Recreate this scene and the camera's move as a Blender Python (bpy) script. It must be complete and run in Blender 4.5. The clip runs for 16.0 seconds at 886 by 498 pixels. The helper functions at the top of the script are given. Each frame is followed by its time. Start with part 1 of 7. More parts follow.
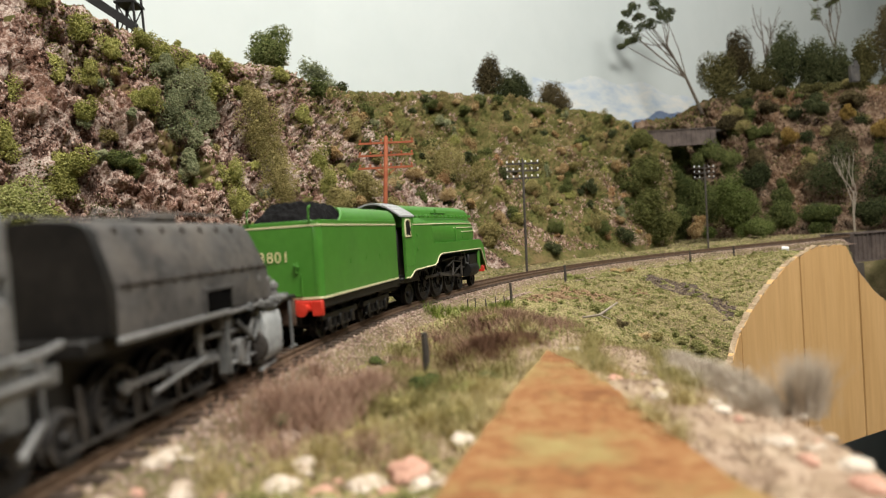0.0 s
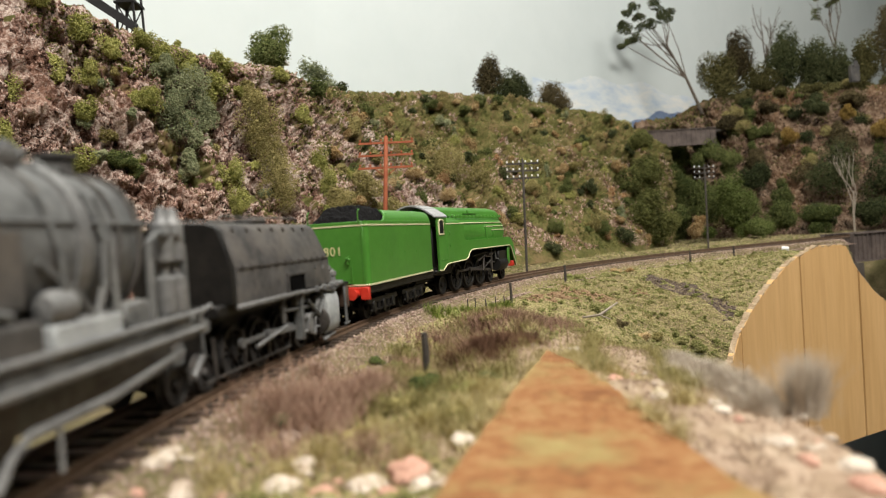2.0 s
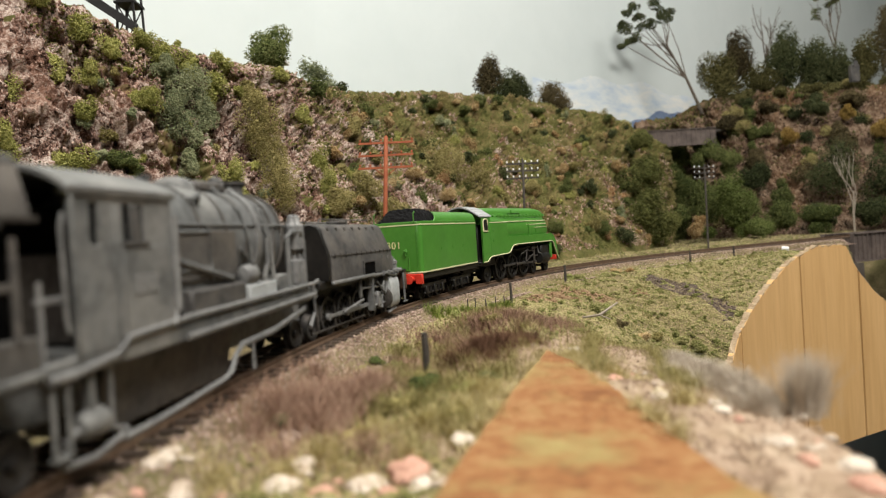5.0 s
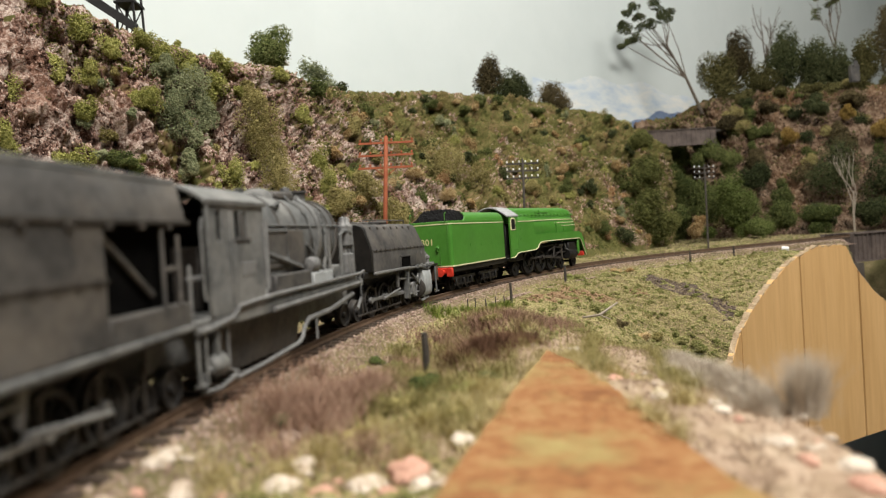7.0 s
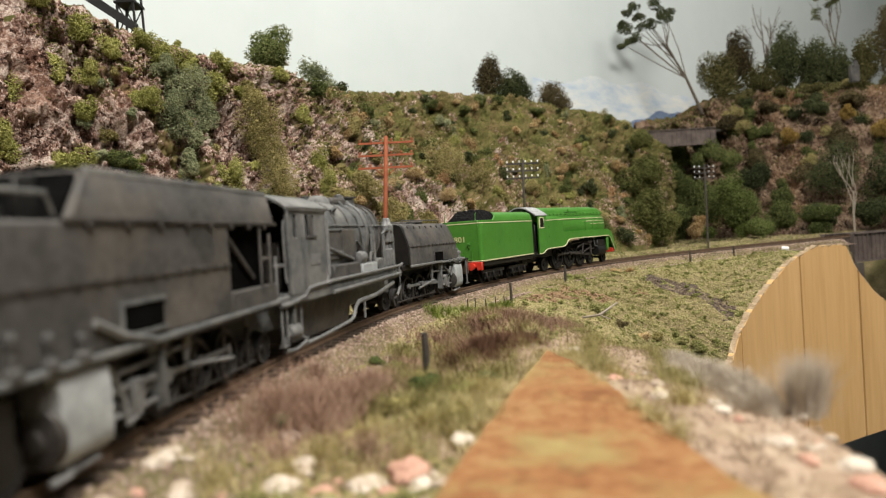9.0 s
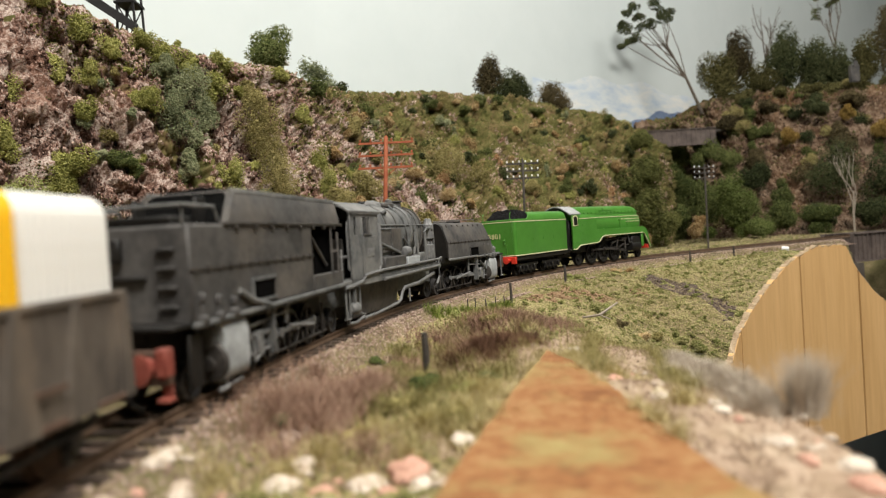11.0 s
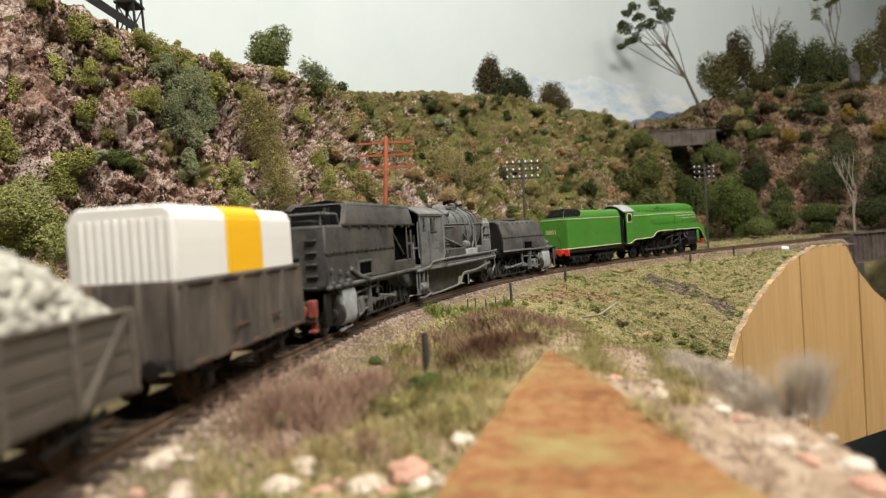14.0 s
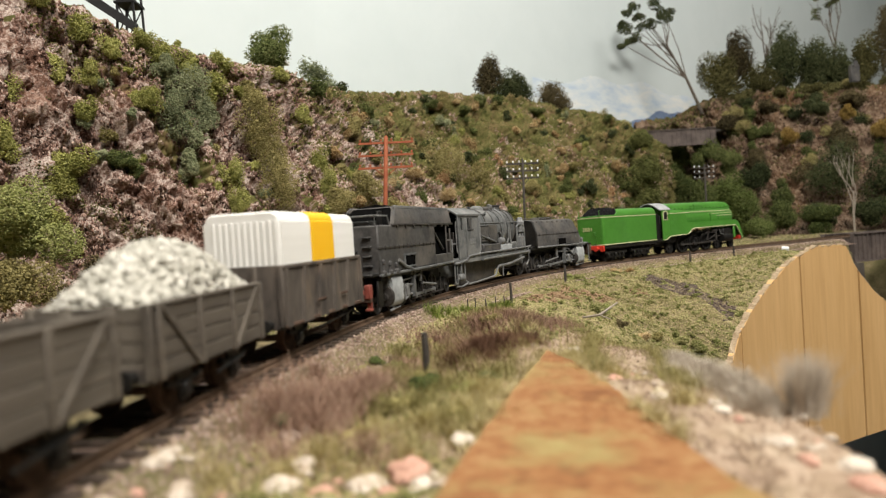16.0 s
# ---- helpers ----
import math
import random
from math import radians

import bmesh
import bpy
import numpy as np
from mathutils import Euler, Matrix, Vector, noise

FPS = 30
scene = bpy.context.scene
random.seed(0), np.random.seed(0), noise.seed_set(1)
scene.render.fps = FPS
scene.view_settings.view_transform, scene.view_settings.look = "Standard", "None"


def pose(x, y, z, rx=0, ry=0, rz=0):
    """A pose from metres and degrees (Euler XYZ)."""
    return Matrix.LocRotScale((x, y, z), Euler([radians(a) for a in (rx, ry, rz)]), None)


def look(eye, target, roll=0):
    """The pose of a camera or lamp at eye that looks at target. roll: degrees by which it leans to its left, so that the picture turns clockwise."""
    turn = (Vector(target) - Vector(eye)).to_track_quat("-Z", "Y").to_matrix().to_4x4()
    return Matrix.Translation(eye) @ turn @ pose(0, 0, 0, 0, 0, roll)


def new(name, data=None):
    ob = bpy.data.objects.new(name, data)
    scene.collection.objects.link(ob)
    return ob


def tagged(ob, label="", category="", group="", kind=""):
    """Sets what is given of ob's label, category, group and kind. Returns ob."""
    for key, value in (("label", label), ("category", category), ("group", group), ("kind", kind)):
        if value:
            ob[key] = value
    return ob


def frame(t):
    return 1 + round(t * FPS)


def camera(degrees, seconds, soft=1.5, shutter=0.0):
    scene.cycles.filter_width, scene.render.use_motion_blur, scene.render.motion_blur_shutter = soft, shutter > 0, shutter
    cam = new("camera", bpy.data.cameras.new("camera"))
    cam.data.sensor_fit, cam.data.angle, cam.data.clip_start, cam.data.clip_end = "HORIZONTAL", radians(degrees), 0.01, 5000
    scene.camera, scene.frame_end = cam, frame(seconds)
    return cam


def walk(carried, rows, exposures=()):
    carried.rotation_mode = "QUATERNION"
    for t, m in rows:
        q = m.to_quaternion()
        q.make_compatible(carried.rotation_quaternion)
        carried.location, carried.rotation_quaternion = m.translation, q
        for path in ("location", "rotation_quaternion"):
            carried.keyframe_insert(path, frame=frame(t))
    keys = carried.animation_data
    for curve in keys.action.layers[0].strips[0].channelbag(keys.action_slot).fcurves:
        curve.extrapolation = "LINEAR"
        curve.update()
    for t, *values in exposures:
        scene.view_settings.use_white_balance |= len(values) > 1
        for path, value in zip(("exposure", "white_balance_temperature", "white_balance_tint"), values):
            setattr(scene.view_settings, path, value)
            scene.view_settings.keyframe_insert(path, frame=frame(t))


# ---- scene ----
# HO scale model railway layout in a room: sizes are those of the model, in metres.
cam = camera(68.26, 16.0, soft=1.2)
EYE = pose(0, 0, 0.03556, 90 - 0.508, 0, 0) @ pose(0, 0, 0, 0, 0, -3.376)
walk(cam, [(0.0, EYE), (16.0, EYE)], exposures=[(0.0, 0.0), (16.0, 0.0)])
cam.data.dof.use_dof = True
cam.data.dof.focus_distance = 0.47
cam.data.dof.aperture_fstop = 12.5

# ---- light: lamps out of view stand in for the room's ceiling tubes ----
world = bpy.data.worlds.new("room_air")
scene.world = world
world.use_nodes = True
world.node_tree.nodes["Background"].inputs[0].default_value = (0.9, 0.95, 1.0, 1)
world.node_tree.nodes["Background"].inputs[1].default_value = 0.6


def unseen_lamp(x, y, z, sx, sy, watts, aim, colour=(1.0, 0.945, 0.86)):
    d = bpy.data.lights.new("ceiling_light", "AREA")
    d.shape, d.size, d.size_y, d.energy, d.color = "RECTANGLE", sx, sy, watts, colour
    ob = new("ceiling_light", d)
    ob.matrix_basis = look((x, y, z), aim)
    return ob


unseen_lamp(0.40, -0.40, 1.20, 0.9, 0.3, 38, (0.0, 0.55, 0.05))
unseen_lamp(0.0, 0.45, 1.5, 1.0, 0.2, 10, (0.2, 0.8, 0.0))
# added fill lamp that brightens the right of the backdrop wall
unseen_lamp(1.45, 0.9, 1.5, 1.0, 0.2, 7, (1.2, 2.0, 0.7))

# ---- the line of the track ----
STEP = 0.005
LINE_S = np.arange(-1.0, 2.0 + STEP / 2, STEP)
_c = np.clip(LINE_S, -0.30, 0.80)
HEAD = 1.37976 - (0.91504 * _c + 1.61592 * _c ** 2 / 2 + 2.47685 * _c ** 3 / 3 - 7.43311 * _c ** 4 / 4)
_x = np.concatenate([[0], np.cumsum((np.cos(HEAD[1:]) + np.cos(HEAD[:-1])) / 2 * STEP)])
_y = np.concatenate([[0], np.cumsum((np.sin(HEAD[1:]) + np.sin(HEAD[:-1])) / 2 * STEP)])
LINE_X = _x - np.interp(0, LINE_S, _x) - 0.06206
LINE_Y = _y - np.interp(0, LINE_S, _y) + 0.2538
GRADE = 0.01411


def on_line(s, off=0.0, z=0.0):
    """A point at the rail's height, s metres along the line and off metres to its left."""
    x, y, h = (float(np.interp(s, LINE_S, a)) for a in (LINE_X, LINE_Y, HEAD))
    return Vector((x - math.sin(h) * off, y + math.cos(h) * off, GRADE * s + z))


def on_track(s, pa, pb):
    """The pose of a vehicle whose origin is at s and whose two pivots, pa and pb metres ahead, sit on the line."""
    a, b = on_line(s + pa), on_line(s + pb)
    d = (b - a).normalized()
    left = Vector((0, 0, 1)).cross(d).normalized()
    up = d.cross(left)
    o = a - d * pa
    return Matrix(((d.x, left.x, up.x, o.x), (d.y, left.y, up.y, o.y), (d.z, left.z, up.z, o.z), (0, 0, 0, 1)))


# how far the train has gone, in metres, second by second
GONE_T = [0, 1.0, 2.0, 3.0, 4.0, 6.5, 7.5, 8.5, 9.0, 11.5, 12.5, 13.5, 14.5, 15.5, 16.0]
GONE_S = [0, 0.0282, 0.0563, 0.0850, 0.1116, 0.1770, 0.2040, 0.2317, 0.2457, 0.3275, 0.3609, 0.3950, 0.4302, 0.4632, 0.4790]


def gone(t):
    """Smooth between the table's rows (cubic Hermite)."""
    slope = np.gradient(np.array(GONE_S), np.array(GONE_T))
    i = int(np.clip(np.searchsorted(GONE_T, t) - 1, 0, len(GONE_T) - 2))
    h = GONE_T[i + 1] - GONE_T[i]
    f = (t - GONE_T[i]) / h
    return float(GONE_S[i] * (1 + 2 * f) * (1 - f) ** 2 + slope[i] * h * f * (1 - f) ** 2 + GONE_S[i + 1] * f * f * (3 - 2 * f) + slope[i + 1] * h * f * f * (f - 1))


# ---- mesh helpers ----
class Geo:
    """Collects faces; u is the unit in metres (vehicles are drawn in millimetres)."""

    def __init__(self, u=0.001):
        self.v, self.f, self.u = [], [], u

    def add(self, vs, fs, m=None):
        n = len(self.v)
        self.v += [tuple(m @ Vector(p)) if m is not None else tuple(p) for p in vs]
        self.f += [tuple(i + n for i in f) for f in fs]
        return self

    def loft(self, rings, caps=True, closed=True, m=None):
        n, k = len(rings[0]), len(rings)
        vs = [p for r in rings for p in r]
        fs = []
        for i in range(k - 1):
            for j in range(n if closed else n - 1):
                a, b = i * n + j, i * n + (j + 1) % n
                fs.append((a, b, b + n, a + n))
        if caps:
            fs.append(tuple(range(n - 1, -1, -1)))
            fs.append(tuple(range((k - 1) * n, k * n)))
        return self.add(vs, fs, m)

    def box(self, x0, x1, y0, y1, z0, z1, b=0.4, m=None):
        b = min(b, (x1 - x0) * 0.3, (y1 - y0) * 0.3, (z1 - z0) * 0.3)

        def ring(z, i):
            return [(x0 + i, y0 + b, z), (x0 + b, y0 + i, z), (x1 - b, y0 + i, z), (x1 - i, y0 + b, z),
                    (x1 - i, y1 - b, z), (x1 - b, y1 - i, z), (x0 + b, y1 - i, z), (x0 + i, y1 - b, z)]
        return self.loft([ring(z0, b), ring(z0 + b, 0), ring(z1 - b, 0), ring(z1, b)], m=m)

    def along_x(self, prof, x0, x1, m=None):
        """A prism with the outline prof (y, z), counter-clockwise seen from +x."""
        return self.loft([[(x0, y, z) for y, z in prof], [(x1, y, z) for y, z in prof]], m=m)

    def along_y(self, prof, y0, y1, m=None):
        return self.loft([[(x, y1, z) for x, z in prof], [(x, y0, z) for x, z in prof]], m=m)

    def cyl(self, p, q, r, r2=None, n=12, m=None):
        p, q = Vector(p), Vector(q)
        d = (q - p).normalized()
        a = d.orthogonal().normalized()
        b = d.cross(a)
        r2 = r if r2 is None else r2
        return self.loft([[p + (a * math.cos(k) + b * math.sin(k)) * r for k in np.linspace(0, 2 * math.pi, n, False)],
                          [q + (a * math.cos(k) + b * math.sin(k)) * r2 for k in np.linspace(0, 2 * math.pi, n, False)]], m=m)

    def lathe(self, prof, n=20, axis="y", m=None):
        """Turns prof (radius, place along the axis)."""
        rings = []
        for r, a in prof:
            ring = []
            for k in np.linspace(0, 2 * math.pi, n, False):
                c, s = r * math.cos(k), r * math.sin(k)
                ring.append({"y": (c, a, s), "x": (a, c, s), "z": (c, s, a)}[axis])
            rings.append(ring)
        return self.loft(rings, m=m)

    def tube(self, pts, r, n=6, m=None):
        pts = [Vector(p) for p in pts]
        rings = []
        for i, p in enumerate(pts):
            d = (pts[min(i + 1, len(pts) - 1)] - pts[max(i - 1, 0)]).normalized()
            a = d.cross(Vector((0.31, 0.17, 0.93))).normalized()
            b = d.cross(a)
            rr = r[i] if isinstance(r, (list, tuple)) else r
            rings.append([p + (a * math.cos(k) + b * math.sin(k)) * rr for k in np.linspace(0, 2 * math.pi, n, False)])
        return self.loft(rings, m=m)

    def mesh(self, name, material=None, smooth=False):
        me = bpy.data.meshes.new(name)
        me.from_pydata([(x * self.u, y * self.u, z * self.u) for x, y, z in self.v], [], self.f)
        bm = bmesh.new()
        bm.from_mesh(me)
        bmesh.ops.recalc_face_normals(bm, faces=bm.faces)
        bm.to_mesh(me)
        bm.free()
        if material:
            me.materials.append(material)
        if smooth:
            me.shade_smooth()
            me.set_sharp_from_angle(angle=radians(38))
        return me


def part(name, geo, material, parent, label="", smooth=True):
    me = geo if isinstance(geo, bpy.types.Mesh) else geo.mesh(name, material, smooth)
    ob = new(name, me)
    ob.parent = parent
    if label:
        ob["label"] = label
    return ob


def thing(name, label, category, group="", kind="", geo=None, material=None, m=None, smooth=True):
    ob = new(name, geo.mesh(name, material, smooth) if geo else None)
    tagged(ob, label, category, group, kind)
    if m is not None:
        ob.matrix_basis = m
    return ob


def raw_mesh(name, verts, faces, material, smooth=False):
    """A large mesh straight from arrays."""
    me = bpy.data.meshes.new(name)
    verts, faces = np.asarray(verts, dtype=np.float32), np.asarray(faces, dtype=np.int32)
    n, k = faces.shape
    me.vertices.add(len(verts))
    me.vertices.foreach_set("co", verts.ravel())
    me.loops.add(n * k)
    me.loops.foreach_set("vertex_index", faces.ravel())
    me.polygons.add(n)
    me.polygons.foreach_set("loop_start", np.arange(0, n * k, k, dtype=np.int32))
    me.update(calc_edges=True)
    me.validate()
    me.materials.append(material)
    if smooth:
        me.shade_smooth()
    return me


# ---- materials ----
def paint(name, stops, scale=60.0, rough=0.7, bump=0.2, fine=None, metal=0.0, island=0.0, spec=0.3, dirt=None, dirt_scale=25.0, dirt_amount=0.5, bump_scale=None, stretch=(1, 1, 1), depth=0.001, span=0.13):
    """A surface whose colour runs through stops by noise at two scales; scale in waves per metre."""
    m = bpy.data.materials.new(name)
    m.use_nodes = True
    nt = m.node_tree
    N, L = nt.nodes, nt.links
    bs = N["Principled BSDF"]
    tc = N.new("ShaderNodeTexCoord")
    mp = N.new("ShaderNodeMapping")
    mp.inputs["Scale"].default_value = stretch
    L.new(tc.outputs["Object"], mp.inputs["Vector"])

    def nz(sc, det=5.0, ro=0.6):
        n = N.new("ShaderNodeTexNoise")
        n.inputs["Scale"].default_value, n.inputs["Detail"].default_value, n.inputs["Roughness"].default_value = sc, det, ro
        L.new(mp.outputs["Vector"], n.inputs["Vector"])
        return n.outputs["Fac"]
    a, b = nz(scale), nz(fine or scale * 7.0)
    mix = N.new("ShaderNodeMath")
    mix.operation = "MULTIPLY_ADD"
    mix.inputs[1].default_value = 0.55
    L.new(a, mix.inputs[0])
    half = N.new("ShaderNodeMath")
    half.operation = "MULTIPLY"
    half.inputs[1].default_value = 0.45
    L.new(b, half.inputs[0])
    L.new(half.outputs[0], mix.inputs[2])
    fac = mix.outputs[0]
    if island:
        g = N.new("ShaderNodeNewGeometry")
        oi = N.new("ShaderNodeObjectInfo")
        i1 = N.new("ShaderNodeMath")
        i1.operation = "MULTIPLY_ADD"
        i1.inputs[1].default_value, i1.inputs[2].default_value = island, -island / 2
        L.new(g.outputs["Random Per Island"], i1.inputs[0])
        i2 = N.new("ShaderNodeMath")
        i2.operation = "MULTIPLY_ADD"
        i2.inputs[1].default_value, i2.inputs[2].default_value = island * 0.5, -island / 4
        L.new(oi.outputs["Random"], i2.inputs[0])
        s1 = N.new("ShaderNodeMath")
        L.new(i1.outputs[0], s1.inputs[0])
        L.new(fac, s1.inputs[1])
        s2 = N.new("ShaderNodeMath")
        L.new(s1.outputs[0], s2.inputs[0])
        L.new(i2.outputs[0], s2.inputs[1])
        fac = s2.outputs[0]
    cr = N.new("ShaderNodeValToRGB")
    el = cr.color_ramp.elements
    lo, hi = 0.5 - span, 0.5 + span
    n = len(stops)
    for k, c in enumerate(stops):
        e = el[k] if k < 2 else el.new(0.5)
        e.position = lo + (hi - lo) * k / max(1, n - 1)
    for k, e in enumerate(sorted(el, key=lambda q: q.position)):
        e.color = (*stops[min(k, n - 1)], 1)
    L.new(fac, cr.inputs["Fac"])
    col = cr.outputs["Color"]
    if dirt:
        dn = nz(dirt_scale, 6.0, 0.65)
        rp = N.new("ShaderNodeMapRange")
        rp.inputs["From Min"].default_value, rp.inputs["From Max"].default_value = 0.48, 0.68
        rp.inputs["To Max"].default_value = dirt_amount
        L.new(dn, rp.inputs["Value"])
        mx = N.new("ShaderNodeMix")
        mx.data_type = "RGBA"
        L.new(rp.outputs["Result"], mx.inputs["Factor"])
        L.new(col, mx.inputs[6])
        mx.inputs[7].default_value = (*dirt, 1)
        col = mx.outputs[2]
    L.new(col, bs.inputs["Base Color"])
    bs.inputs["Roughness"].default_value, bs.inputs["Metallic"].default_value = rough, metal
    bs.inputs["Specular IOR Level"].default_value = spec
    if bump:
        bp = N.new("ShaderNodeBump")
        bp.inputs["Strength"].default_value, bp.inputs["Distance"].default_value = bump, depth
        L.new(nz(bump_scale, 4.0) if bump_scale else b, bp.inputs["Height"])
        L.new(bp.outputs["Normal"], bs.inputs["Normal"])
    return m


GREEN = paint("green_enamel", [(0.055, 0.195, 0.024), (0.072, 0.240, 0.034)], 40, 0.36, 0.05, spec=0.4, dirt=(0.06, 0.16, 0.04), dirt_amount=0.3)
CREAM = paint("cream_lining", [(0.62, 0.58, 0.36), (0.72, 0.68, 0.45)], 200, 0.5, 0)
BLACK = paint("black_paint", [(0.006, 0.006, 0.006), (0.014, 0.013, 0.012)], 150, 0.5, 0.1, dirt=(0.03, 0.027, 0.024), dirt_scale=90)
COAL = paint("coal", [(0.003, 0.003, 0.003), (0.010, 0.010, 0.011)], 700, 0.85, 0.6, bump_scale=900, spec=0.1)
GREY = paint("weathered_grey", [(0.070, 0.073, 0.074), (0.150, 0.155, 0.155)], 60, 0.62, 0.12, dirt=(0.29, 0.285, 0.27), dirt_scale=40, dirt_amount=0.55, span=0.10)
DARKGREY = paint("sooty_grey", [(0.044, 0.043, 0.043), (0.092, 0.088, 0.085)], 60, 0.62, 0.12, dirt=(0.19, 0.165, 0.14), dirt_scale=50, dirt_amount=0.45, span=0.10)
PALEGREY = paint("dusty_pale_grey", [(0.31, 0.33, 0.34), (0.45, 0.47, 0.475)], 120, 0.7, 0.1, dirt=(0.10, 0.10, 0.10), dirt_scale=90)
SILVER = paint("silver_grey_roof", [(0.30, 0.31, 0.32), (0.42, 0.43, 0.44)], 150, 0.5, 0.1)
# near-black that puts shade into recesses and hollow insides
SHADEBLACK = paint("matt_soot", [(0.0025, 0.0025, 0.0025), (0.006, 0.006, 0.006)], 150, 1.0, 0.1, spec=0.02)
RED = paint("red_paint", [(0.50, 0.03, 0.015), (0.62, 0.05, 0.03)], 150, 0.5, 0.05)
STEEL = paint("bright_steel", [(0.3, 0.3, 0.3), (0.5, 0.5, 0.5)], 200, 0.35, 0.1, metal=0.9)
RAIL = paint("rusty_rail", [(0.10, 0.065, 0.045), (0.18, 0.12, 0.08)], 300, 0.6, 0.1, metal=0.3)
SLEEPER = paint("brown_sleeper", [(0.04, 0.03, 0.022), (0.09, 0.065, 0.05)], 300, 0.9, 0.3, island=0.2)
BALLAST = paint("pinkish_ballast", [(0.18, 0.115, 0.095), (0.33, 0.23, 0.19), (0.47, 0.36, 0.30)], 500, 0.95, 0.8, bump_scale=1200)
ROCK = paint("red_brown_rock", [(0.034, 0.020, 0.017), (0.20, 0.115, 0.088), (0.35, 0.225, 0.18), (0.68, 0.58, 0.51)], 60, 0.9, 1.0, fine=420, dirt=(0.26, 0.12, 0.07), dirt_scale=14, dirt_amount=0.6, bump_scale=420, depth=0.003, span=0.10)
OCHRE_ROCK = paint("ochre_rock", [(0.025, 0.018, 0.013), (0.11, 0.065, 0.042), (0.20, 0.13, 0.085), (0.34, 0.25, 0.18)], 35, 0.9, 1.0, fine=260, dirt=(0.22, 0.11, 0.04), dirt_scale=9, bump_scale=260, depth=0.003, span=0.11)
EARTH = paint("earthy_scatter", [(0.08, 0.06, 0.03), (0.17, 0.135, 0.07), (0.26, 0.20, 0.12)], 60, 0.95, 0.7, fine=700, dirt=(0.09, 0.10, 0.035), dirt_scale=18, bump_scale=900)
SAND = paint("pale_sandy_earth", [(0.24, 0.165, 0.118), (0.34, 0.248, 0.178), (0.45, 0.355, 0.27)], 60, 0.95, 0.7, fine=500, dirt=(0.22, 0.17, 0.08), dirt_scale=40, bump_scale=700)
TURF = paint("grassy_turf", [(0.055, 0.06, 0.015), (0.12, 0.115, 0.035), (0.20, 0.15, 0.07)], 30, 0.95, 0.8, fine=300, dirt=(0.20, 0.11, 0.07), dirt_scale=25, dirt_amount=0.6, bump_scale=700)
WALL = paint("pale_backdrop_paint", [(0.59, 0.655, 0.665), (0.64, 0.70, 0.71)], 1.2, 0.9, 0.05, fine=12)
# grey for the unseen walls, chosen to cut light bounced onto the layout
LOWBOUNCE = paint("grey_room_paint", [(0.24, 0.24, 0.235), (0.28, 0.28, 0.27)], 1.5, 0.9, 0.05, fine=14)
PLY = paint("ochre_plywood", [(0.56, 0.340, 0.140), (0.66, 0.420, 0.190)], 7, 0.6, 0.15, fine=60, stretch=(3, 3, 0.25), dirt=(0.43, 0.245, 0.09), dirt_scale=12, dirt_amount=0.5)
FLOORING = paint("dark_carpet", [(0.008, 0.008, 0.01), (0.02, 0.02, 0.024)], 60, 0.95, 0.3)


# ---- room ----
def wall(name, a, b, z0, z1, thick, material):
    """An upright wall from a to b; its thickness lies to the right of that line."""
    a, b = Vector((*a, 0)), Vector((*b, 0))
    d = (b - a).normalized()
    n = Vector((d.y, -d.x, 0)) * thick
    g = Geo(1.0)
    g.loft([[a + Vector((0, 0, z)), b + Vector((0, 0, z)), b + n + Vector((0, 0, z)), a + n + Vector((0, 0, z))] for z in (z0, z1)])
    return thing(name, "smooth pale grey-white painted backdrop wall", "wall", kind="structure", geo=g, material=material, smooth=False)


CORNER = (-0.18, 1.02)
wall("wall_north", (2.3, 3.087), CORNER, -1.0, 1.6, 0.1, WALL)
wall("wall_west", CORNER, (-0.75, 0.47), -1.0, 1.6, 0.1, WALL)
# three unseen walls close the room; their grey weakens the bounced light
wall("wall_side", (-0.75, 0.47), (-0.75, -1.9), -1.0, 1.6, 0.1, LOWBOUNCE)
wall("wall_south", (-0.75, -1.9), (2.3, -1.9), -1.0, 1.6, 0.1, LOWBOUNCE)
wall("wall_east", (2.3, -1.9), (2.3, 3.087), -1.0, 1.6, 0.1, LOWBOUNCE)
thing("floor", "dark charcoal carpeted room floor", "floor", kind="structure", geo=Geo(1.0).box(-0.9, 2.5, -2.1, 3.3, -1.1, -1.0), material=FLOORING)
thing("ceiling", "plain white painted room ceiling", "ceiling", kind="structure", geo=Geo(1.0).box(-0.9, 2.5, -2.1, 3.3, 1.6, 1.7), material=WALL)


# ---- terrain ----
def fbm(p, scale, octaves=5):
    return noise.fractal(Vector(p) * scale, 0.9, 2.1, octaves)


def smooth_table(table, n):
    """Rows of numbers run smoothly (Catmull-Rom) into n rows."""
    t = np.asarray(table, float)
    k = len(t)
    out = []
    for q in np.linspace(0, k - 1.0001, n):
        i, f = int(q), q - int(q)
        p0, p1, p2, p3 = t[max(i - 1, 0)], t[i], t[i + 1], t[min(i + 2, k - 1)]
        out.append(0.5 * (2 * p1 + (p2 - p0) * f + (2 * p0 - 5 * p1 + 4 * p2 - p3) * f * f + (3 * p1 - p0 - 3 * p2 + p3) * f ** 3))
    return np.array(out)


def sheet(P):
    """Quads over a grid of points (rows, columns, 3)."""
    r, c = P.shape[:2]
    i = np.arange(r * c).reshape(r, c)
    return P.reshape(-1, 3), np.stack([i[:-1, :-1], i[:-1, 1:], i[1:, 1:], i[1:, :-1]], -1).reshape(-1, 4)


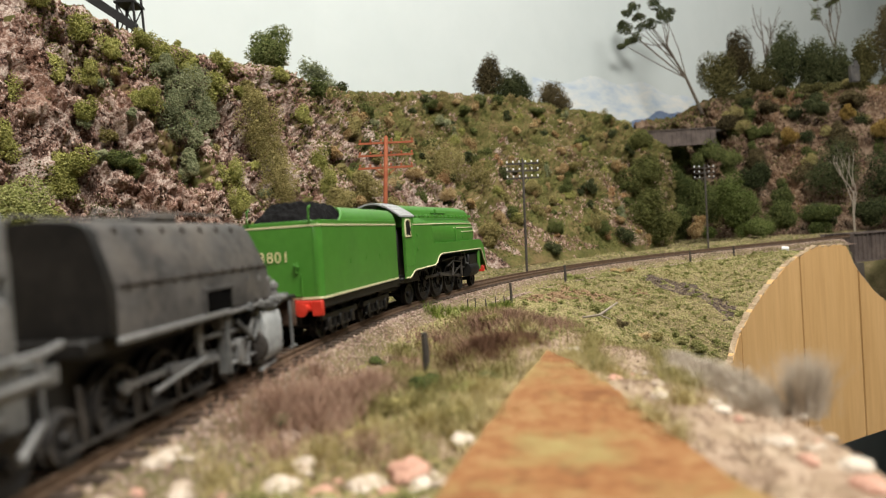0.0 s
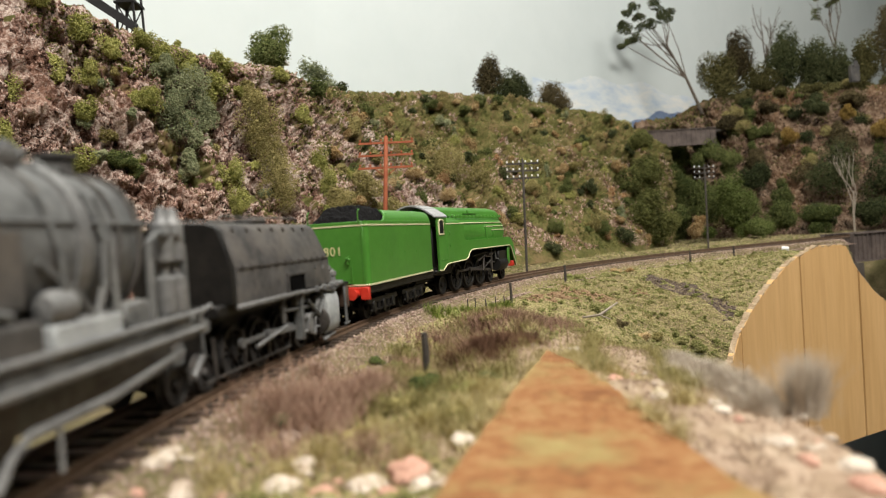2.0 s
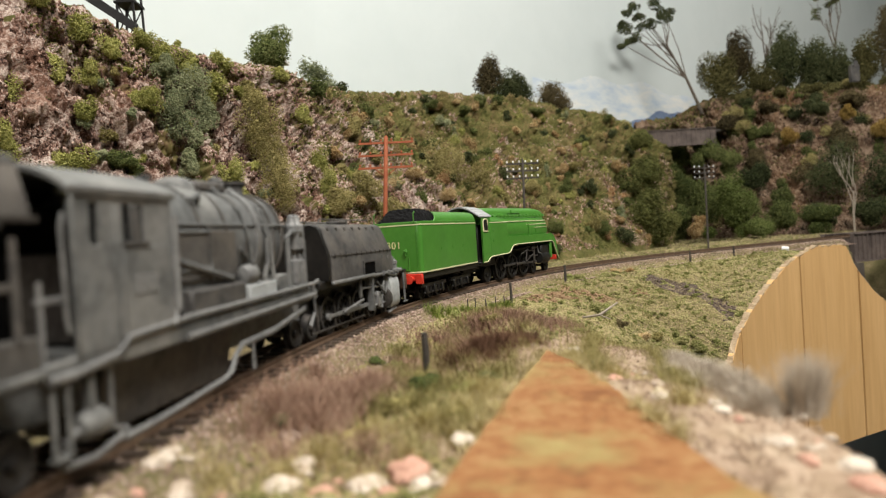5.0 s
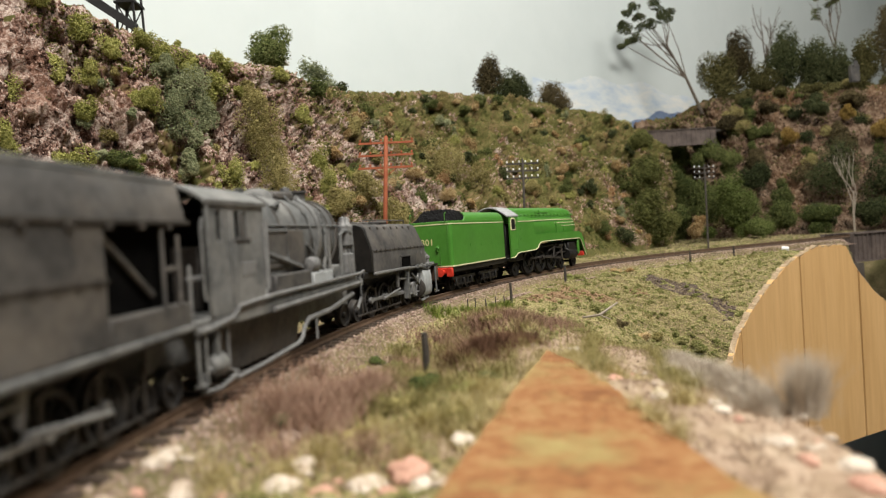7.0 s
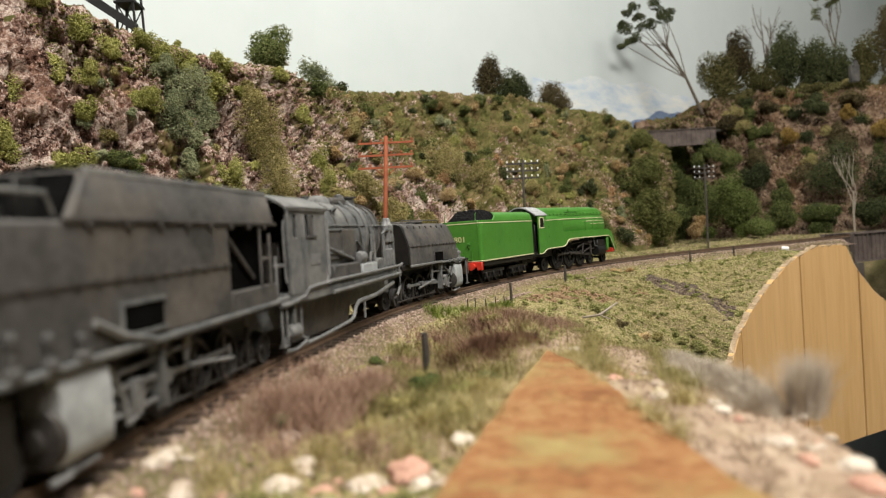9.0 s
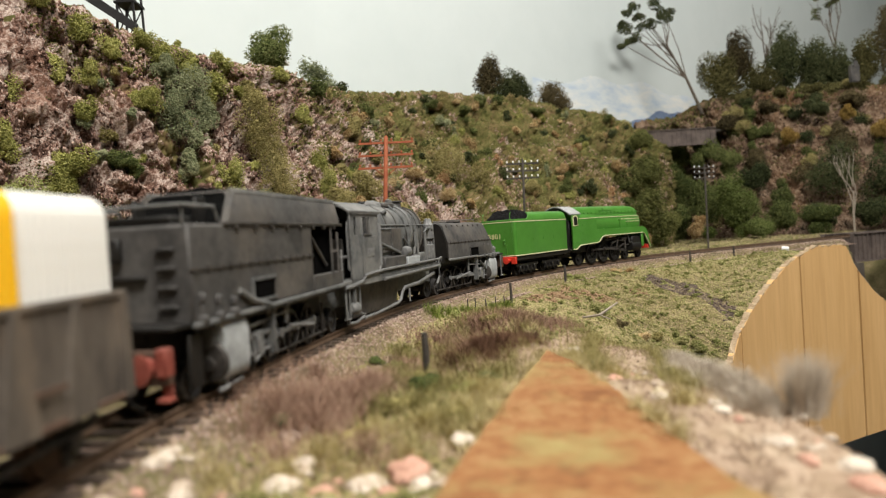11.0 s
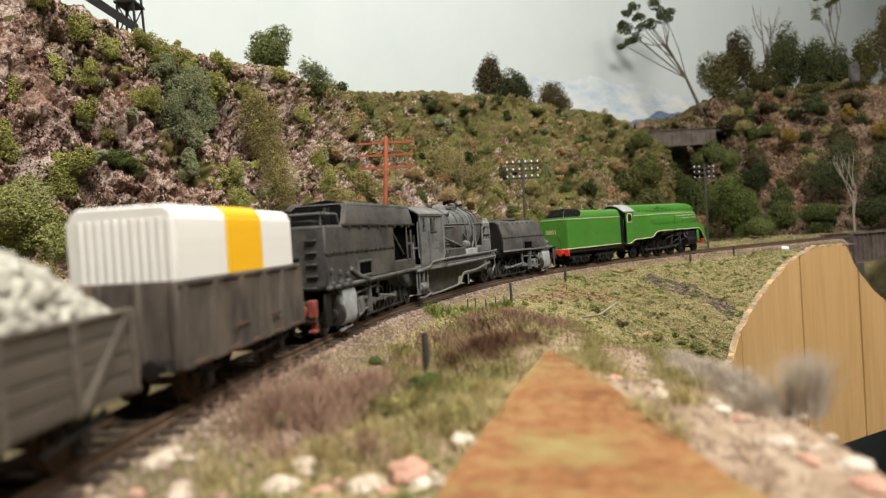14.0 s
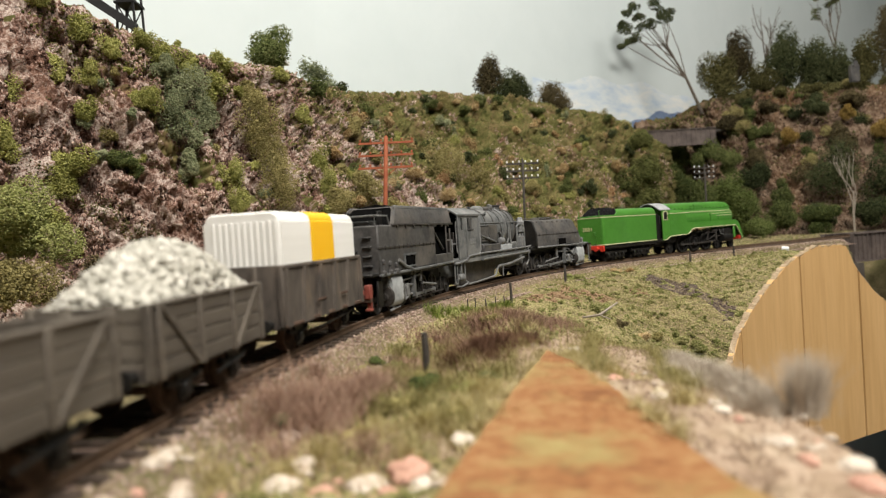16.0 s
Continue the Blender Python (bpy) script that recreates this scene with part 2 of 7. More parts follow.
def hillside(foot_crest, rows, cols, rough, belly, seed):
    """A hill's face from foot to crest and on over its back. foot_crest rows: foot x, y, z, crest x, y, z, back x, y, z."""
    tb = smooth_table(foot_crest, rows)
    P = np.zeros((rows, cols, 3))
    for i, row in enumerate(tb):
        f, c, b = row[0:3], row[3:6], row[6:9]
        for j in range(cols):
            q = j / (cols - 1)
            if q < 0.72:
                w = q / 0.72
                p = f + (c - f) * np.array([w ** belly, w ** belly, w])
            else:
                w = (q - 0.72) / 0.28
                p = c + (b - c) * w
            P[i, j] = p
    # round the crest
    for _ in range(6):
        P[:, 1:-1] = (P[:, :-2] + 2 * P[:, 1:-1] + P[:, 2:]) / 4
    du, dv = np.gradient(P, axis=0), np.gradient(P, axis=1)
    N = np.cross(du, dv)
    N /= np.linalg.norm(N, axis=2, keepdims=True) + 1e-12
    for i in range(rows):
        for j in range(cols):
            p = P[i, j]
            q = (p[0] + seed, p[1], p[2])
            w = min(1.0, 4 * j / cols) if j < cols * 0.7 else 0.45
            qs = (q[0] + 0.25 * q[2], q[1], q[2] * 0.55)
            d = 0.45 * fbm(q, 9, 3) + 0.75 * (0.35 - abs(fbm(qs, 30, 4))) + 0.46 * (0.3 - abs(fbm(qs, 95, 3))) + 0.17 * fbm(q, 240, 2)
            P[i, j] = p + N[i, j] * d * rough * w
    return P


def value_noise(x, y, scale, octaves=4, seed=0):
    rng = np.random.RandomState(seed)
    tab = rng.rand(256, 256)
    out, amp, tot = 0, 1.0, 0
    for _ in range(octaves):
        u, v = x * scale + 500.3, y * scale + 300.7
        i, j = np.floor(u).astype(int), np.floor(v).astype(int)
        f, g = u - i, v - j
        f, g = f * f * (3 - 2 * f), g * g * (3 - 2 * g)
        a, b = tab[i % 256, j % 256], tab[(i + 1) % 256, j % 256]
        c, d = tab[i % 256, (j + 1) % 256], tab[(i + 1) % 256, (j + 1) % 256]
        out = out + amp * ((a * (1 - f) + b * f) * (1 - g) + (c * (1 - f) + d * f) * g - 0.5)
        tot += amp
        amp, scale = amp * 0.55, scale * 2.03
    return out / tot


def to_line(x, y):
    """For arrays of places: how far along the line they lie, and how far to its left."""
    x, y = np.asarray(x, float), np.asarray(y, float)
    sel = slice(0, None, 2)
    lx, ly, ls, lh = LINE_X[sel], LINE_Y[sel], LINE_S[sel], HEAD[sel]
    s, r = np.zeros(x.size), np.zeros(x.size)
    fx, fy = x.ravel(), y.ravel()
    for k in range(0, x.size, 20000):
        d = (fx[k:k + 20000, None] - lx) ** 2 + (fy[k:k + 20000, None] - ly) ** 2
        i = d.argmin(1)
        ex, ey = fx[k:k + 20000] - lx[i], fy[k:k + 20000] - ly[i]
        s[k:k + 20000] = ls[i] + ex * np.cos(lh[i]) + ey * np.sin(lh[i])
        r[k:k + 20000] = -ex * np.sin(lh[i]) + ey * np.cos(lh[i])
    return s.reshape(x.shape), r.reshape(x.shape)


def smoothstep(a, b, x):
    t = np.clip((x - a) / (b - a), 0, 1)
    return t * t * (3 - 2 * t)


CLIFF_TABLE = [
    (-0.46, -0.30, -0.01, -0.52, -0.32, 0.26, -0.72, -0.36, 0.26),
    (-0.39, 0.10, -0.01, -0.44, 0.13, 0.26, -0.72, 0.20, 0.27),
    (-0.30, 0.41, -0.005, -0.33, 0.47, 0.257, -0.70, 0.48, 0.27),
    (-0.25, 0.49, -0.005, -0.25, 0.545, 0.222, -0.55, 0.64, 0.25),
    (-0.17, 0.55, 0.0, -0.19, 0.62, 0.217, -0.40, 0.79, 0.24),
    (-0.10, 0.61, 0.0, -0.13, 0.76, 0.223, -0.20, 0.97, 0.25),
    (-0.02, 0.69, 0.0, -0.03, 0.93, 0.250, -0.07, 1.09, 0.27),
    (0.09, 0.78, 0.003, 0.12, 1.08, 0.268, 0.07, 1.21, 0.275),
    (0.21, 0.89, 0.005, 0.29, 1.18, 0.252, 0.29, 1.39, 0.25),
    (0.31, 0.99, 0.005, 0.37, 1.22, 0.220, 0.40, 1.48, 0.215),
    (0.42, 1.20, 0.0, 0.45, 1.30, 0.19, 0.48, 1.55, 0.20),
    (0.47, 1.48, 0.0, 0.49, 1.52, 0.17, 0.52, 1.58, 0.18),
]
CLIFF = hillside(CLIFF_TABLE, 700, 200, 0.034, 1.0, 0.0)
cliff = new("cliff", raw_mesh("cliff", *sheet(CLIFF), ROCK, False))
cliff.data.materials.append(TURF)
_r, _c2 = CLIFF.shape[:2]
_fi, _fj = np.meshgrid(np.arange(_r - 1) / (_r - 2), np.arange(_c2 - 1) / (_c2 - 2), indexing="ij")
_cp = CLIFF[:-1, :-1]
_turf = (_fi - 0.43) * 3.2 + (_fj - 0.45) * 0.9 + 2.4 * value_noise(_cp[..., 0] + _cp[..., 2], _cp[..., 1] + 0.7 * _cp[..., 2], 30, 4, 5) > 0.16
_turf |= (_fj > 0.74)
cliff.data.polygons.foreach_set("material_index", _turf.astype(np.int32).ravel())
tagged(cliff, "rugged red-brown plaster rock cliff with mossy top", "rock cliff", kind="structure")
FAR_TABLE = [
    (0.44, 1.48, 0.0, 0.46, 1.51, 0.28, 0.47, 1.56, 0.28),
    (0.52, 1.44, 0.0, 0.55, 1.50, 0.29, 0.56, 1.62, 0.29),
    (0.58, 1.30, 0.0, 0.62, 1.44, 0.315, 0.64, 1.68, 0.33),
    (0.66, 1.24, 0.0, 0.72, 1.43, 0.325, 0.78, 1.79, 0.34),
    (0.82, 1.19, 0.0, 0.87, 1.39, 0.318, 0.95, 1.93, 0.34),
    (1.02, 1.13, 0.0, 1.07, 1.35, 0.320, 1.15, 2.05, 0.34),
    (1.30, 1.06, 0.0, 1.38, 1.27, 0.325, 1.50, 2.15, 0.34),
    (1.70, 1.00, 0.0, 1.80, 1.20, 0.325, 1.90, 2.30, 0.34),
]
FAR_HILL = hillside(FAR_TABLE, 380, 130, 0.040, 1.0, 7.3)
far_hill = new("far_cliff", raw_mesh("far_cliff", *sheet(FAR_HILL), OCHRE_ROCK, False))
tagged(far_hill, "ochre and brown rock cliff on the far side of the valley", "rock cliff", kind="structure")


BRIM = 0.157
BRIM_S = [-0.5, -0.14, -0.06, 0.05, 0.20, 0.35, 0.405, 0.43, 0.49, 0.574, 0.636, 0.697, 0.711, 0.745, 0.787, 0.90]
BRIM_Z = [-0.011, -0.011, -0.0065, -0.022, -0.085, -0.088, -0.076, -0.058, -0.035, -0.006, 0.007, 0.006, -0.014, -0.043, -0.068, -0.12]


def ground_z(x, y):
    """The height of the layout's ground: a bed for the track, then a fall to the front brim."""
    s, r = to_line(x, y)
    bed = GRADE * s - 0.0035
    z = bed - 0.0075 * smoothstep(0.017, 0.032, np.abs(r))
    z = z + 0.006 * smoothstep(0.05, 0.12, r)
    t = np.clip((-r - 0.035) / (BRIM - 0.035), 0, 1.2)
    power = np.interp(s, [-0.1, 0.0, 0.1, 0.25, 0.4, 0.7, 0.8], [1, 2.6, 2.4, 1.8, 1.1, 1.1, 2.0])
    z = z + (np.interp(s, BRIM_S, BRIM_Z) - z) * t ** power
    z = z - 0.11 * smoothstep(0.67, 0.75, s) * smoothstep(0.022, 0.055, -r)
    z = z - 0.12 * smoothstep(0.925, 0.955, s) * (1 - smoothstep(0.06, 0.14, r)) * (1 - smoothstep(1.16, 1.20, s))
    soft = smoothstep(0.016, 0.05, np.abs(r)) * (1 - 0.7 * smoothstep(0.135, 0.155, -r))
    z = z + soft * (0.008 * value_noise(x, y, 18, 3, 1) + 0.009 * value_noise(x, y, 60, 4, 2))
    # a brown knoll beside the line
    z = z + 0.007 * np.exp(-((x - 0.035) ** 2 / 0.0018 + (y - 0.315) ** 2 / 0.0016))
    return z


gx, gy = np.meshgrid(np.arange(-0.74, 1.9, 0.004), np.arange(-0.45, 1.62, 0.004))
G = np.stack([gx, gy, ground_z(gx, gy)], -1)
gv, gf = sheet(G)
gs, gr = to_line(gv[:, 0], gv[:, 1])
keep = (gr > -BRIM) & (gv[:, 1] < 1.0 + 0.833 * (gv[:, 0] + 0.18))
gf = gf[keep[gf].all(1)]
ground = new("ground", raw_mesh("ground", gv, gf, EARTH, True))
ground.data.materials.append(SAND)
_mid = gv[gf].mean(1)
_gs, _gr = to_line(_mid[:, 0], _mid[:, 1])
_sandy = (value_noise(_mid[:, 0], _mid[:, 1], 45, 3, 51) * 0.5 + (-_gr - 0.080) * 9 - np.maximum(0, _gs - 0.03) * 8) > 0.0
ground.data.polygons.foreach_set("material_index", _sandy.astype(np.int32))
tagged(ground, "earthy layout ground with mixed green and brown scatter", "ground", kind="structure")

# ---- fascia boards along the layout's front edge ----
fascia = thing("fascia", "bent ochre plywood fascia board with dark vertical joints", "fascia", kind="structure")
for s0, s1 in ((-0.45, -0.30), (-0.30, -0.15), (-0.15, 0.0), (0.0, 0.15), (0.15, 0.30), (0.30, 0.437), (0.437, 0.598), (0.598, 0.719), (0.719, 0.90), (0.90, 1.05), (1.05, 1.25)):
    g = Geo(1.0)
    rings = []
    for s in np.linspace(s0 + 0.0018, s1 - 0.0018, 34):
        a, b = on_line(s, -BRIM + 0.003), on_line(s, -BRIM - 0.0015)
        top = float(np.interp(s, BRIM_S, BRIM_Z)) + (0.004 if s > 0.32 else -0.006) + 0.0012 * math.sin(s * 310) * math.sin(s * 97)
        rings.append([(a.x, a.y, -0.188), (b.x, b.y, -0.188), (b.x, b.y, top), (a.x, a.y, top)])
    g.loft(rings)
    part("plank", g, PLY, fascia, smooth=False)
g = Geo(1.0)
g.loft([[(p.x, p.y, z) for p in (on_line(s, -BRIM + 0.009), on_line(s, -BRIM + 0.0045)) for z in (-0.18,)] + [(p.x, p.y, float(np.interp(s, BRIM_S, BRIM_Z)) - 0.004) for p in (on_line(s, -BRIM + 0.0045), on_line(s, -BRIM + 0.009))] for s in np.linspace(-0.45, 1.25, 200)])
part("backing_rail", g, BLACK, fascia, "dark backing behind the joints", smooth=False)
# a ragged plaster crust along the board's top
g = Geo(1.0)
rs = np.random.RandomState(8)
rings = []
for s in np.arange(0.30, 0.90, 0.0035):
    a = on_line(s, -BRIM - 0.0012 + rs.uniform(-0.0006, 0.0006))
    top = float(np.interp(s, BRIM_S, BRIM_Z)) + 0.0036 + rs.uniform(-0.0004, 0.0012)
    b = on_line(s, -BRIM + 0.0035)
    rings.append([(a.x, a.y, top - 0.0004), (a.x, a.y, top + 0.0006), (b.x, b.y, top + 0.001 + rs.uniform(-0.001, 0.001)), (b.x, b.y, top - 0.003)])
g.loft(rings)
PLASTER = paint("pale_plaster", [(0.24, 0.165, 0.095), (0.42, 0.33, 0.225)], 120, 0.9, 0.5)
part("plaster_edge", g, PLASTER, fascia, "crumbly pale plaster edge", smooth=False)

# ---- track ----
track = thing("railway_track", "single model railway track on brown sleepers and ballast", "railway track", kind="structure")
bal = []
rng = np.random.RandomState(4)
for s in np.arange(-0.6, 0.93, 0.004):
    bal.append([on_line(s, o, z + rng.uniform(-0.0006, 0.0006)) for o, z in ((0.026, -0.011), (0.019, -0.0045), (0.008, -0.0035), (-0.008, -0.0035), (-0.019, -0.0045), (-0.026, -0.011))])
part("ballast", raw_mesh("ballast", *sheet(np.array([[tuple(p) for p in r] for r in bal])), BALLAST, True), None, track)
for side in (0.00825, -0.00825):
    g = Geo(1.0)
    g.loft([[on_line(s, side + a, z) for a, z in ((-0.0011, -0.0025), (0.0011, -0.0025), (0.0011, -0.0019), (0.0004, -0.0016), (0.0004, -0.0008), (0.0006, -0.0006), (0.0006, 0), (-0.0006, 0), (-0.0006, -0.0006), (-0.0004, -0.0008), (-0.0004, -0.0016), (-0.0011, -0.0019))] for s in np.arange(-0.6, 1.5, 0.01)])
    part("rail", g, RAIL, track)
sl = Geo(1.0).box(-0.0014, 0.0014, -0.0145, 0.0145, -0.0045, -0.0023, 0.0002).mesh("sleeper", SLEEPER)
for s in np.arange(-0.35, 1.35, 0.0075):
    ob = part("sleeper", sl, None, track)
    ob.matrix_basis = on_track(s + rng.uniform(-0.0004, 0.0004), -0.01, 0.01)


# ---- the train: drawn in millimetres, x forward from the tender's rear end, z up from the rail ----
MOVERS, TURNERS, RODS = [], [], []
RUST = paint("rusty_brown", [(0.05, 0.03, 0.022), (0.11, 0.065, 0.045)], 120, 0.85, 0.2, dirt=(0.16, 0.12, 0.09), dirt_scale=60)
WAGON_STEEL = paint("weathered_wagon_steel", [(0.055, 0.047, 0.042), (0.14, 0.118, 0.098)], 45, 0.8, 0.2, dirt=(0.23, 0.17, 0.12), dirt_scale=60, dirt_amount=0.75, stretch=(1, 1, 0.35))
WAGON_WOOD = paint("grey_brown_planks", [(0.066, 0.056, 0.046), (0.135, 0.115, 0.094)], 60, 0.85, 0.3, stretch=(0.15, 1, 1), dirt=(0.19, 0.165, 0.13), dirt_scale=40, island=0.15)
CHUTE_WHITE = paint("white_ribbed_panel", [(0.76, 0.755, 0.725), (0.82, 0.815, 0.79)], 40, 0.6, 0.05, dirt=(0.6, 0.58, 0.52), dirt_scale=60, dirt_amount=0.3)
YELLOW = paint("yellow_band", [(0.80, 0.46, 0.015), (0.86, 0.54, 0.025)], 80, 0.55, 0.05)
STONE_LOAD = paint("pale_crushed_stone", [(0.36, 0.345, 0.295), (0.56, 0.54, 0.475), (0.70, 0.675, 0.61)], 200, 0.9, 0.4, island=0.3)
NUMBER = paint("straw_number", [(0.62, 0.58, 0.30), (0.68, 0.64, 0.36)], 200, 0.5, 0)


def wheel_geo(r, y, spokes=0, tread=2.6):
    """A wheelset on its axle about the y axis."""
    g = Geo()
    for sd in (1, -1):
        o = sd * y
        prof = [(r * 0.80, o - sd * tread), (r * 1.10, o - sd * tread), (r * 1.10, o - sd * (tread - 0.7)), (r, o - sd * (tread - 0.8)), (r * 0.98, o), (r * 0.82, o), (r * 0.80, o - sd * 0.5)]
        if spokes:
            g.lathe(prof + [(r * 0.80, o - sd * tread)], 24)
            g.lathe([(0.1, o - sd * tread), (r * 0.24, o - sd * tread), (r * 0.24, o + sd * 0.3), (0.1, o + sd * 0.3)], 12)
            for k in range(spokes):
                m = Matrix.Rotation(2 * math.pi * k / spokes, 4, "Y")
                g.box(-r * 0.05, r * 0.05, o - sd * tread * 0.5 - 0.45, o - sd * tread * 0.5 + 0.45, r * 0.2, r * 0.84, 0.1, m)
            # balance weight
            g.box(-r * 0.45, r * 0.45, o - sd * tread * 0.5 - 0.6, o - sd * tread * 0.5 + 0.6, -r * 0.82, -r * 0.5, 0.3)
        else:
            g.lathe([(0.1, o - sd * tread * 0.7)] + prof[:-1] + [(r * 0.80, o - sd * 0.6), (r * 0.30, o - sd * 1.0), (r * 0.22, o + sd * 0.2), (0.1, o + sd * 0.3)], 20)
    g.cyl((0, -y, 0), (0, y, 0), 1.2)
    return g


def wheels(parent, places, r, material, spokes=0, y=9.2, name="wheelset"):
    me = wheel_geo(r, y, spokes).mesh(name, material, True)
    for x in places:
        ob = part(name, me, None, parent)
        ob.location = (x * 0.001, 0, r * 0.001)
        TURNERS.append((ob, x * 0.001, r * 0.001))
    return me


def rods(parent, places, r, crank, cyl_x, y=-10.4, material=None):
    """Coupling rods and main rods on both sides, driven from cylinders at cyl_x."""
    for sd in (1, -1):
        yy = y * sd
        g = Geo()
        g.box(min(places) - max(places) - 1.8, 1.8, yy - 0.4, yy + 0.4, -0.8, 0.8, 0.2)
        for p in places:
            g.cyl((p - max(places), yy - 0.7, 0), (p - max(places), yy + 0.7, 0), 1.5)
        ob = part("coupling_rod", g, material or STEELGREY, parent)
        RODS.append((ob, "side", max(places), r, crank, 0 if sd == 1 else 90, 0, 0))
        mid = places[len(places) // 2]
        length = abs(cyl_x - mid) - 8
        sgn = 1 if cyl_x > mid else -1
        g = Geo()
        y2 = yy - 1.1 * sd
        g.box(min(0, sgn * length) - 1.2, max(0, sgn * length) + 1.2, y2 - 0.4, y2 + 0.4, -0.9, 0.9, 0.2)
        g.cyl((0, y2 - 0.6, 0), (0, y2 + 0.6, 0), 1.7)
        ob = part("connecting_rod", g, material or STEELGREY, parent)
        RODS.append((ob, "main", mid, r, crank, 0 if sd == 1 else 90, sgn * length, r))


STEELGREY = paint("dull_rod_steel", [(0.13, 0.132, 0.135), (0.26, 0.262, 0.26)], 120, 0.5, 0.1, metal=0.2)
DARKROD = paint("oily_dark_steel", [(0.03, 0.026, 0.024), (0.085, 0.078, 0.072)], 120, 0.45, 0.1, metal=0.3)
SOOT = paint("sooty_wheel", [(0.014, 0.013, 0.013), (0.045, 0.043, 0.042)], 150, 0.6, 0.1, dirt=(0.14, 0.125, 0.11), dirt_scale=120, dirt_amount=0.6)


def word(text, size, material, parent, m, name="number"):
    cu = bpy.data.curves.new(name, "FONT")
    cu.body, cu.size, cu.extrude, cu.align_x, cu.align_y, cu.space_character = text, size, 0.00008, "CENTER", "CENTER", 1.12
    tmp = new("tmp_word", cu)
    me = bpy.data.meshes.new_from_object(tmp.evaluated_get(bpy.context.evaluated_depsgraph_get()))
    bpy.data.objects.remove(tmp)
    me.materials.clear()
    me.materials.append(material)
    ob = part(name, me, None, parent)
    ob.matrix_basis = m
    return ob


# --- tender ---
tender = thing("tender", "bright green locomotive tender with cream lining and coal", "tender")
g = Geo()
side = [(16.7, 16.8), (16.7, 45.3), (16.3, 48.4), (15.2, 51.0), (12.8, 52.8), (8.5, 53.6)]
side = [(16.5, 16.8), (16.5, 46.8)] + side[2:]
part("upper_casing", g.along_x(side + [(-y, z) for y, z in side[::-1]], 29, 95.8), GREEN, tender)
r = 2.2
for sd in (1, -1):
    part("side_plate", Geo().box(2.0, 96.0, min(sd * 16.7, sd * 15.6), max(sd * 16.7, sd * 15.6), 16.8, 47.4, 0.2), GREEN, tender)
    part("corner_plate", Geo().loft([[(r * (1 - math.cos(k)), sd * (16.7 - r + r * math.sin(k)), z) for k in np.linspace(0, math.pi / 2, 6)] + [(2.5, sd * (15.6 - r), z)] for z in (16.8, 47.4)]), GREEN, tender)
    # the swept end of the upper casing
    part("casing_sweep", Geo().loft([[(29.5, sd * y, z), (29.5 - w, sd * y, z), (29.5 - w, sd * (y - 0.9), z), (29.5, sd * (y - 0.9), z)] for y, z, w in ((16.5, 47.3, 9.0), (16.2, 48.8, 5.6), (15.4, 50.6, 3.2), (14.2, 51.9, 1.6), (12.8, 52.7, 0.6))]), GREEN, tender)
part("rear_plate", Geo().box(0, 1.2, -14.6, 14.6, 16.8, 47.4, 0.3), GREEN, tender)
part("tank_floor", Geo().box(1, 29, -15.5, 15.5, 17, 44), GREEN, tender)
# black plates on the tender's front put shade into the gap towards the cab
part("front_bulkhead", Geo().box(96.0, 97.6, -14.8, 14.8, 16.8, 47.0, 0.3).box(97.0, 99.0, -15.4, -13.6, 20, 40, 0.3).box(97.0, 99.0, 13.6, 15.4, 20, 40, 0.3), BLACK, tender, "black front plate that darkens the cab gap")
g = Geo()
rg = np.random.RandomState(3)
rings = []
for x in np.linspace(1.6, 30, 26):
    k = min(1, (x - 1) / 9.0) ** 0.6 * (1 + 0.05 * math.sin(x * 0.7))
    rings.append([(x, y, 43.5) for y in (-15.4,)] + [(x, y, 45.4 + (k * 9.6) * max(0, 1 - (abs(y) / 15.6) ** 4) + rg.uniform(-0.6, 0.6)) for y in np.linspace(-15.2, 15.2, 22)] + [(x, 15.4, 43.5)])
g.loft(rings)
part("coal_load", g, COAL, tender, "heaped black coal", smooth=False)
g = Geo()
for z, h in ((45.1, 0.65), (17.0, 0.8)):
    for sd in (1, -1):
        g.box(2.0, 95.9, sd * 16.78 - 0.15, sd * 16.78 + 0.15, z, z + h, 0.05)
    g.box(-0.2, 0.1, -14.6, 14.6, z, z + h, 0.05)
    for sd in (1, -1):
        g.tube([(0.1 + 2.1 * (1 - math.cos(k)) - 0.12, sd * (14.55 + 2.25 * math.sin(k)), z + h / 2) for k in np.linspace(0, math.pi / 2, 7)], h / 2, 6)
part("lining", g, CREAM, tender, "cream lining")
g = Geo()
for sd in (1, -1):
    for k in range(24):
        g.box(-0.25, 0.1, sd * 13.6 - 0.2, sd * 13.6 + 0.2, 19 + k * 1.05, 19.4 + k * 1.05, 0.05)
    g.tube([(0, sd * 13 - 0.0, 46), (-1.0, sd * 13, 48), (-1.0, sd * 13, 52), (0.6, sd * 13, 53)], 0.35)
g.tube([(0, -6.5, 31), (-1.2, -6.5, 31), (-1.2, -6.5, 27.5), (0, -6.5, 27.5)], 0.45)
g.tube([(-0.9, -7.5, 29.5), (-1.3, -5.5, 30.5)], 0.7)
g.tube([(-0.5, -8.3, 27), (-0.7, -8.3, 18.5)], 0.28)
g.tube([(-0.5, -8.3, 18.6), (-0.6, -2.0, 18.6)], 0.3)
g.tube([(-0.4, 15.3, 30), (-1.1, 15.3, 29), (-1.1, 15.3, 20), (-0.4, 15.3, 19)], 0.3)
for k in range(3):
    g.box(30 + k * 19, 30.3 + k * 19, -16.85, -16.6, 29, 31.5, 0.05)
part("fittings", g, GREEN, tender)
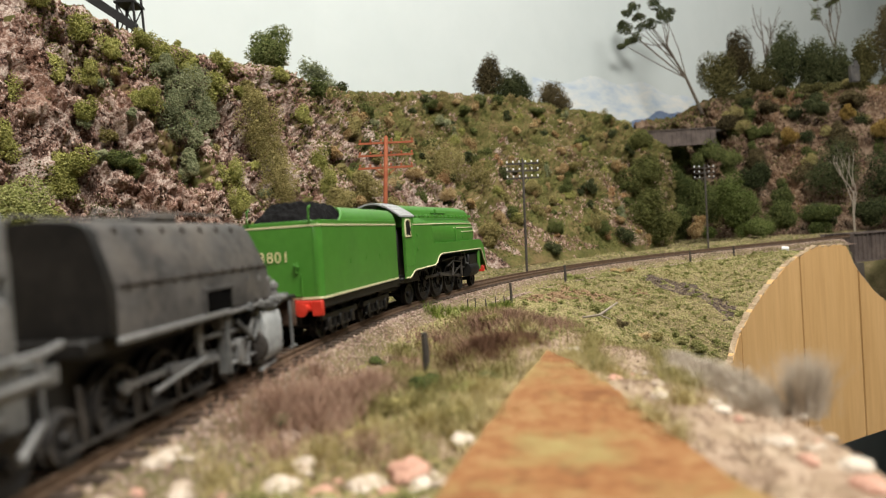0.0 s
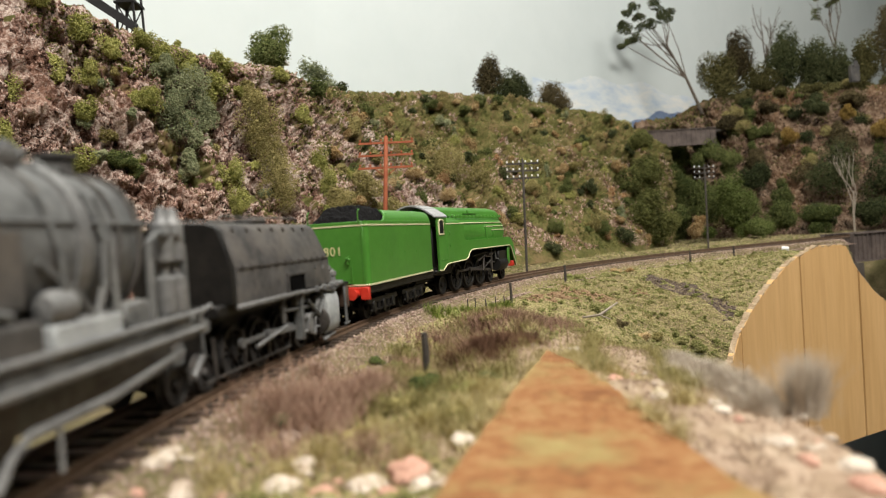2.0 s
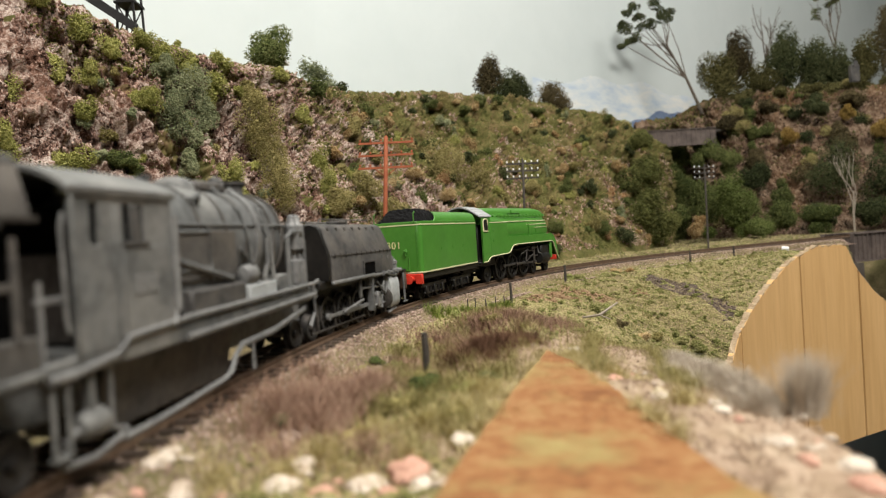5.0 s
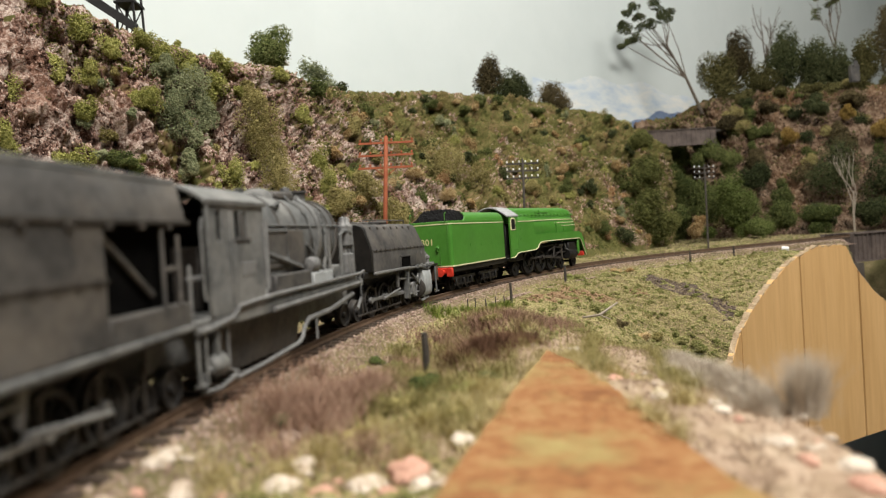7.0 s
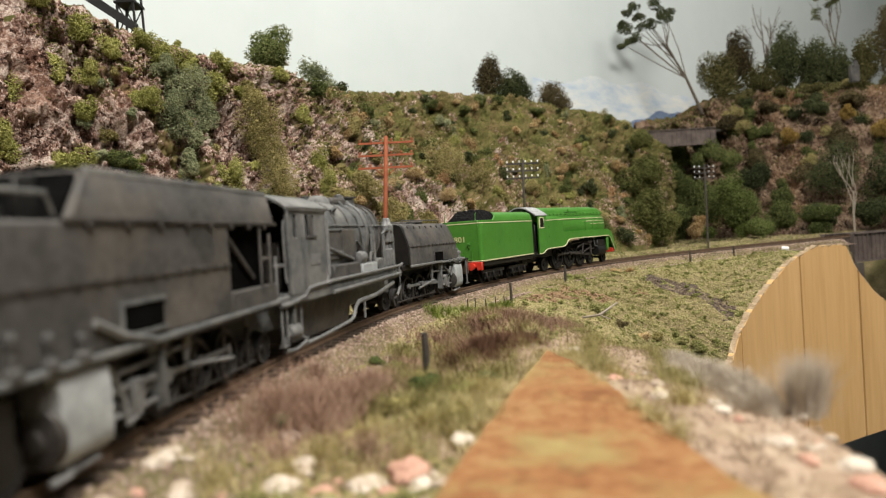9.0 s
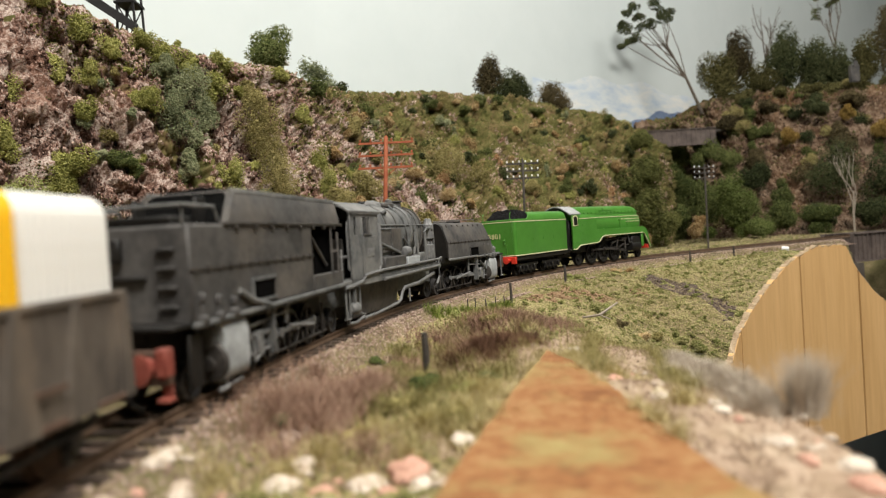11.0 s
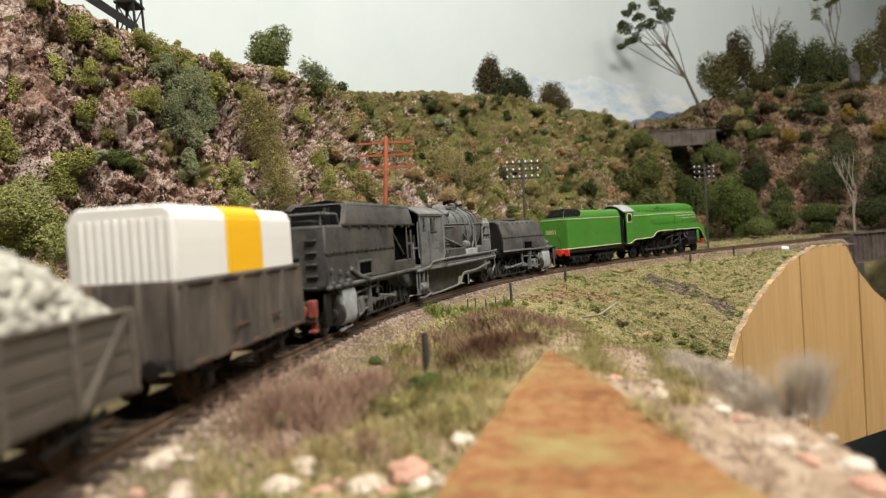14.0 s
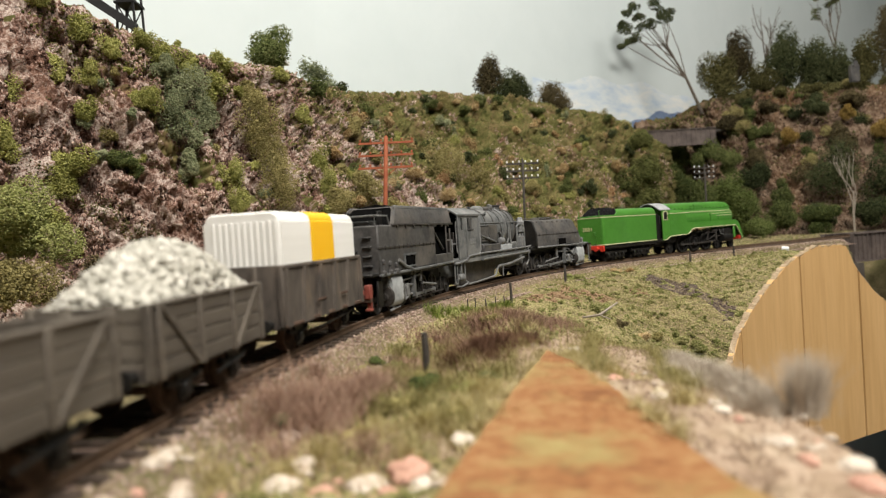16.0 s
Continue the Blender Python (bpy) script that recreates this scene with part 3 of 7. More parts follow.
word("3801", 0.0060, NUMBER, tender, Matrix(((0, 0, -1, -0.0003), (-1, 0, 0, 0.0030), (0, 1, 0, 0.0335), (0, 0, 0, 1))))
part("buffer_beam", Geo().box(-1.2, 0.8, -16.4, 16.4, 12.6, 16.6, 0.3).box(-1.8, 0.6, -16.6, -12.2, 10.6, 16.6, 0.4).box(-1.8, 0.6, 12.2, 16.6, 10.6, 16.6, 0.4), RED, tender, "red buffer beam")
for sd in (1, -1):
    part("buffer", Geo().lathe([(0.1, -1), (1.6, -1), (1.6, -4), (1.0, -4.2), (1.0, -5.6), (2.6, -5.8), (2.6, -6.4), (0.1, -6.6)], 16, "x", pose(0, sd * 10, 13.6)), RED, tender, "red buffer")
part("coupler", Geo().box(-8, 0, -1.6, 1.6, 8.5, 11.5, 0.5), BLACK, tender)
g = Geo().box(1.5, 96.5, -15.8, 15.8, 13.2, 16.9, 0.4).box(4, 90, -5, 5, 7, 13.5)
part("underframe", g, BLACK, tender)
for c0 in (25, 71):
    g = Geo()
    for sd in (1, -1):
        yy = sd * 12.2
        g.box(c0 - 19, c0 + 19, yy - 0.6, yy + 0.6, 7.6, 10.2, 0.3)
        g.box(c0 - 16, c0 + 16, yy - 0.5, yy + 0.5, 3.6, 4.6, 0.2)
        for dx in (-12.5, 0, 12.5):
            g.box(c0 + dx - 1.7, c0 + dx + 1.7, yy - 1.2, yy + 0.8, 3.4, 8.6, 0.4)
        for dx in (-6.2, 6.2):
            g.cyl((c0 + dx, yy, 4.2), (c0 + dx, yy, 8.0), 1.2, n=8)
    bg = part("bogie_frame", g, BLACK, tender)
    wheels(bg, [c0 - 12.5, c0, c0 + 12.5], 5.3, BLACK)
MOVERS.append((tender, 0.0, 0.020, 0.075, None))

# --- green streamlined locomotive ---
loco = thing("steam_locomotive", "bright green streamlined steam locomotive with cream lining", "locomotive")


def casing_ring(x, w, top, low, zc=38.0):
    ring = []
    for k in np.linspace(-0.18 * math.pi, 1.18 * math.pi, 26):
        c, s = math.cos(k), math.sin(k)
        z = zc + (top - zc) * abs(s) ** 0.95 * (1 if s > 0 else 0) - (zc - low) * (abs(s) / math.sin(0.18 * math.pi) if s < 0 else 0)
        ring.append((x, w * math.copysign(abs(c) ** 0.9, c), z))
    return ring


g = Geo()
g.loft([casing_ring(*a) for a in ((122, 15.9, 53.6, 31), (146, 15.6, 53.6, 31), (149.5, 14.4, 53.4, 31), (152, 13.5, 53.2, 31), (190, 13.3, 53.0, 31), (226, 13.0, 52.6, 31), (238, 12.5, 51.8, 31), (243, 11.2, 50.0, 31.5), (246.2, 8.4, 46.4, 32), (247.8, 4.5, 42.0, 33))])
part("boiler_casing", g, GREEN, loco)
g = Geo()
g.loft([[(x, y * k, z0 + (z - 50) * h) for y, z in ((9.4, 47), (9.4, 53.6), (7.8, 55.8), (4, 57.0), (0, 57.4), (-4, 57.0), (-7.8, 55.8), (-9.4, 53.6), (-9.4, 47))] for x, k, h, z0 in ((122.5, 1, 1, 50), (224, 1, 0.98, 50), (234, 0.97, 0.9, 49.8), (240, 0.9, 0.72, 49.4), (244, 0.75, 0.4, 48.6), (246, 0.5, 0.1, 47.6))])
part("top_fairing", g, GREEN, loco)
g = Geo()
for sd in (1, -1):
    g.tube([(126, sd * 11.6, 50.6), (240, sd * 10.8, 49.8)], 0.3)
    for x in range(130, 240, 7):
        g.box(x, x + 1.6, sd * 11.0 - 0.7, sd * 11.0 + 0.7, 49.6, 51.4, 0.2)
    g.box(166, 190, sd * 9.6 - 0.4, sd * 9.6 + 0.4, 52.2, 53.0, 0.2)
    g.box(172, 174, sd * 9.8 - 0.5, sd * 9.8 + 0.5, 52.6, 55.0, 0.2)
    g.tube([(198, sd * 13.3, 42), (198, sd * 13.9, 42), (198, sd * 13.9, 33)], 0.4)
    g.box(196.8, 199.4, sd * 13.2 - 0.6, sd * 13.2 + 0.6, 40.4, 43.6, 0.3)
    g.box(213, 214.2, sd * 13.0 - 0.5, sd * 13.0 + 0.5, 35.5, 41.5, 0.2)
    g.tube([(108.6, sd * 16.9, 40), (108.0, sd * 17.5, 40), (108.0, sd * 17.5, 20), (108.6, sd * 16.9, 20)], 0.28)
    for z in (30.5, 38.5):
        g.box(125.6, 126.6, sd * 16.9 - 0.3, sd * 16.9 + 0.3, z, z + 1.8, 0.1)
    for x in np.arange(112, 121, 1.7):
        g.box(x, x + 0.6, sd * 16.8 - 0.2, sd * 16.8 + 0.2, 22.4, 23.0, 0.05)
    g.tube([(121.8, sd * 16.75, 24), (121.8, sd * 16.75, 48)], 0.22)
part("boiler_fitting", g, GREEN, loco)
g = Geo()
low = [(108.4, 16.0), (114.2, 16.0), (117, 17.6), (120, 19.2), (123, 19.6), (150.5, 20.4), (154.5, 21.8), (157.6, 24.8), (160.4, 26.2), (165, 26.7), (239.6, 26.6), (242.4, 25.0), (253.0, 9.8)]
for sd in (1, -1):
    g.along_y([*low, (254.2, 12.0), (248.6, 27.5), (245.0, 31.5), (240, 33.4), (153, 33.6), (150.4, 36.0), (149.6, 44.0), (140, 46.2), (122.2, 46.2), (122.2, 49.6), (108.4, 49.6), (108.4, 44.0)], sd * 16.3 - 0.4, sd * 16.3 + 0.4)
deck = [(150, 33.8), (239, 33.6), (245.2, 31.8), (249.0, 27.6), (252.6, 17), (254.6, 11.6)]
g.along_y(deck + [(x - 1.0, z - 1.0) for x, z in deck[::-1]], -16.4, 16.4)
part("valance", g, GREEN, loco)
g = Geo()
for sd in (1, -1):
    pts = [(108.5, 16.4), *[(x, z + 0.3) for x, z in low[1:]]]
    g.tube([(x, sd * 16.85, z) for x, z in pts], 0.42, 5)
    g.box(121, 149.4, sd * 16.78 - 0.15, sd * 16.78 + 0.15, 45.0, 45.6, 0.05)
    g.tube([(149.4, sd * 16.5, 45.3), (152.5, sd * 12.75, 45.6), (190, sd * 12.5, 45.6), (236, sd * 11.8, 45.4), (244, sd * 9.2, 44.8)], 0.36, 5)
    g.tube([(196, sd * 13.1, 42.6), (238, sd * 12.5, 42.6), (245, sd * 9.2, 42.2)], 0.32, 5)
    g.tube([(210, sd * 13.4, 39.8), (239, sd * 12.6, 39.8), (246, sd * 8.6, 39.8)], 0.30, 5)
part("lining", g, CREAM, loco, "cream lining")
g = Geo().box(121.4, 122.4, -16.3, 16.3, 30, 50, 0.2)
part("cab_front", g, GREEN, loco)
part("cab_floor", Geo().box(106, 122, -15.6, 15.6, 15.0, 16.6, 0.3).box(110, 121, -12, 12, 16, 44, 0.5), BLACK, loco)
g = Geo()
arc = [(y, 49.8 + 8.2 * math.cos(math.pi * y / 36.0) ** 1.0) for y in np.linspace(17.2, -17.2, 23)]
g.along_x(arc + [(y, z - 0.9) for y, z in arc[::-1]], 104.0, 122.8)
part("cab_roof", g, SILVER, loco, "silver-grey riveted cab roof")
g = Geo()
for x in np.arange(105.5, 122, 2.1):
    for y, z in arc[1:-1:2]:
        g.box(x - 0.3, x + 0.3, y - 0.3, y + 0.3, z - 0.1, z + 0.25, 0.1)
part("rivets", g, STEEL, loco)
for sd in (1, -1):
    w_ = [(110.6, 38.8), (117.6, 38.8), (117.6, 46.0), (117.0, 47.2), (115.6, 48.0), (112.6, 48.0), (111.2, 47.2), (110.6, 46.0)]
    part("window_pane", Geo().along_y(w_, sd * 16.75 - 0.06, sd * 16.75 + 0.06), BLACK, loco, "dark cab window")
    part("window_frame", Geo().tube([(x, sd * 16.85, z) for x, z in w_ + w_[:1]], 0.55, 5), CREAM, loco, "cream window frame")
g = Geo().box(97, 240, -5.5, 5.5, 9, 22).box(97, 112, -14, 14, 14, 18).box(112, 136, -12, 12, 13, 31).box(216, 246, -13, 13, 14, 24, 1)
# black block in the gap behind the cab, standing in for its shade
g.box(98, 108.4, -12.5, 12.5, 12, 46)
part("frames", g, BLACK, loco)
bb = part("front_bumper", Geo().box(249, 252, -15.5, 15.5, 9.5, 14.0, 0.5), RED, loco, "red front beam")
for sd in (1, -1):
    part("buffer", Geo().lathe([(0.1, 0), (1.6, 0), (1.2, 4), (2.6, 4.4), (2.6, 5), (0.1, 5.3)], 14, "x", pose(252, sd * 10, 12)), RED, loco)
    g = Geo().lathe([(0.1, -9), (4.6, -9), (5.0, -8), (5.0, 8), (4.6, 9), (0.1, 9)], 16, "x", pose(226, sd * 12, 13)).box(218, 234, sd * 12 - 3.2, sd * 12 + 3.2, 14, 24, 1)
    part("cylinder", g, BLACK, loco)
    g = Geo().box(236.5, 240.5, sd * 15.4 - 0.6, sd * 15.4 + 0.6, 12, 25.8, 0.3)
    part("step_plate", g, GREEN, loco, "green step plate")
    g = Geo()
    g.tube([(172, sd * 12.6, 22), (196, sd * 12.6, 23.5), (214, sd * 12.6, 22.5)], 0.6)
    g.tube([(194, sd * 12.9, 24.5), (190, sd * 12.9, 11.5)], 0.6)
    g.tube([(190, sd * 12.9, 11.5), (205, sd * 12.9, 17)], 0.45)
    g.box(198, 216, sd * 12 - 0.6, sd * 12 + 0.6, 14.8, 15.8, 0.2)
    g.tube([(180, sd * 13.2, 18), (192, sd * 13.2, 21), (206, sd * 13.2, 19.5)], 0.5)
    g.cyl((200, sd * 13.0, 22), (208, sd * 13.0, 22), 1.4)
    g.box(206, 208, sd * 13 - 0.6, sd * 13 + 0.6, 10, 26, 0.3)
    part("valve_gear", g, DARKROD, loco)
    part("lubricator_pipe", Geo().tube([(212, sd * 14, 26), (214, sd * 14.2, 18), (222, sd * 14.4, 17)], 0.35), STEELGREY, loco)
wheels(loco, [150, 171.5, 193], 9.9, BLACK, 12, name="driving_wheelset")
wheels(loco, [127], 6.0, BLACK, name="trailing_wheelset")
wheels(loco, [213, 240], 5.4, BLACK, name="leading_wheelset")
rods(loco, [193, 171.5, 150], 9.9, 3.6, 218, material=DARKROD)
MOVERS.append((loco, 0.0, 0.112, 0.225, None))

def cylinder_block(parent, x, sd, d):
    """A pale cylinder casting at x with its dark end cover turned d (+1 or -1) along the line."""
    y = sd * 11.8
    out = [(y - sd * 4.0, 3.4), (y + sd * 2.4, 3.4), (y + sd * 3.6, 4.6), (y + sd * 4.0, 7.0), (y + sd * 4.0, 13.4), (y + sd * 3.4, 15.6), (y + sd * 2.2, 16.8), (y - sd * 4.0, 16.8)]
    if sd < 0:
        out = out[::-1]
    body = part("cylinder", Geo().along_x(out, x - 7, x + 7), PALEGREY, parent, "pale blue-grey steam cylinder")
    part("cylinder_cover", Geo().lathe([(0.1, 9.2 * d), (1.6, 9.0 * d), (1.8, 8.4 * d), (4.4, 8.0 * d), (4.8, 7.4 * d), (4.8, 6.6 * d), (0.1, 6.6 * d)], 18, "x", pose(x, y, 8.2)), DARKROD, parent, "dark cylinder cover")
    part("valve_chest", Geo().lathe([(0.1, -9), (2.4, -8.6), (2.8, -7.6), (2.8, 7.6), (2.4, 8.6), (0.1, 9)], 14, "x", pose(x, y - sd * 0.6, 14.0)), GREY, parent)
    part("drain_pipe", Geo().tube([(x - 4 * d, y + sd * 2, 3.6), (x - 4 * d, y + sd * 2.6, 2.0), (x + 9 * d, y + sd * 2.6, 1.8)], 0.4).tube([(x + 4 * d, y + sd * 2, 3.6), (x + 4 * d, y + sd * 3.0, 1.6), (x + 9 * d, y + sd * 3.0, 1.4)], 0.4), STEELGREY, parent)
    return body


def valve_gear(parent, x, sd, d):
    """Guides, links and levers that run d (+1 or -1) from the cylinder at x towards the drivers."""
    y = sd * 12.6

    def X(q):
        return x + d * q
    part("slide_bar", Geo().box(min(X(8), X(27)), max(X(8), X(27)), y - 0.7, y + 0.7, 10.6, 11.6, 0.2).box(min(X(8), X(27)), max(X(8), X(27)), y - 0.7, y + 0.7, 6.4, 7.2, 0.2), STEELGREY, parent)
    part("crosshead", Geo().box(min(X(17), X(21)), max(X(17), X(21)), y - 1.3, y + 1.3, 6.0, 12.0, 0.4), STEELGREY, parent)
    part("guide_bracket", Geo().box(min(X(27), X(29)), max(X(27), X(29)), y - 2.0, y + 1.4, 4.6, 18.0, 0.4).box(min(X(24), X(32)), max(X(24), X(32)), y - 1.4, y + 1.4, 15.0, 18.4, 0.4), GREY, parent)
    part("combination_lever", Geo().tube([(X(10), y + sd * 0.8, 15.2), (X(14), y + sd * 0.8, 9.8), (X(15), y + sd * 0.8, 4.6)], 0.6, 6).tube([(X(15), y + sd * 0.8, 4.8), (X(20), y + sd * 0.8, 6.0)], 0.5, 6), STEELGREY, parent)
    part("radius_rod", Geo().tube([(X(10), y + sd * 0.4, 15.0), (X(40), y + sd * 0.4, 16.4)], 0.6, 6), STEELGREY, parent)
    part("expansion_link", Geo().tube([(X(40), y, 19.5), (X(41.4), y, 15.5), (X(40.6), y, 11.5)], [0.9, 1.3, 0.8], 8), STEELGREY, parent)
    part("eccentric_rod", Geo().tube([(X(40.6), y + sd * 1.2, 11.4), (X(64), y + sd * 1.2, 8.6)], 0.65, 6), STEELGREY, parent)
    part("lifting_arm", Geo().tube([(X(34), y, 19.0), (X(45), y, 20.5), (X(50), y, 17.4)], 0.7, 6).cyl((X(45), y - 1.4, 20.4), (X(45), y + 1.4, 20.4), 1.4), GREY, parent)
    part("brake_rigging", Geo().tube([(X(31), y - sd * 2.6, 3.0), (X(88), y - sd * 2.6, 3.0)], 0.5, 6).tube([(X(49), y - sd * 2.4, 13), (X(48), y - sd * 2.4, 3)], 0.6, 6).tube([(X(66), y - sd * 2.4, 13), (X(65), y - sd * 2.4, 3)], 0.6, 6).tube([(X(83), y - sd * 2.4, 13), (X(82), y - sd * 2.4, 3)], 0.6, 6), DARKROD, parent)


FADED_RED = paint("faded_red", [(0.20, 0.045, 0.032), (0.29, 0.085, 0.06)], 120, 0.8, 0.1, dirt=(0.12, 0.08, 0.07), dirt_scale=150)
# --- articulated grey locomotive: boiler frame on two engine units ---
gar = thing("articulated_locomotive", "weathered dark grey articulated steam locomotive with front and rear tanks", "locomotive")
MOVERS.append((gar, 0.0, -0.275, -0.138, None))
g = Geo()
g.lathe([(0.1, -245), (13.7, -245), (13.7, -192), (14.1, -191.8), (14.1, -189.5), (13.3, -189), (13.1, -170), (12.0, -168.6), (5, -167.4), (0.1, -167)], 28, "x", pose(0, 0, 35.2))
g.box(-243, -214, -13.2, 13.2, 19, 37, 2.0)
part("boiler", g, GREY, gar)
for x in (-239, -226, -212, -200, -180, -172):
    g = Geo().lathe([(13.3, x - 0.5), (14.0, x - 0.5), (14.0, x + 0.5), (13.3, x + 0.5)], 28, "x", pose(0, 0, 35.2))
    part("boiler_band", g, DARKGREY, gar)
part("ashpan", Geo().along_x([(10.5, 15.5), (-10.5, 15.5), (-8, 3.0), (8, 3.0)], -262, -206), DARKGREY, gar)
for sd in (1, -1):
    part("injector", Geo().lathe([(0.1, -276), (1.6, -275.6), (2.4, -274), (2.4, -270), (1.4, -268), (0.1, -267)], 12, "x", pose(0, sd * 14.4, 8.4)).box(-273.4, -271.4, sd * 14.4 - 1.0, sd * 14.4 + 1.0, 8, 16, 0.4), GREY, gar)
    part("injector_pipe", Geo().tube([(-276, sd * 14.4, 8.4), (-279, sd * 14.4, 7.0), (-280, sd * 14.4, 3.0), (-272, sd * 14.6, 2.4), (-264, sd * 14.8, 4.0)], 0.7, 8).tube([(-266, sd * 14.2, 16), (-266, sd * 14.2, 6), (-262, sd * 14.4, 4.6)], 0.6, 8), STEELGREY, gar)
    part("cab_step", Geo().box(-283, -279, sd * 15 - 1.0, sd * 15 + 1.0, 4.6, 5.4, 0.2).tube([(-283, sd * 15.6, 5), (-283, sd * 15.6, 16)], 0.5).tube([(-279.4, sd * 15.6, 5), (-279.4, sd * 15.6, 16)], 0.5), GREY, gar)
part("smokebox_ring", Geo().lathe([(13.2, -193.5), (14.5, -193.5), (14.5, -190.0), (13.2, -190.0)], 28, "x", pose(0, 0, 35.2)), STEELGREY, gar, "dusty pale ring")
part("dome", Geo().lathe([(6.0, 46), (5.6, 49.2), (4.2, 50.8), (2, 51.5), (0.1, 51.6)], 16, "z", pose(-214, 0, 0)), GREY, gar)
part("chimney", Geo().lathe([(3.9, 46), (3.4, 48.5), (3.4, 51.4), (4.2, 51.8), (4.2, 52.5), (2.8, 52.5), (2.8, 49)], 16, "z", pose(-178, 0, 0)), DARKGREY, gar)
g = Geo()
for x, y, zt in ((-232, -3, 50.5), (-228, 3, 50.3), (-203, -5, 49.5), (-197, 4, 49.8), (-188, -6, 48.6)):
    g.lathe([(1.4, 45), (1.2, zt - 1), (1.7, zt - 0.8), (1.7, zt - 0.2), (0.1, zt)], 10, "z", pose(x, y, 0))
for k in range(7):
    g.box(-236 + k * 9.0, -234.6 + k * 9.0, -9.8, -8.4, 43.6, 45.0, 0.3)
g.tube([(-226, -11, 44), (-224, -12.4, 45.5), (-222, -11, 44)], 0.8)
part("boiler_fitting", g, GREY, gar)
g = Geo()
for sd in (1, -1):
    g.tube([(-243, sd * 13.6, 38.6), (-168, sd * 13.4, 38.6)], 0.42)
    g.tube([(-222, sd * 13.4, 38.4), (-222, sd * 13.9, 26)], 0.5)
    g.tube([(-238, sd * 14.2, 37), (-223, sd * 14.2, 37), (-223, sd * 14.2, 29), (-238, sd * 14.2, 29)], 0.45)
    g.tube([(-186, sd * 12.6, 43), (-184, sd * 14.2, 36), (-184, sd * 14.6, 24), (-180, sd * 15, 20)], 0.7)
    g.tube([(-204, sd * 13.4, 33), (-196, sd * 14.4, 28), (-190, sd * 14.6, 23)], 0.6)
part("handrail", g, GREY, gar)
g = Geo()
for sd in (1, -1):
    y = sd * 15.2
    g.box(-284, -146, y - 0.6, y + 0.6, 15.6, 18.2, 0.3)
    g.box(-242, -150, sd * 12 - 3.6, sd * 12 + 3.6, 18.0, 19.2, 0.3)
g.box(-290, -140, -6, 6, 9, 16, 0.5)
part("main_frame", g, GREY, gar)
g = Geo()
for sd in (1, -1):
    y = sd * 16.3
    g.tube([(-146, y, 21), (-151, y, 20.4), (-240, y, 20.0), (-262, y, 19.2), (-266, y, 17), (-278, y, 16.0), (-284, y, 16.0)], 0.6, 8)
    g.tube([(-243, y, 40), (-243.6, y, 22), (-246, y, 19.4)], 0.8, 8)
    g.tube([(-150, y, 17), (-240, y, 16.2)], 0.6, 8)
    g.tube([(-160, y - sd, 14), (-188, y - sd, 11.6), (-211, y - sd, 11.2), (-215, y - sd, 9.6), (-218, y - sd, 6.2), (-222, y - sd, 5.2), (-250, y - sd, 3.6), (-264, y - sd, 3.4)], 0.7, 8)
    g.tube([(-204, y - sd, 11.2), (-204, y - sd, 4.0)], 0.5, 8)
    g.tube([(-152, y, 20), (-152, y, 12), (-158, y, 9)], 0.7, 8)
part("pipework", g, STEELGREY, gar, "dusty grey pipes")
for y, x in ((-13.6, -163), (-13.6, -158), (13.6, -163)):
    g = Geo().lathe([(0.1, 21), (2.2, 21.2), (2.4, 22), (2.4, 28), (1.2, 28.6), (1.2, 31), (2.5, 31.5), (2.5, 38.5), (1.6, 39.4), (1.2, 41.5), (0.1, 42)], 14, "z", pose(x, y, 0))
    part("air_pump", g, STEELGREY, gar, "dusty grey air pump")
g = Geo()
for sd in (1, -1):
    g.loft([[(-170, sd * 10, z0), (-156, sd * 10, z0), (-156, sd * 15.4, z0), (-170, sd * 15.4, z0)] for z0 in (19, 21)])
    g.tube([(-172, sd * 15.2, 20), (-172, sd * 15.2, 35), (-170, sd * 15.2, 36.6), (-160, sd * 15.2, 36.6), (-157, sd * 15.2, 34), (-157, sd * 15.2, 18)], 0.9, 8)
    g.box(-182, -172, sd * 13 - 2, sd * 13 + 2, 19, 25, 0.6)
part("platform", g, GREY, gar)
part("toolbox", Geo().box(-196, -186, -15.4, -12, 19.2, 24.2, 0.4), STEELGREY, gar, "dusty toolbox")
# cab
for sd in (1, -1):
    y0, y1 = sd * 15.5 - 0.5, sd * 15.5 + 0.5
    part("cab_side", Geo().box(-276, -243.4, y0, y1, 18, 35.0, 0.2), GREY, gar)
    part("window_header", Geo().box(-276, -243.4, y0, y1, 41.8, 44.0, 0.2), GREY, gar)
    for a_, b_ in ((-276, -271.0), (-268.4, -261.2), (-258.4, -256.4), (-253.8, -243.4)):
        part("window_pillar", Geo().box(a_, b_, y0 + 0.03, y1 - 0.03, 34.8, 42, 0.1), GREY, gar)
part("cab_front", Geo().box(-244.2, -243.4, -15.0, 15.0, 18, 46, 0.2), GREY, gar)
part("cab_floor", Geo().box(-276, -244.2, -15.0, 15.0, 17, 18.6, 0.2), GREY, gar)
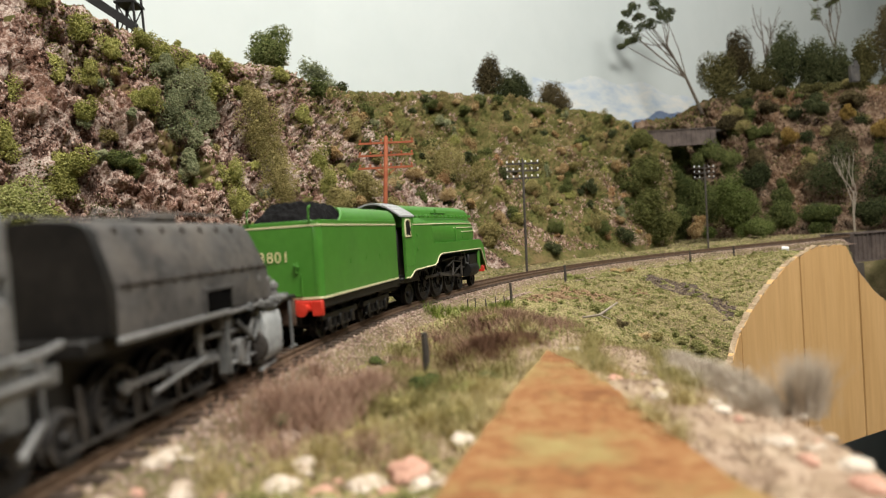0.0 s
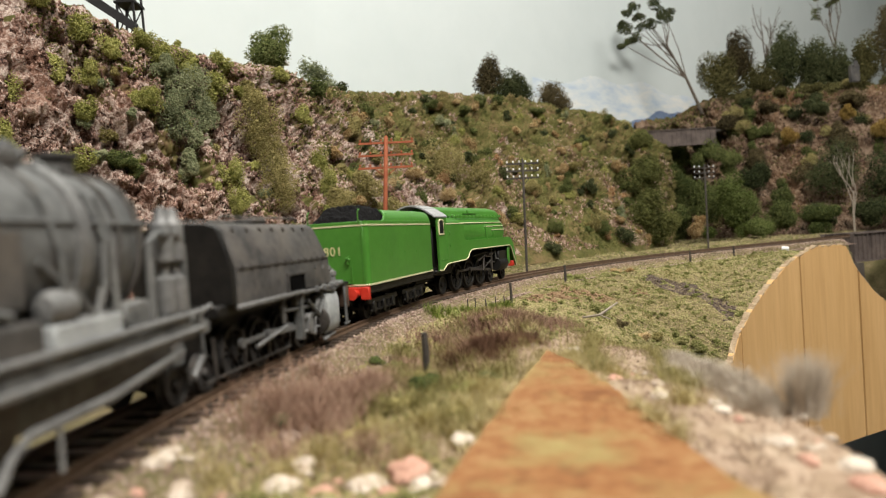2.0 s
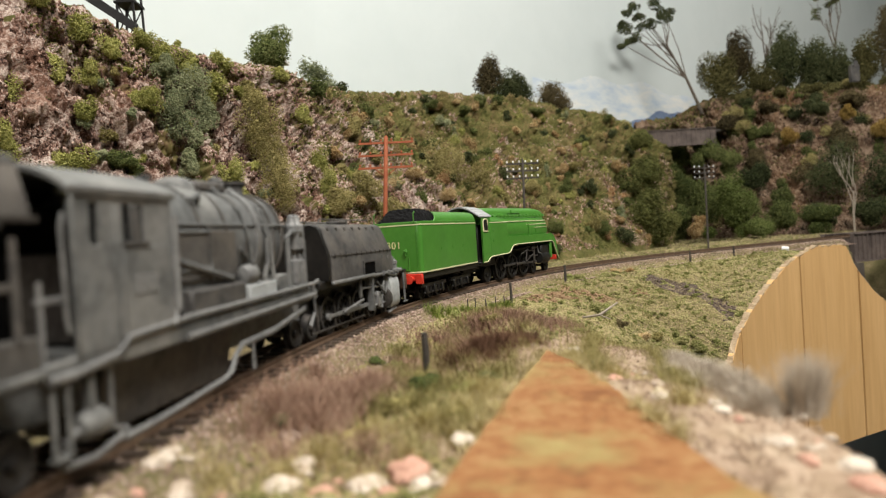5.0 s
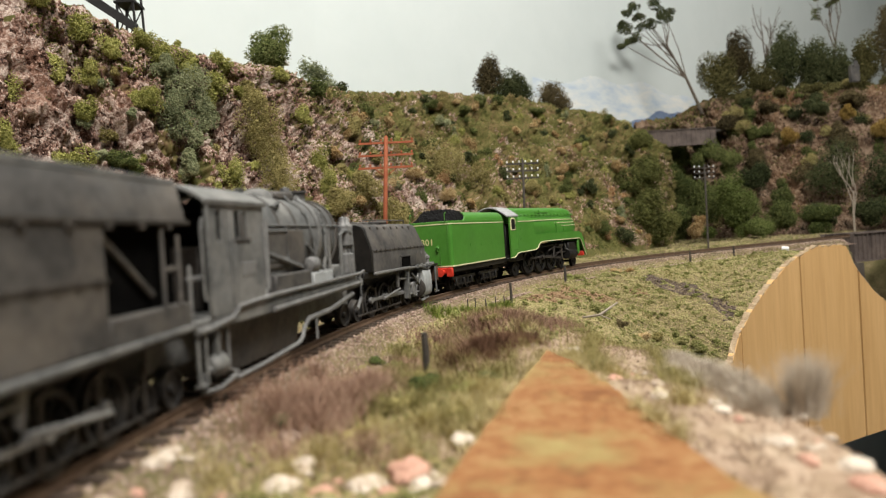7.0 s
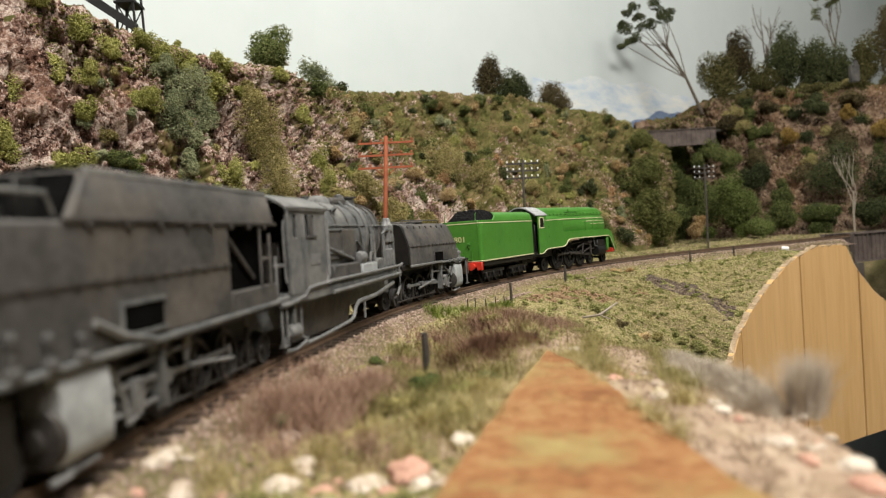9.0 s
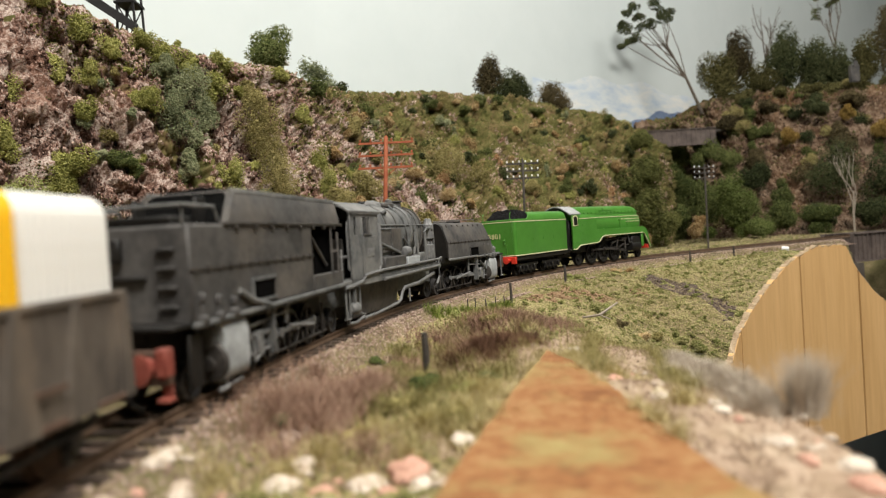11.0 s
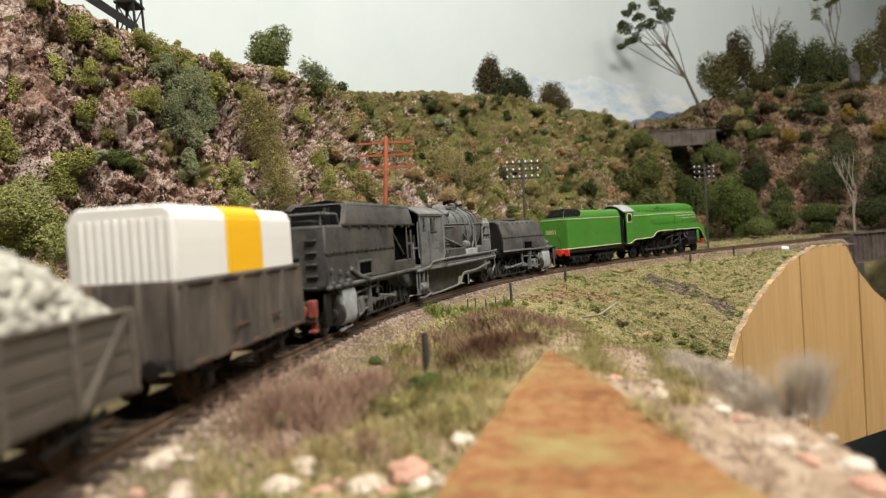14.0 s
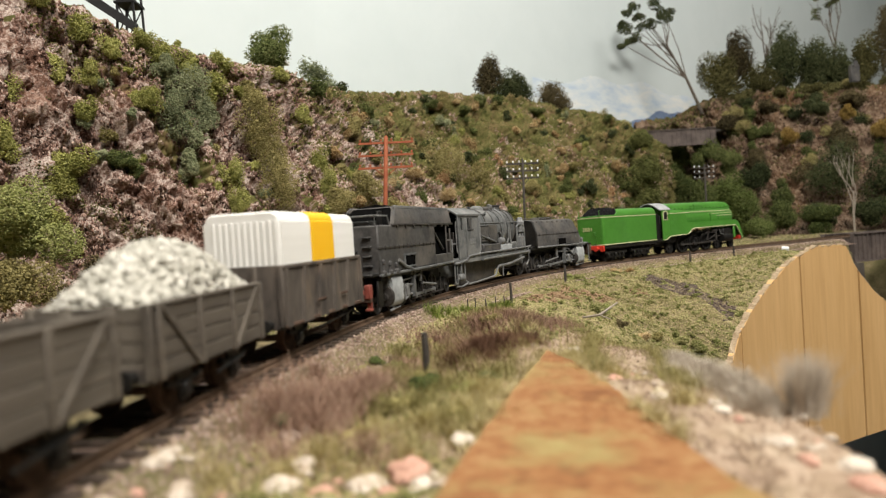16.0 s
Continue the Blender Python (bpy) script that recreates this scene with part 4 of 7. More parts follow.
for sd in (1, -1):
    part("door_post", Geo().box(-264.4, -263.4, sd * 16.2 - 0.3, sd * 16.2 + 0.3, 19, 41.5, 0.1), GREY, gar)
    part("side_sheet", Geo().box(-262, -244.6, sd * 16.1 - 0.15, sd * 16.1 + 0.15, 19.4, 34.4, 0.1), GREY, gar, "riveted cab side sheet")
    part("rear_post", Geo().box(-276.4, -275.4, sd * 16.1 - 0.4, sd * 16.1 + 0.4, 18, 44, 0.2), GREY, gar)
    part("window_rail", Geo().box(-262, -253, sd * 16.3 - 0.4, sd * 16.3 + 0.4, 34.6, 35.4, 0.1).box(-259.0, -256.0, sd * 16.2 - 0.2, sd * 16.2 + 0.2, 35, 41.5, 0.1), DARKGREY, gar)
    part("rain_strip", Geo().box(-277, -243, sd * 16.4 - 0.4, sd * 16.4 + 0.4, 43.6, 44.4, 0.15), STEELGREY, gar)
# near-black block paints the shade inside the cab
part("cab_interior", Geo().box(-266, -245, -13.8, 13.8, 18.6, 42, 0.5), SHADEBLACK, gar)
arc2 = [(y, 43.6 + 6.0 * max(0, math.cos(math.pi * y / 33.6)) ** 0.7) for y in np.linspace(16.6, -16.6, 23)]
part("cab_roof", Geo().along_x(arc2 + [(y, z - 0.9) for y, z in arc2[::-1]], -277.4, -242), GREY, gar)
g = Geo()
for k in range(4):
    g.box(-259.0 + k * 2.1, -257.6 + k * 2.1, -16.5, -16.2, 26.2, 29.6, 0.05)
part("number_plate", g, STEELGREY, gar, "worn pale number bars")
for sd in (1, -1):
    g = Geo()
    g.tube([(-277.6, sd * 15.6, 22), (-278.2, sd * 15.6, 24), (-278.2, sd * 15.6, 38), (-277.6, sd * 15.6, 40)], 0.4)
    g.tube([(-283, sd * 14.6, 18), (-283, sd * 14.6, 30)], 0.5)
    g.box(-284, -276, sd * 14.4 - 0.5, sd * 14.4 + 0.5, 26.6, 27.6, 0.2)
    g.box(-288, -276, sd * 13.6 - 1.5, sd * 13.6 + 1.5, 16.4, 17.6, 0.3)
    part("cab_step_rail", g, STEELGREY, gar)
part("firebox_door", Geo().box(-267.6, -266, -8, 8, 19, 34, 0.6), DARKROD, gar)
# boiler clothing, feed pipes and boxes along the footplate
for sd in (1, -1):
    g = Geo()
    g.tube([(-205, sd * 6, 49.0), (-201, sd * 12.4, 42.0), (-200, sd * 14.6, 35), (-199, sd * 14.6, 29), (-194, sd * 13.6, 25)], 0.6, 8)
    g.tube([(-190, sd * 4, 49.6), (-187, sd * 11.5, 43), (-186, sd * 14.2, 35.4), (-187, sd * 14.0, 28), (-189, sd * 13.4, 23)], 0.8, 8)
    g.tube([(-240, sd * 14.4, 31.4), (-226, sd * 14.6, 28.6), (-212, sd * 14.6, 26.0)], 0.7, 8)
    part("feed_pipe", g, GREY, gar, "dusty feed pipe")
    part("clack_valve", Geo().lathe([(0.1, -4), (2.0, -3.6), (2.6, -2), (2.6, 2), (2.0, 3.6), (0.1, 4)], 12, "x", pose(-200, sd * 13.6, 26.2)), STEELGREY, gar)
    part("sand_box", Geo().box(-236, -206, sd * 14.0 - 1.6, sd * 14.0 + 1.6, 19.0, 25.0, 0.6), DARKGREY, gar)
    part("battery_box", Geo().box(-204, -184, sd * 14.2 - 1.5, sd * 14.2 + 1.5, 19.2, 23.8, 0.4), PALEGREY, gar, "pale dusty box")
    part("firebox_panel", Geo().box(-240, -208, sd * 13.9 - 0.25, sd * 13.9 + 0.25, 26.8, 37.2, 0.2), DARKGREY, gar)
for x, y, h in ((-196, -3.0, 53.0), (-192, -2.0, 52.4)):
    part("safety_valve", Geo().lathe([(1.3, 47), (1.1, h - 2.4), (1.9, h - 2.0), (1.9, h - 0.6), (0.9, h - 0.4), (0.1, h)], 10, "z", pose(x, y, 0)), STEELGREY, gar)
part("turret", Geo().box(-212, -196, -6.5, 6.5, 47.5, 50.6, 0.8), DARKGREY, gar)
part("smokebox_door", Geo().lathe([(0.1, -165.6), (5, -165.8), (10.5, -167.4), (11.4, -169), (0.1, -169)], 24, "x", pose(0, 0, 35.2)), DARKGREY, gar)
# front engine unit
fu = part("front_unit", Geo().box(-146, -26, -5.5, 5.5, 8, 17, 0.5).box(-58, -24, -15, 15, 17.2, 18.6, 0.3).box(-132, -58, -13, 13, 17, 20.4, 0.4), BLACK, gar)
MOVERS.append((fu, 0.0, -0.118, -0.045, gar))
g = Geo()
sec = [(15.5, 20.0), (15.5, 30.0), (12.0, 40.6), (11.0, 42.0), (8.5, 43.0), (0, 43.6), (-8.5, 43.0), (-11.0, 42.0), (-12.0, 40.6), (-15.5, 30.0), (-15.5, 20.0)]
g.loft([[(x - sh * (z - 20) / 24, y * k, 20.2 + (z - 20.2) * h) for y, z in sec] for x, k, h, sh in ((-125, 0.985, 0.985, 0), (-124, 1, 1, 0), (-50, 1, 1, 5), (-45, 0.96, 0.95, 8))])
part("water_tank", g, DARKGREY, fu, "sooty grey water tank with sloping shoulders")
g = Geo().loft([[(x, y * 0.975, 20.6 + (z - 20.2) * 0.965) for y, z in sec] for x in (-127.4, -124.8)])
part("tank_back", g, BLACK, fu, "black rear plate of the tank")
for sd in (1, -1):
    g = Geo().box(-126, -78, sd * 15.8 - 0.7, sd * 15.8 + 0.7, 18.6, 20.0, 0.3).box(-78, -34, sd * 14.6 - 1.2, sd * 14.6 + 1.2, 18.2, 19.4, 0.3)
    part("tank_ledge", g, STEELGREY, fu, "dusty pale ledge")
    g = Geo()
    for x in range(-122, -50, 6):
        g.box(x, x + 1.1, sd * 15.6 - 0.35, sd * 15.6 + 0.35, 29.2, 30.6, 0.15)
    g.box(-124.4, -50, sd * 15.55 - 0.2, sd * 15.55 + 0.2, 29.6, 30.2, 0.05)
    for x in range(-120, -58, 9):
        g.box(x, x + 1.4, sd * 11.6 - 0.7, sd * 11.6 + 0.4, 40.0, 41.6, 0.2)
    part("seam_strip", g, DARKROD, fu, "riveted seam strip")
    part("tank_handrail", Geo().tube([(-122, sd * 9.4, 43.6), (-121, sd * 9.4, 45.0), (-66, sd * 9.4, 45.0), (-65, sd * 9.4, 43.6)], 0.35), DARKGREY, fu)
    # flush black box: the recess's shade is painted, not carved
    part("lamp_recess", Geo().box(-90, -75.5, min(sd * 15.9, sd * 14.4), max(sd * 15.9, sd * 14.4), 19.8, 25.4, 0.2), SHADEBLACK, fu)
    part("recess_frame", Geo().box(-91, -90, sd * 15.9 - 0.3, sd * 15.9 + 0.3, 19.6, 26.2, 0.1).box(-91, -74.6, sd * 15.9 - 0.3, sd * 15.9 + 0.3, 25.4, 26.2, 0.1), DARKGREY, fu)
for y in (-5, 5):
    part("filler_hatch", Geo().box(-98, -88, y - 3.4, y + 3.4, 43.0, 44.8, 0.5), DARKGREY, fu)
g = Geo()
for x, h in ((-64, 29), (-56, 28.4), (-48, 27.4), (-42, 25)):
    g.lathe([(2.3, 18), (2.3, 19.6), (1.3, 20.2), (1.1, h - 3), (1.6, h - 2.6), (1.6, h - 1.2), (0.7, h - 0.8), (0.1, h + 0.2)], 10, "z", pose(x, -14.2, 0))
g.box(-58, -28, -14, 14, 18.4, 19.6, 0.3)
g.tube([(-60, -14.8, 19), (-46, -15.2, 16.8), (-40, -15.2, 17.5)], 0.6)
g.tube([(-70, -14, 16), (-60, -14.4, 11), (-52, -14.4, 17)], 0.6)
part("footplate", g, GREY, fu)
for sd in (1, -1):
    cylinder_block(fu, -48, sd, -1)
    valve_gear(fu, -48, sd, -1)
g = Geo().box(-27, -24.5, -15, 15, 10, 17, 0.4)
for sd in (1, -1):
    g.lathe([(0.1, -25), (1.6, -25), (1.2, -21), (2.6, -20.6), (2.6, -19.9), (0.1, -19.7)], 14, "x", pose(0, sd * 10, 13.2))
part("buffer_beam", g, RUST, fu)
for sd in (1, -1):
    g = Geo().tube([(-31, sd * 15, 17), (-31, sd * 15.4, 4), (-28, sd * 15.4, 4)], 0.6).box(-33, -29, sd * 15.2 - 0.4, sd * 15.2 + 0.4, 3.6, 4.4, 0.1)
    part("footstep", g, GREY, fu)
wheels(fu, [-66, -83, -100, -117], 8.0, SOOT, 11, name="driving_wheelset")
wheels(fu, [-34, -50], 5.2, SOOT, name="bogie_wheelset")
wheels(fu, [-133, -147], 5.2, SOOT, name="bogie_wheelset")
rods(fu, [-66, -83, -100, -117], 8.0, 3.0, -48)
# rear engine unit
ru = part("rear_unit", Geo().box(-408, -282, -5.5, 5.5, 8, 17, 0.5).box(-412, -378, -15, 15, 17.0, 18.2, 0.3).box(-392, -284, -13.5, 13.5, 15.5, 17.6, 0.4), BLACK, gar)
MOVERS.append((ru, 0.0, -0.385, -0.305, gar))
part("rear_tank", Geo().box(-404, -320, -15.5, 15.5, 17.6, 38.4, 0.6).box(-320, -286, -15.5, 15.5, 17.2, 22.4, 0.3), DARKGREY, ru, "dark sooty water tank")
up = [(15.4, 38.2), (15.2, 40.0), (13.6, 46.0), (12.4, 47.4), (-12.4, 47.4), (-13.6, 46.0), (-15.2, 40.0), (-15.4, 38.2)]
g = Geo().loft([[(x + (z - 38) * lean, y, z) for y, z in up] for x, lean in ((-384, 1.0), (-286, 0))])
part("bunker", g, DARKGREY, ru, "dark sooty sloped coal bunker")
# the opening's shade is painted on this block inside it
part("bunker_recess", Geo().box(-319, -288, -12.5, 12.5, 22, 38.2, 0.3), SHADEBLACK, ru)
for sd in (1, -1):
    y = sd * 15.5
    g = Geo().box(-404, -320, y - 0.35, y + 0.35, 28.4, 29.0, 0.05).box(-386, -285, y - 0.6, y + 0.6, 38.0, 38.9, 0.15)
    for x in range(-402, -322, 6):
        g.box(x, x + 1.2, y - 0.5, y + 0.5, 28.0, 29.4, 0.1)
    for x in range(-380, -290, 12):
        g.box(x, x + 2.0, y - 0.7, y + 0.7, 37.0, 38.2, 0.15)
    part("seam_strip", g, DARKROD, ru, "riveted seam strip")
    part("rear_flange", Geo().tube([(-384.6, sd * 15.5, 38.4), (-382.6, sd * 15.3, 40.0), (-376.6, sd * 13.8, 46.0), (-375.0, sd * 12.4, 47.6)], 0.5, 6), DARKGREY, ru, "worn flange")
    part("bunker_rim", Geo().box(-376, -286, sd * 12.9 - 0.5, sd * 12.9 + 0.5, 46.4, 47.9, 0.2), GREY, ru)
    part("bunker_stay", Geo().box(-389, -384, sd * 9.0 - 0.6, sd * 9.0 + 0.6, 38.4, 45.0, 0.3), BLACK, ru)
    part("deck_rail", Geo().tube([(-403.6, sd * 14, 38.4), (-403.6, sd * 14, 42.4), (-388, sd * 14, 42.4), (-386, sd * 14, 39)], 0.4), GREY, ru)
    part("fire_iron_post", Geo().tube([(-298, sd * 15.2, 22), (-298, sd * 15.2, 37.5)], 0.5).tube([(-291, sd * 15.4, 22), (-291, sd * 15.4, 36)], 0.6).tube([(-318, sd * 13.4, 36), (-300, sd * 13.4, 25)], 0.7).box(-297, -291, sd * 15.2 - 0.4, sd * 15.2 + 0.4, 29, 30, 0.1), DARKGREY, ru)
    part("tank_ledge", Geo().box(-404, -286, sd * 15.7 - 0.9, sd * 15.7 + 0.9, 16.6, 17.8, 0.3), GREY, ru, "dusty pale ledge")
    # the rear tank's recess is likewise a flush box painted as shade
    part("lamp_recess", Geo().box(-371, -356, min(sd * 15.9, sd * 14.5), max(sd * 15.9, sd * 14.5), 19.6, 24.2, 0.2), SHADEBLACK, ru)
    part("recess_frame", Geo().box(-372, -371, sd * 15.9 - 0.4, sd * 15.9 + 0.4, 19.0, 24.8, 0.1).box(-372, -355, sd * 15.9 - 0.4, sd * 15.9 + 0.4, 24.2, 25.0, 0.1).box(-372, -355, sd * 15.9 - 0.4, sd * 15.9 + 0.4, 18.8, 19.6, 0.1), GREY, ru)
# a black plate gives the bunker's back the shade of a recess
part("hopper_back", Geo().loft([[(x + (z - 38) * 0.95, y * 0.86, 38.2 + (z - 38.2) * 0.94) for y, z in up] for x in (-385.0, -383.4)]), SHADEBLACK, ru, "black plate painted as shade on the bunker's back")
part("cross_rail", Geo().tube([(-403.6, -14, 42.4), (-403.6, 14, 42.4)], 0.4), GREY, ru)
for z in (21, 25, 29, 33):
    part("rung", Geo().box(-405.4, -404.0, -12, -7, z, z + 0.7, 0.2), DARKGREY, ru)
part("lamp_bracket", Geo().box(-406.2, -404, 2, 6, 31, 36, 0.4).box(-405.4, -404, -4, 10, 27, 28, 0.2), BLACK, ru)
part("tool_rack", Geo().box(-402, -392, -10, 10, 38.4, 40.4, 0.5), BLACK, ru)
g = Geo()
rings = []
for x in np.linspace(-373, -288, 30):
    rings.append([(x, -12, 45.4)] + [(x, y, 47.2 + 1.6 * max(0, 1 - (y / 12) ** 2) + rg.uniform(-0.4, 0.4)) for y in np.linspace(-11.8, 11.8, 14)] + [(x, 12, 45.4)])
g.loft(rings)
part("coal_load", g, COAL, ru, "black coal", smooth=False)
for sd in (1, -1):
    cylinder_block(ru, -383, sd, -1)
    valve_gear(ru, -383, sd, 1)
    for x, h in ((-400, 25.0), (-392, 24.0), (-384, 23.0)):
        part("sand_valve", Geo().lathe([(1.7, 17.6), (1.7, 18.6), (0.9, 19.2), (0.8, h - 3.4), (1.2, h - 3), (1.2, h - 1.8), (0.1, h - 1)], 10, "z", pose(x, sd * 15.8, 0)), DARKGREY, ru)
    part("lifting_link", Geo().tube([(-380, sd * 16.0, 22.6), (-372, sd * 16.2, 19.6), (-360, sd * 16.2, 17.2)], 0.8), GREY, ru)
    part("end_plate", Geo().box(-404, -398, sd * 13.4 - 0.6, sd * 13.4 + 0.6, 4.5, 15.5, 0.3), BLACK, ru)
g = Geo().box(-414.5, -412, -14.5, 14.5, 8.0, 14.2, 0.4)
part("buffer_beam", g, RUST, ru)
for sd in (1, -1):
    part("buffer", Geo().lathe([(0.1, 0), (1.8, 0), (1.4, -3.4), (2.6, -3.8), (2.6, -4.5), (0.1, -4.7)], 14, "x", pose(-414, sd * 10, 11.5)), FADED_RED, ru, "worn red buffer")
    part("beam_end", Geo().box(-415.2, -411.6, min(sd * 14.6, sd * 11.6), max(sd * 14.6, sd * 11.6), 9.6, 14.6, 0.4), FADED_RED, ru, "faded red beam end")
    part("footstep", Geo().box(-415.0, -412.0, sd * 13.1 - 1.6, sd * 13.1 + 1.6, 4.2, 5.2, 0.2).box(-413.0, -412.2, sd * 13.1 - 1.3, sd * 13.1 + 1.3, 5, 10, 0.2), FADED_RED, ru)
part("brake_hose", Geo().tube([(-414, -6, 10), (-417, -6, 9), (-418, -7, 5), (-415, -8, 3)], 0.7), BLACK, ru)
wheels(ru, [-364, -347, -330, -313], 8.0, SOOT, 11, name="driving_wheelset")
wheels(ru, [-396, -380], 5.2, SOOT, name="bogie_wheelset")
wheels(ru, [-299, -285], 5.2, SOOT, name="bogie_wheelset")
rods(ru, [-313, -330, -347, -364], 8.0, 3.0, -380)


# --- wagons ---
def underframe(w, x0, x1, material):
    g = Geo()
    for sd in (1, -1):
        g.box(x0, x1, sd * 12.6 - 0.7, sd * 12.6 + 0.7, 10.4, 13.4, 0.3)
    g.box(x0, x0 + 1.5, -14.5, 14.5, 10.0, 13.4, 0.3).box(x1 - 1.5, x1, -14.5, 14.5, 10.0, 13.4, 0.3)
    g.box(x0 + 4, x1 - 4, -9, 9, 11.2, 13.2, 0.3)
    part("sole_bar", g, material, w)
    for ax in (x0 + 15.5, x1 - 15.5):
        for sd in (1, -1):
            g = Geo()
            yy = sd * 12.4
            g.along_y([(ax - 4.0, 11), (ax - 1.8, 3.0), (ax + 1.8, 3.0), (ax + 4.0, 11)], yy - 0.4, yy + 0.4)
            g.box(ax - 1.7, ax + 1.7, yy - 1.5, yy + 0.9, 4.2, 7.6, 0.4)
            g.tube([(ax - 8, yy, 8.6), (ax - 4, yy, 7.6), (ax, yy, 7.4), (ax + 4, yy, 7.6), (ax + 8, yy, 8.6)], 0.8)
            part("axle_guard", g, BLACK, w)
        for sd in (1, -1):
            g = Geo()
            g.box(ax + 6.0, ax + 7.2, sd * 9.2 - 1, sd * 9.2 + 1, 3.5, 8.5, 0.3)
            part("brake_block", g, BLACK, w)
    wheels(w, [x0 + 15.5, x1 - 15.5], 5.4, RUST)
    for x, d in ((x0, -1), (x1, 1)):
        for sd in (1, -1):
            part("buffer", Geo().lathe([(0.1, 0), (1.5, 0), (1.1, d * 3.2), (2.3, d * 3.6), (2.3, d * 4.2), (0.1, d * 4.4)], 12, "x", pose(x, sd * 9.6, 11.8)), BLACK, w)
        part("coupler", Geo().box(min(x, x + d * 6), max(x, x + d * 6), -1.4, 1.4, 7.6, 10.0, 0.4), BLACK, w)
    part("brake_lever", Geo().tube([(x0 + 30, -13.8, 6.5), (x1 - 12, -13.8, 8.0)], 0.4), BLACK, w)


w1 = thing("steel_open_wagon", "weathered grey-brown steel open wagon carrying a white box", "wagon")
x0, x1, zt = -513, -434, 31.9
g = Geo()
for sd in (1, -1):
    g.box(x0, x1, sd * 15.0 - 0.4, sd * 15.0 + 0.4, 11.2, zt, 0.2)
    g.box(x0 - 0.3, x1 + 0.3, sd * 15.2 - 0.8, sd * 15.2 + 0.8, zt - 1.4, zt, 0.3)
g.box(x0, x0 + 0.8, -15, 15, 11.2, zt, 0.2).box(x1 - 0.8, x1, -15, 15, 11.2, zt, 0.2)
g.box(x0, x1, -15, 15, 13.0, 14.0, 0.2)
part("body", g, WAGON_STEEL, w1)
for sd in (1, -1):
    for x, w in zip(np.linspace(x0 + 1.6, x1 - 1.6, 6), (1.6, 4.2, 4.2, 4.2, 4.2, 1.6)):
        part("stanchion", Geo().along_y([(x - w, 11.0), (x + w, 11.0), (x + 0.9, zt - 1.2), (x - 0.9, zt - 1.2)], sd * 15.8 - 0.7, sd * 15.8 + 0.7), WAGON_STEEL, w1, "tapered pressed-steel stanchion")
    part("bottom_flange", Geo().box(x0, x1, sd * 15.4 - 0.9, sd * 15.4 + 0.9, 10.8, 12.0, 0.3), RUST, w1)
    for x in (x0 + 30, x0 + 54):
        part("door_latch", Geo().box(x - 4, x + 4, sd * 16.5 - 0.3, sd * 16.5 + 0.3, 17, 18, 0.2), RUST, w1)
for x in (x0 - 0.4, x1 + 0.4):
    for y in (-14.4, -5, 5, 14.4):
        part("end_post", Geo().box(x - 0.6, x + 0.6, y - 0.9, y + 0.9, 11.0, zt - 0.2, 0.3), WAGON_STEEL, w1)
underframe(w1, x0, x1, WAGON_STEEL)
MOVERS.append((w1, 0.0, -0.4965, -0.4495, None))
box_ = thing("freight_container", "white ribbed freight box with a yellow band in the wagon", "container")
X0, X1, Z0, Z1 = -510.6, -435.4, 14.0, 50.4
sec = [(13.9, Z0), (13.9, 47.2), (13.2, 49.0), (11.4, 50.2), (-11.4, 50.2), (-13.2, 49.0), (-13.9, 47.2), (-13.9, Z0)]
part("shell", Geo().loft([[(x, y * k, z - (1 - k) * (z - Z0) * 0.6) for y, z in sec] for x, k in ((X0, 0.975), (X0 + 1.0, 1), (X1 - 1.0, 1), (X1, 0.975))]), CHUTE_WHITE, box_)
band = [(y * 1.022, z + (0.32 if z > 45 else 0)) for y, z in sec]
part("yellow_band", Geo().along_x(band, -484.5, -462.0), YELLOW, box_, "bright yellow band")
rib = Geo().box(-0.55, 0.55, -0.6, 0.6, Z0, 47.0, 0.2)
for nm, mt in (("rib", CHUTE_WHITE), ("yellow_rib", YELLOW)):
    me = rib.mesh(nm, mt)
    for x in np.arange(X0 + 1.2, X1 - 0.8, 2.3):
        if (-484.5 < x < -462.0) != (nm == "yellow_rib"):
            continue
        for sd in (1, -1):
            part("rib", me, None, box_).location = (x * 0.001, sd * (0.01405 if nm == "rib" else 0.0143), 0)
    if nm == "rib":
        for y in np.arange(-12.6, 12.7, 2.3):
            for x, d in ((X0, -1), (X1, 1)):
                ob = part("rib", me, None, box_)
                ob.matrix_basis = pose((x - d * 0.1) * 0.001, y * 0.001, 0, 0, 0, 90)
MOVERS.append((box_, 0.0, -0.4965, -0.4495, None))


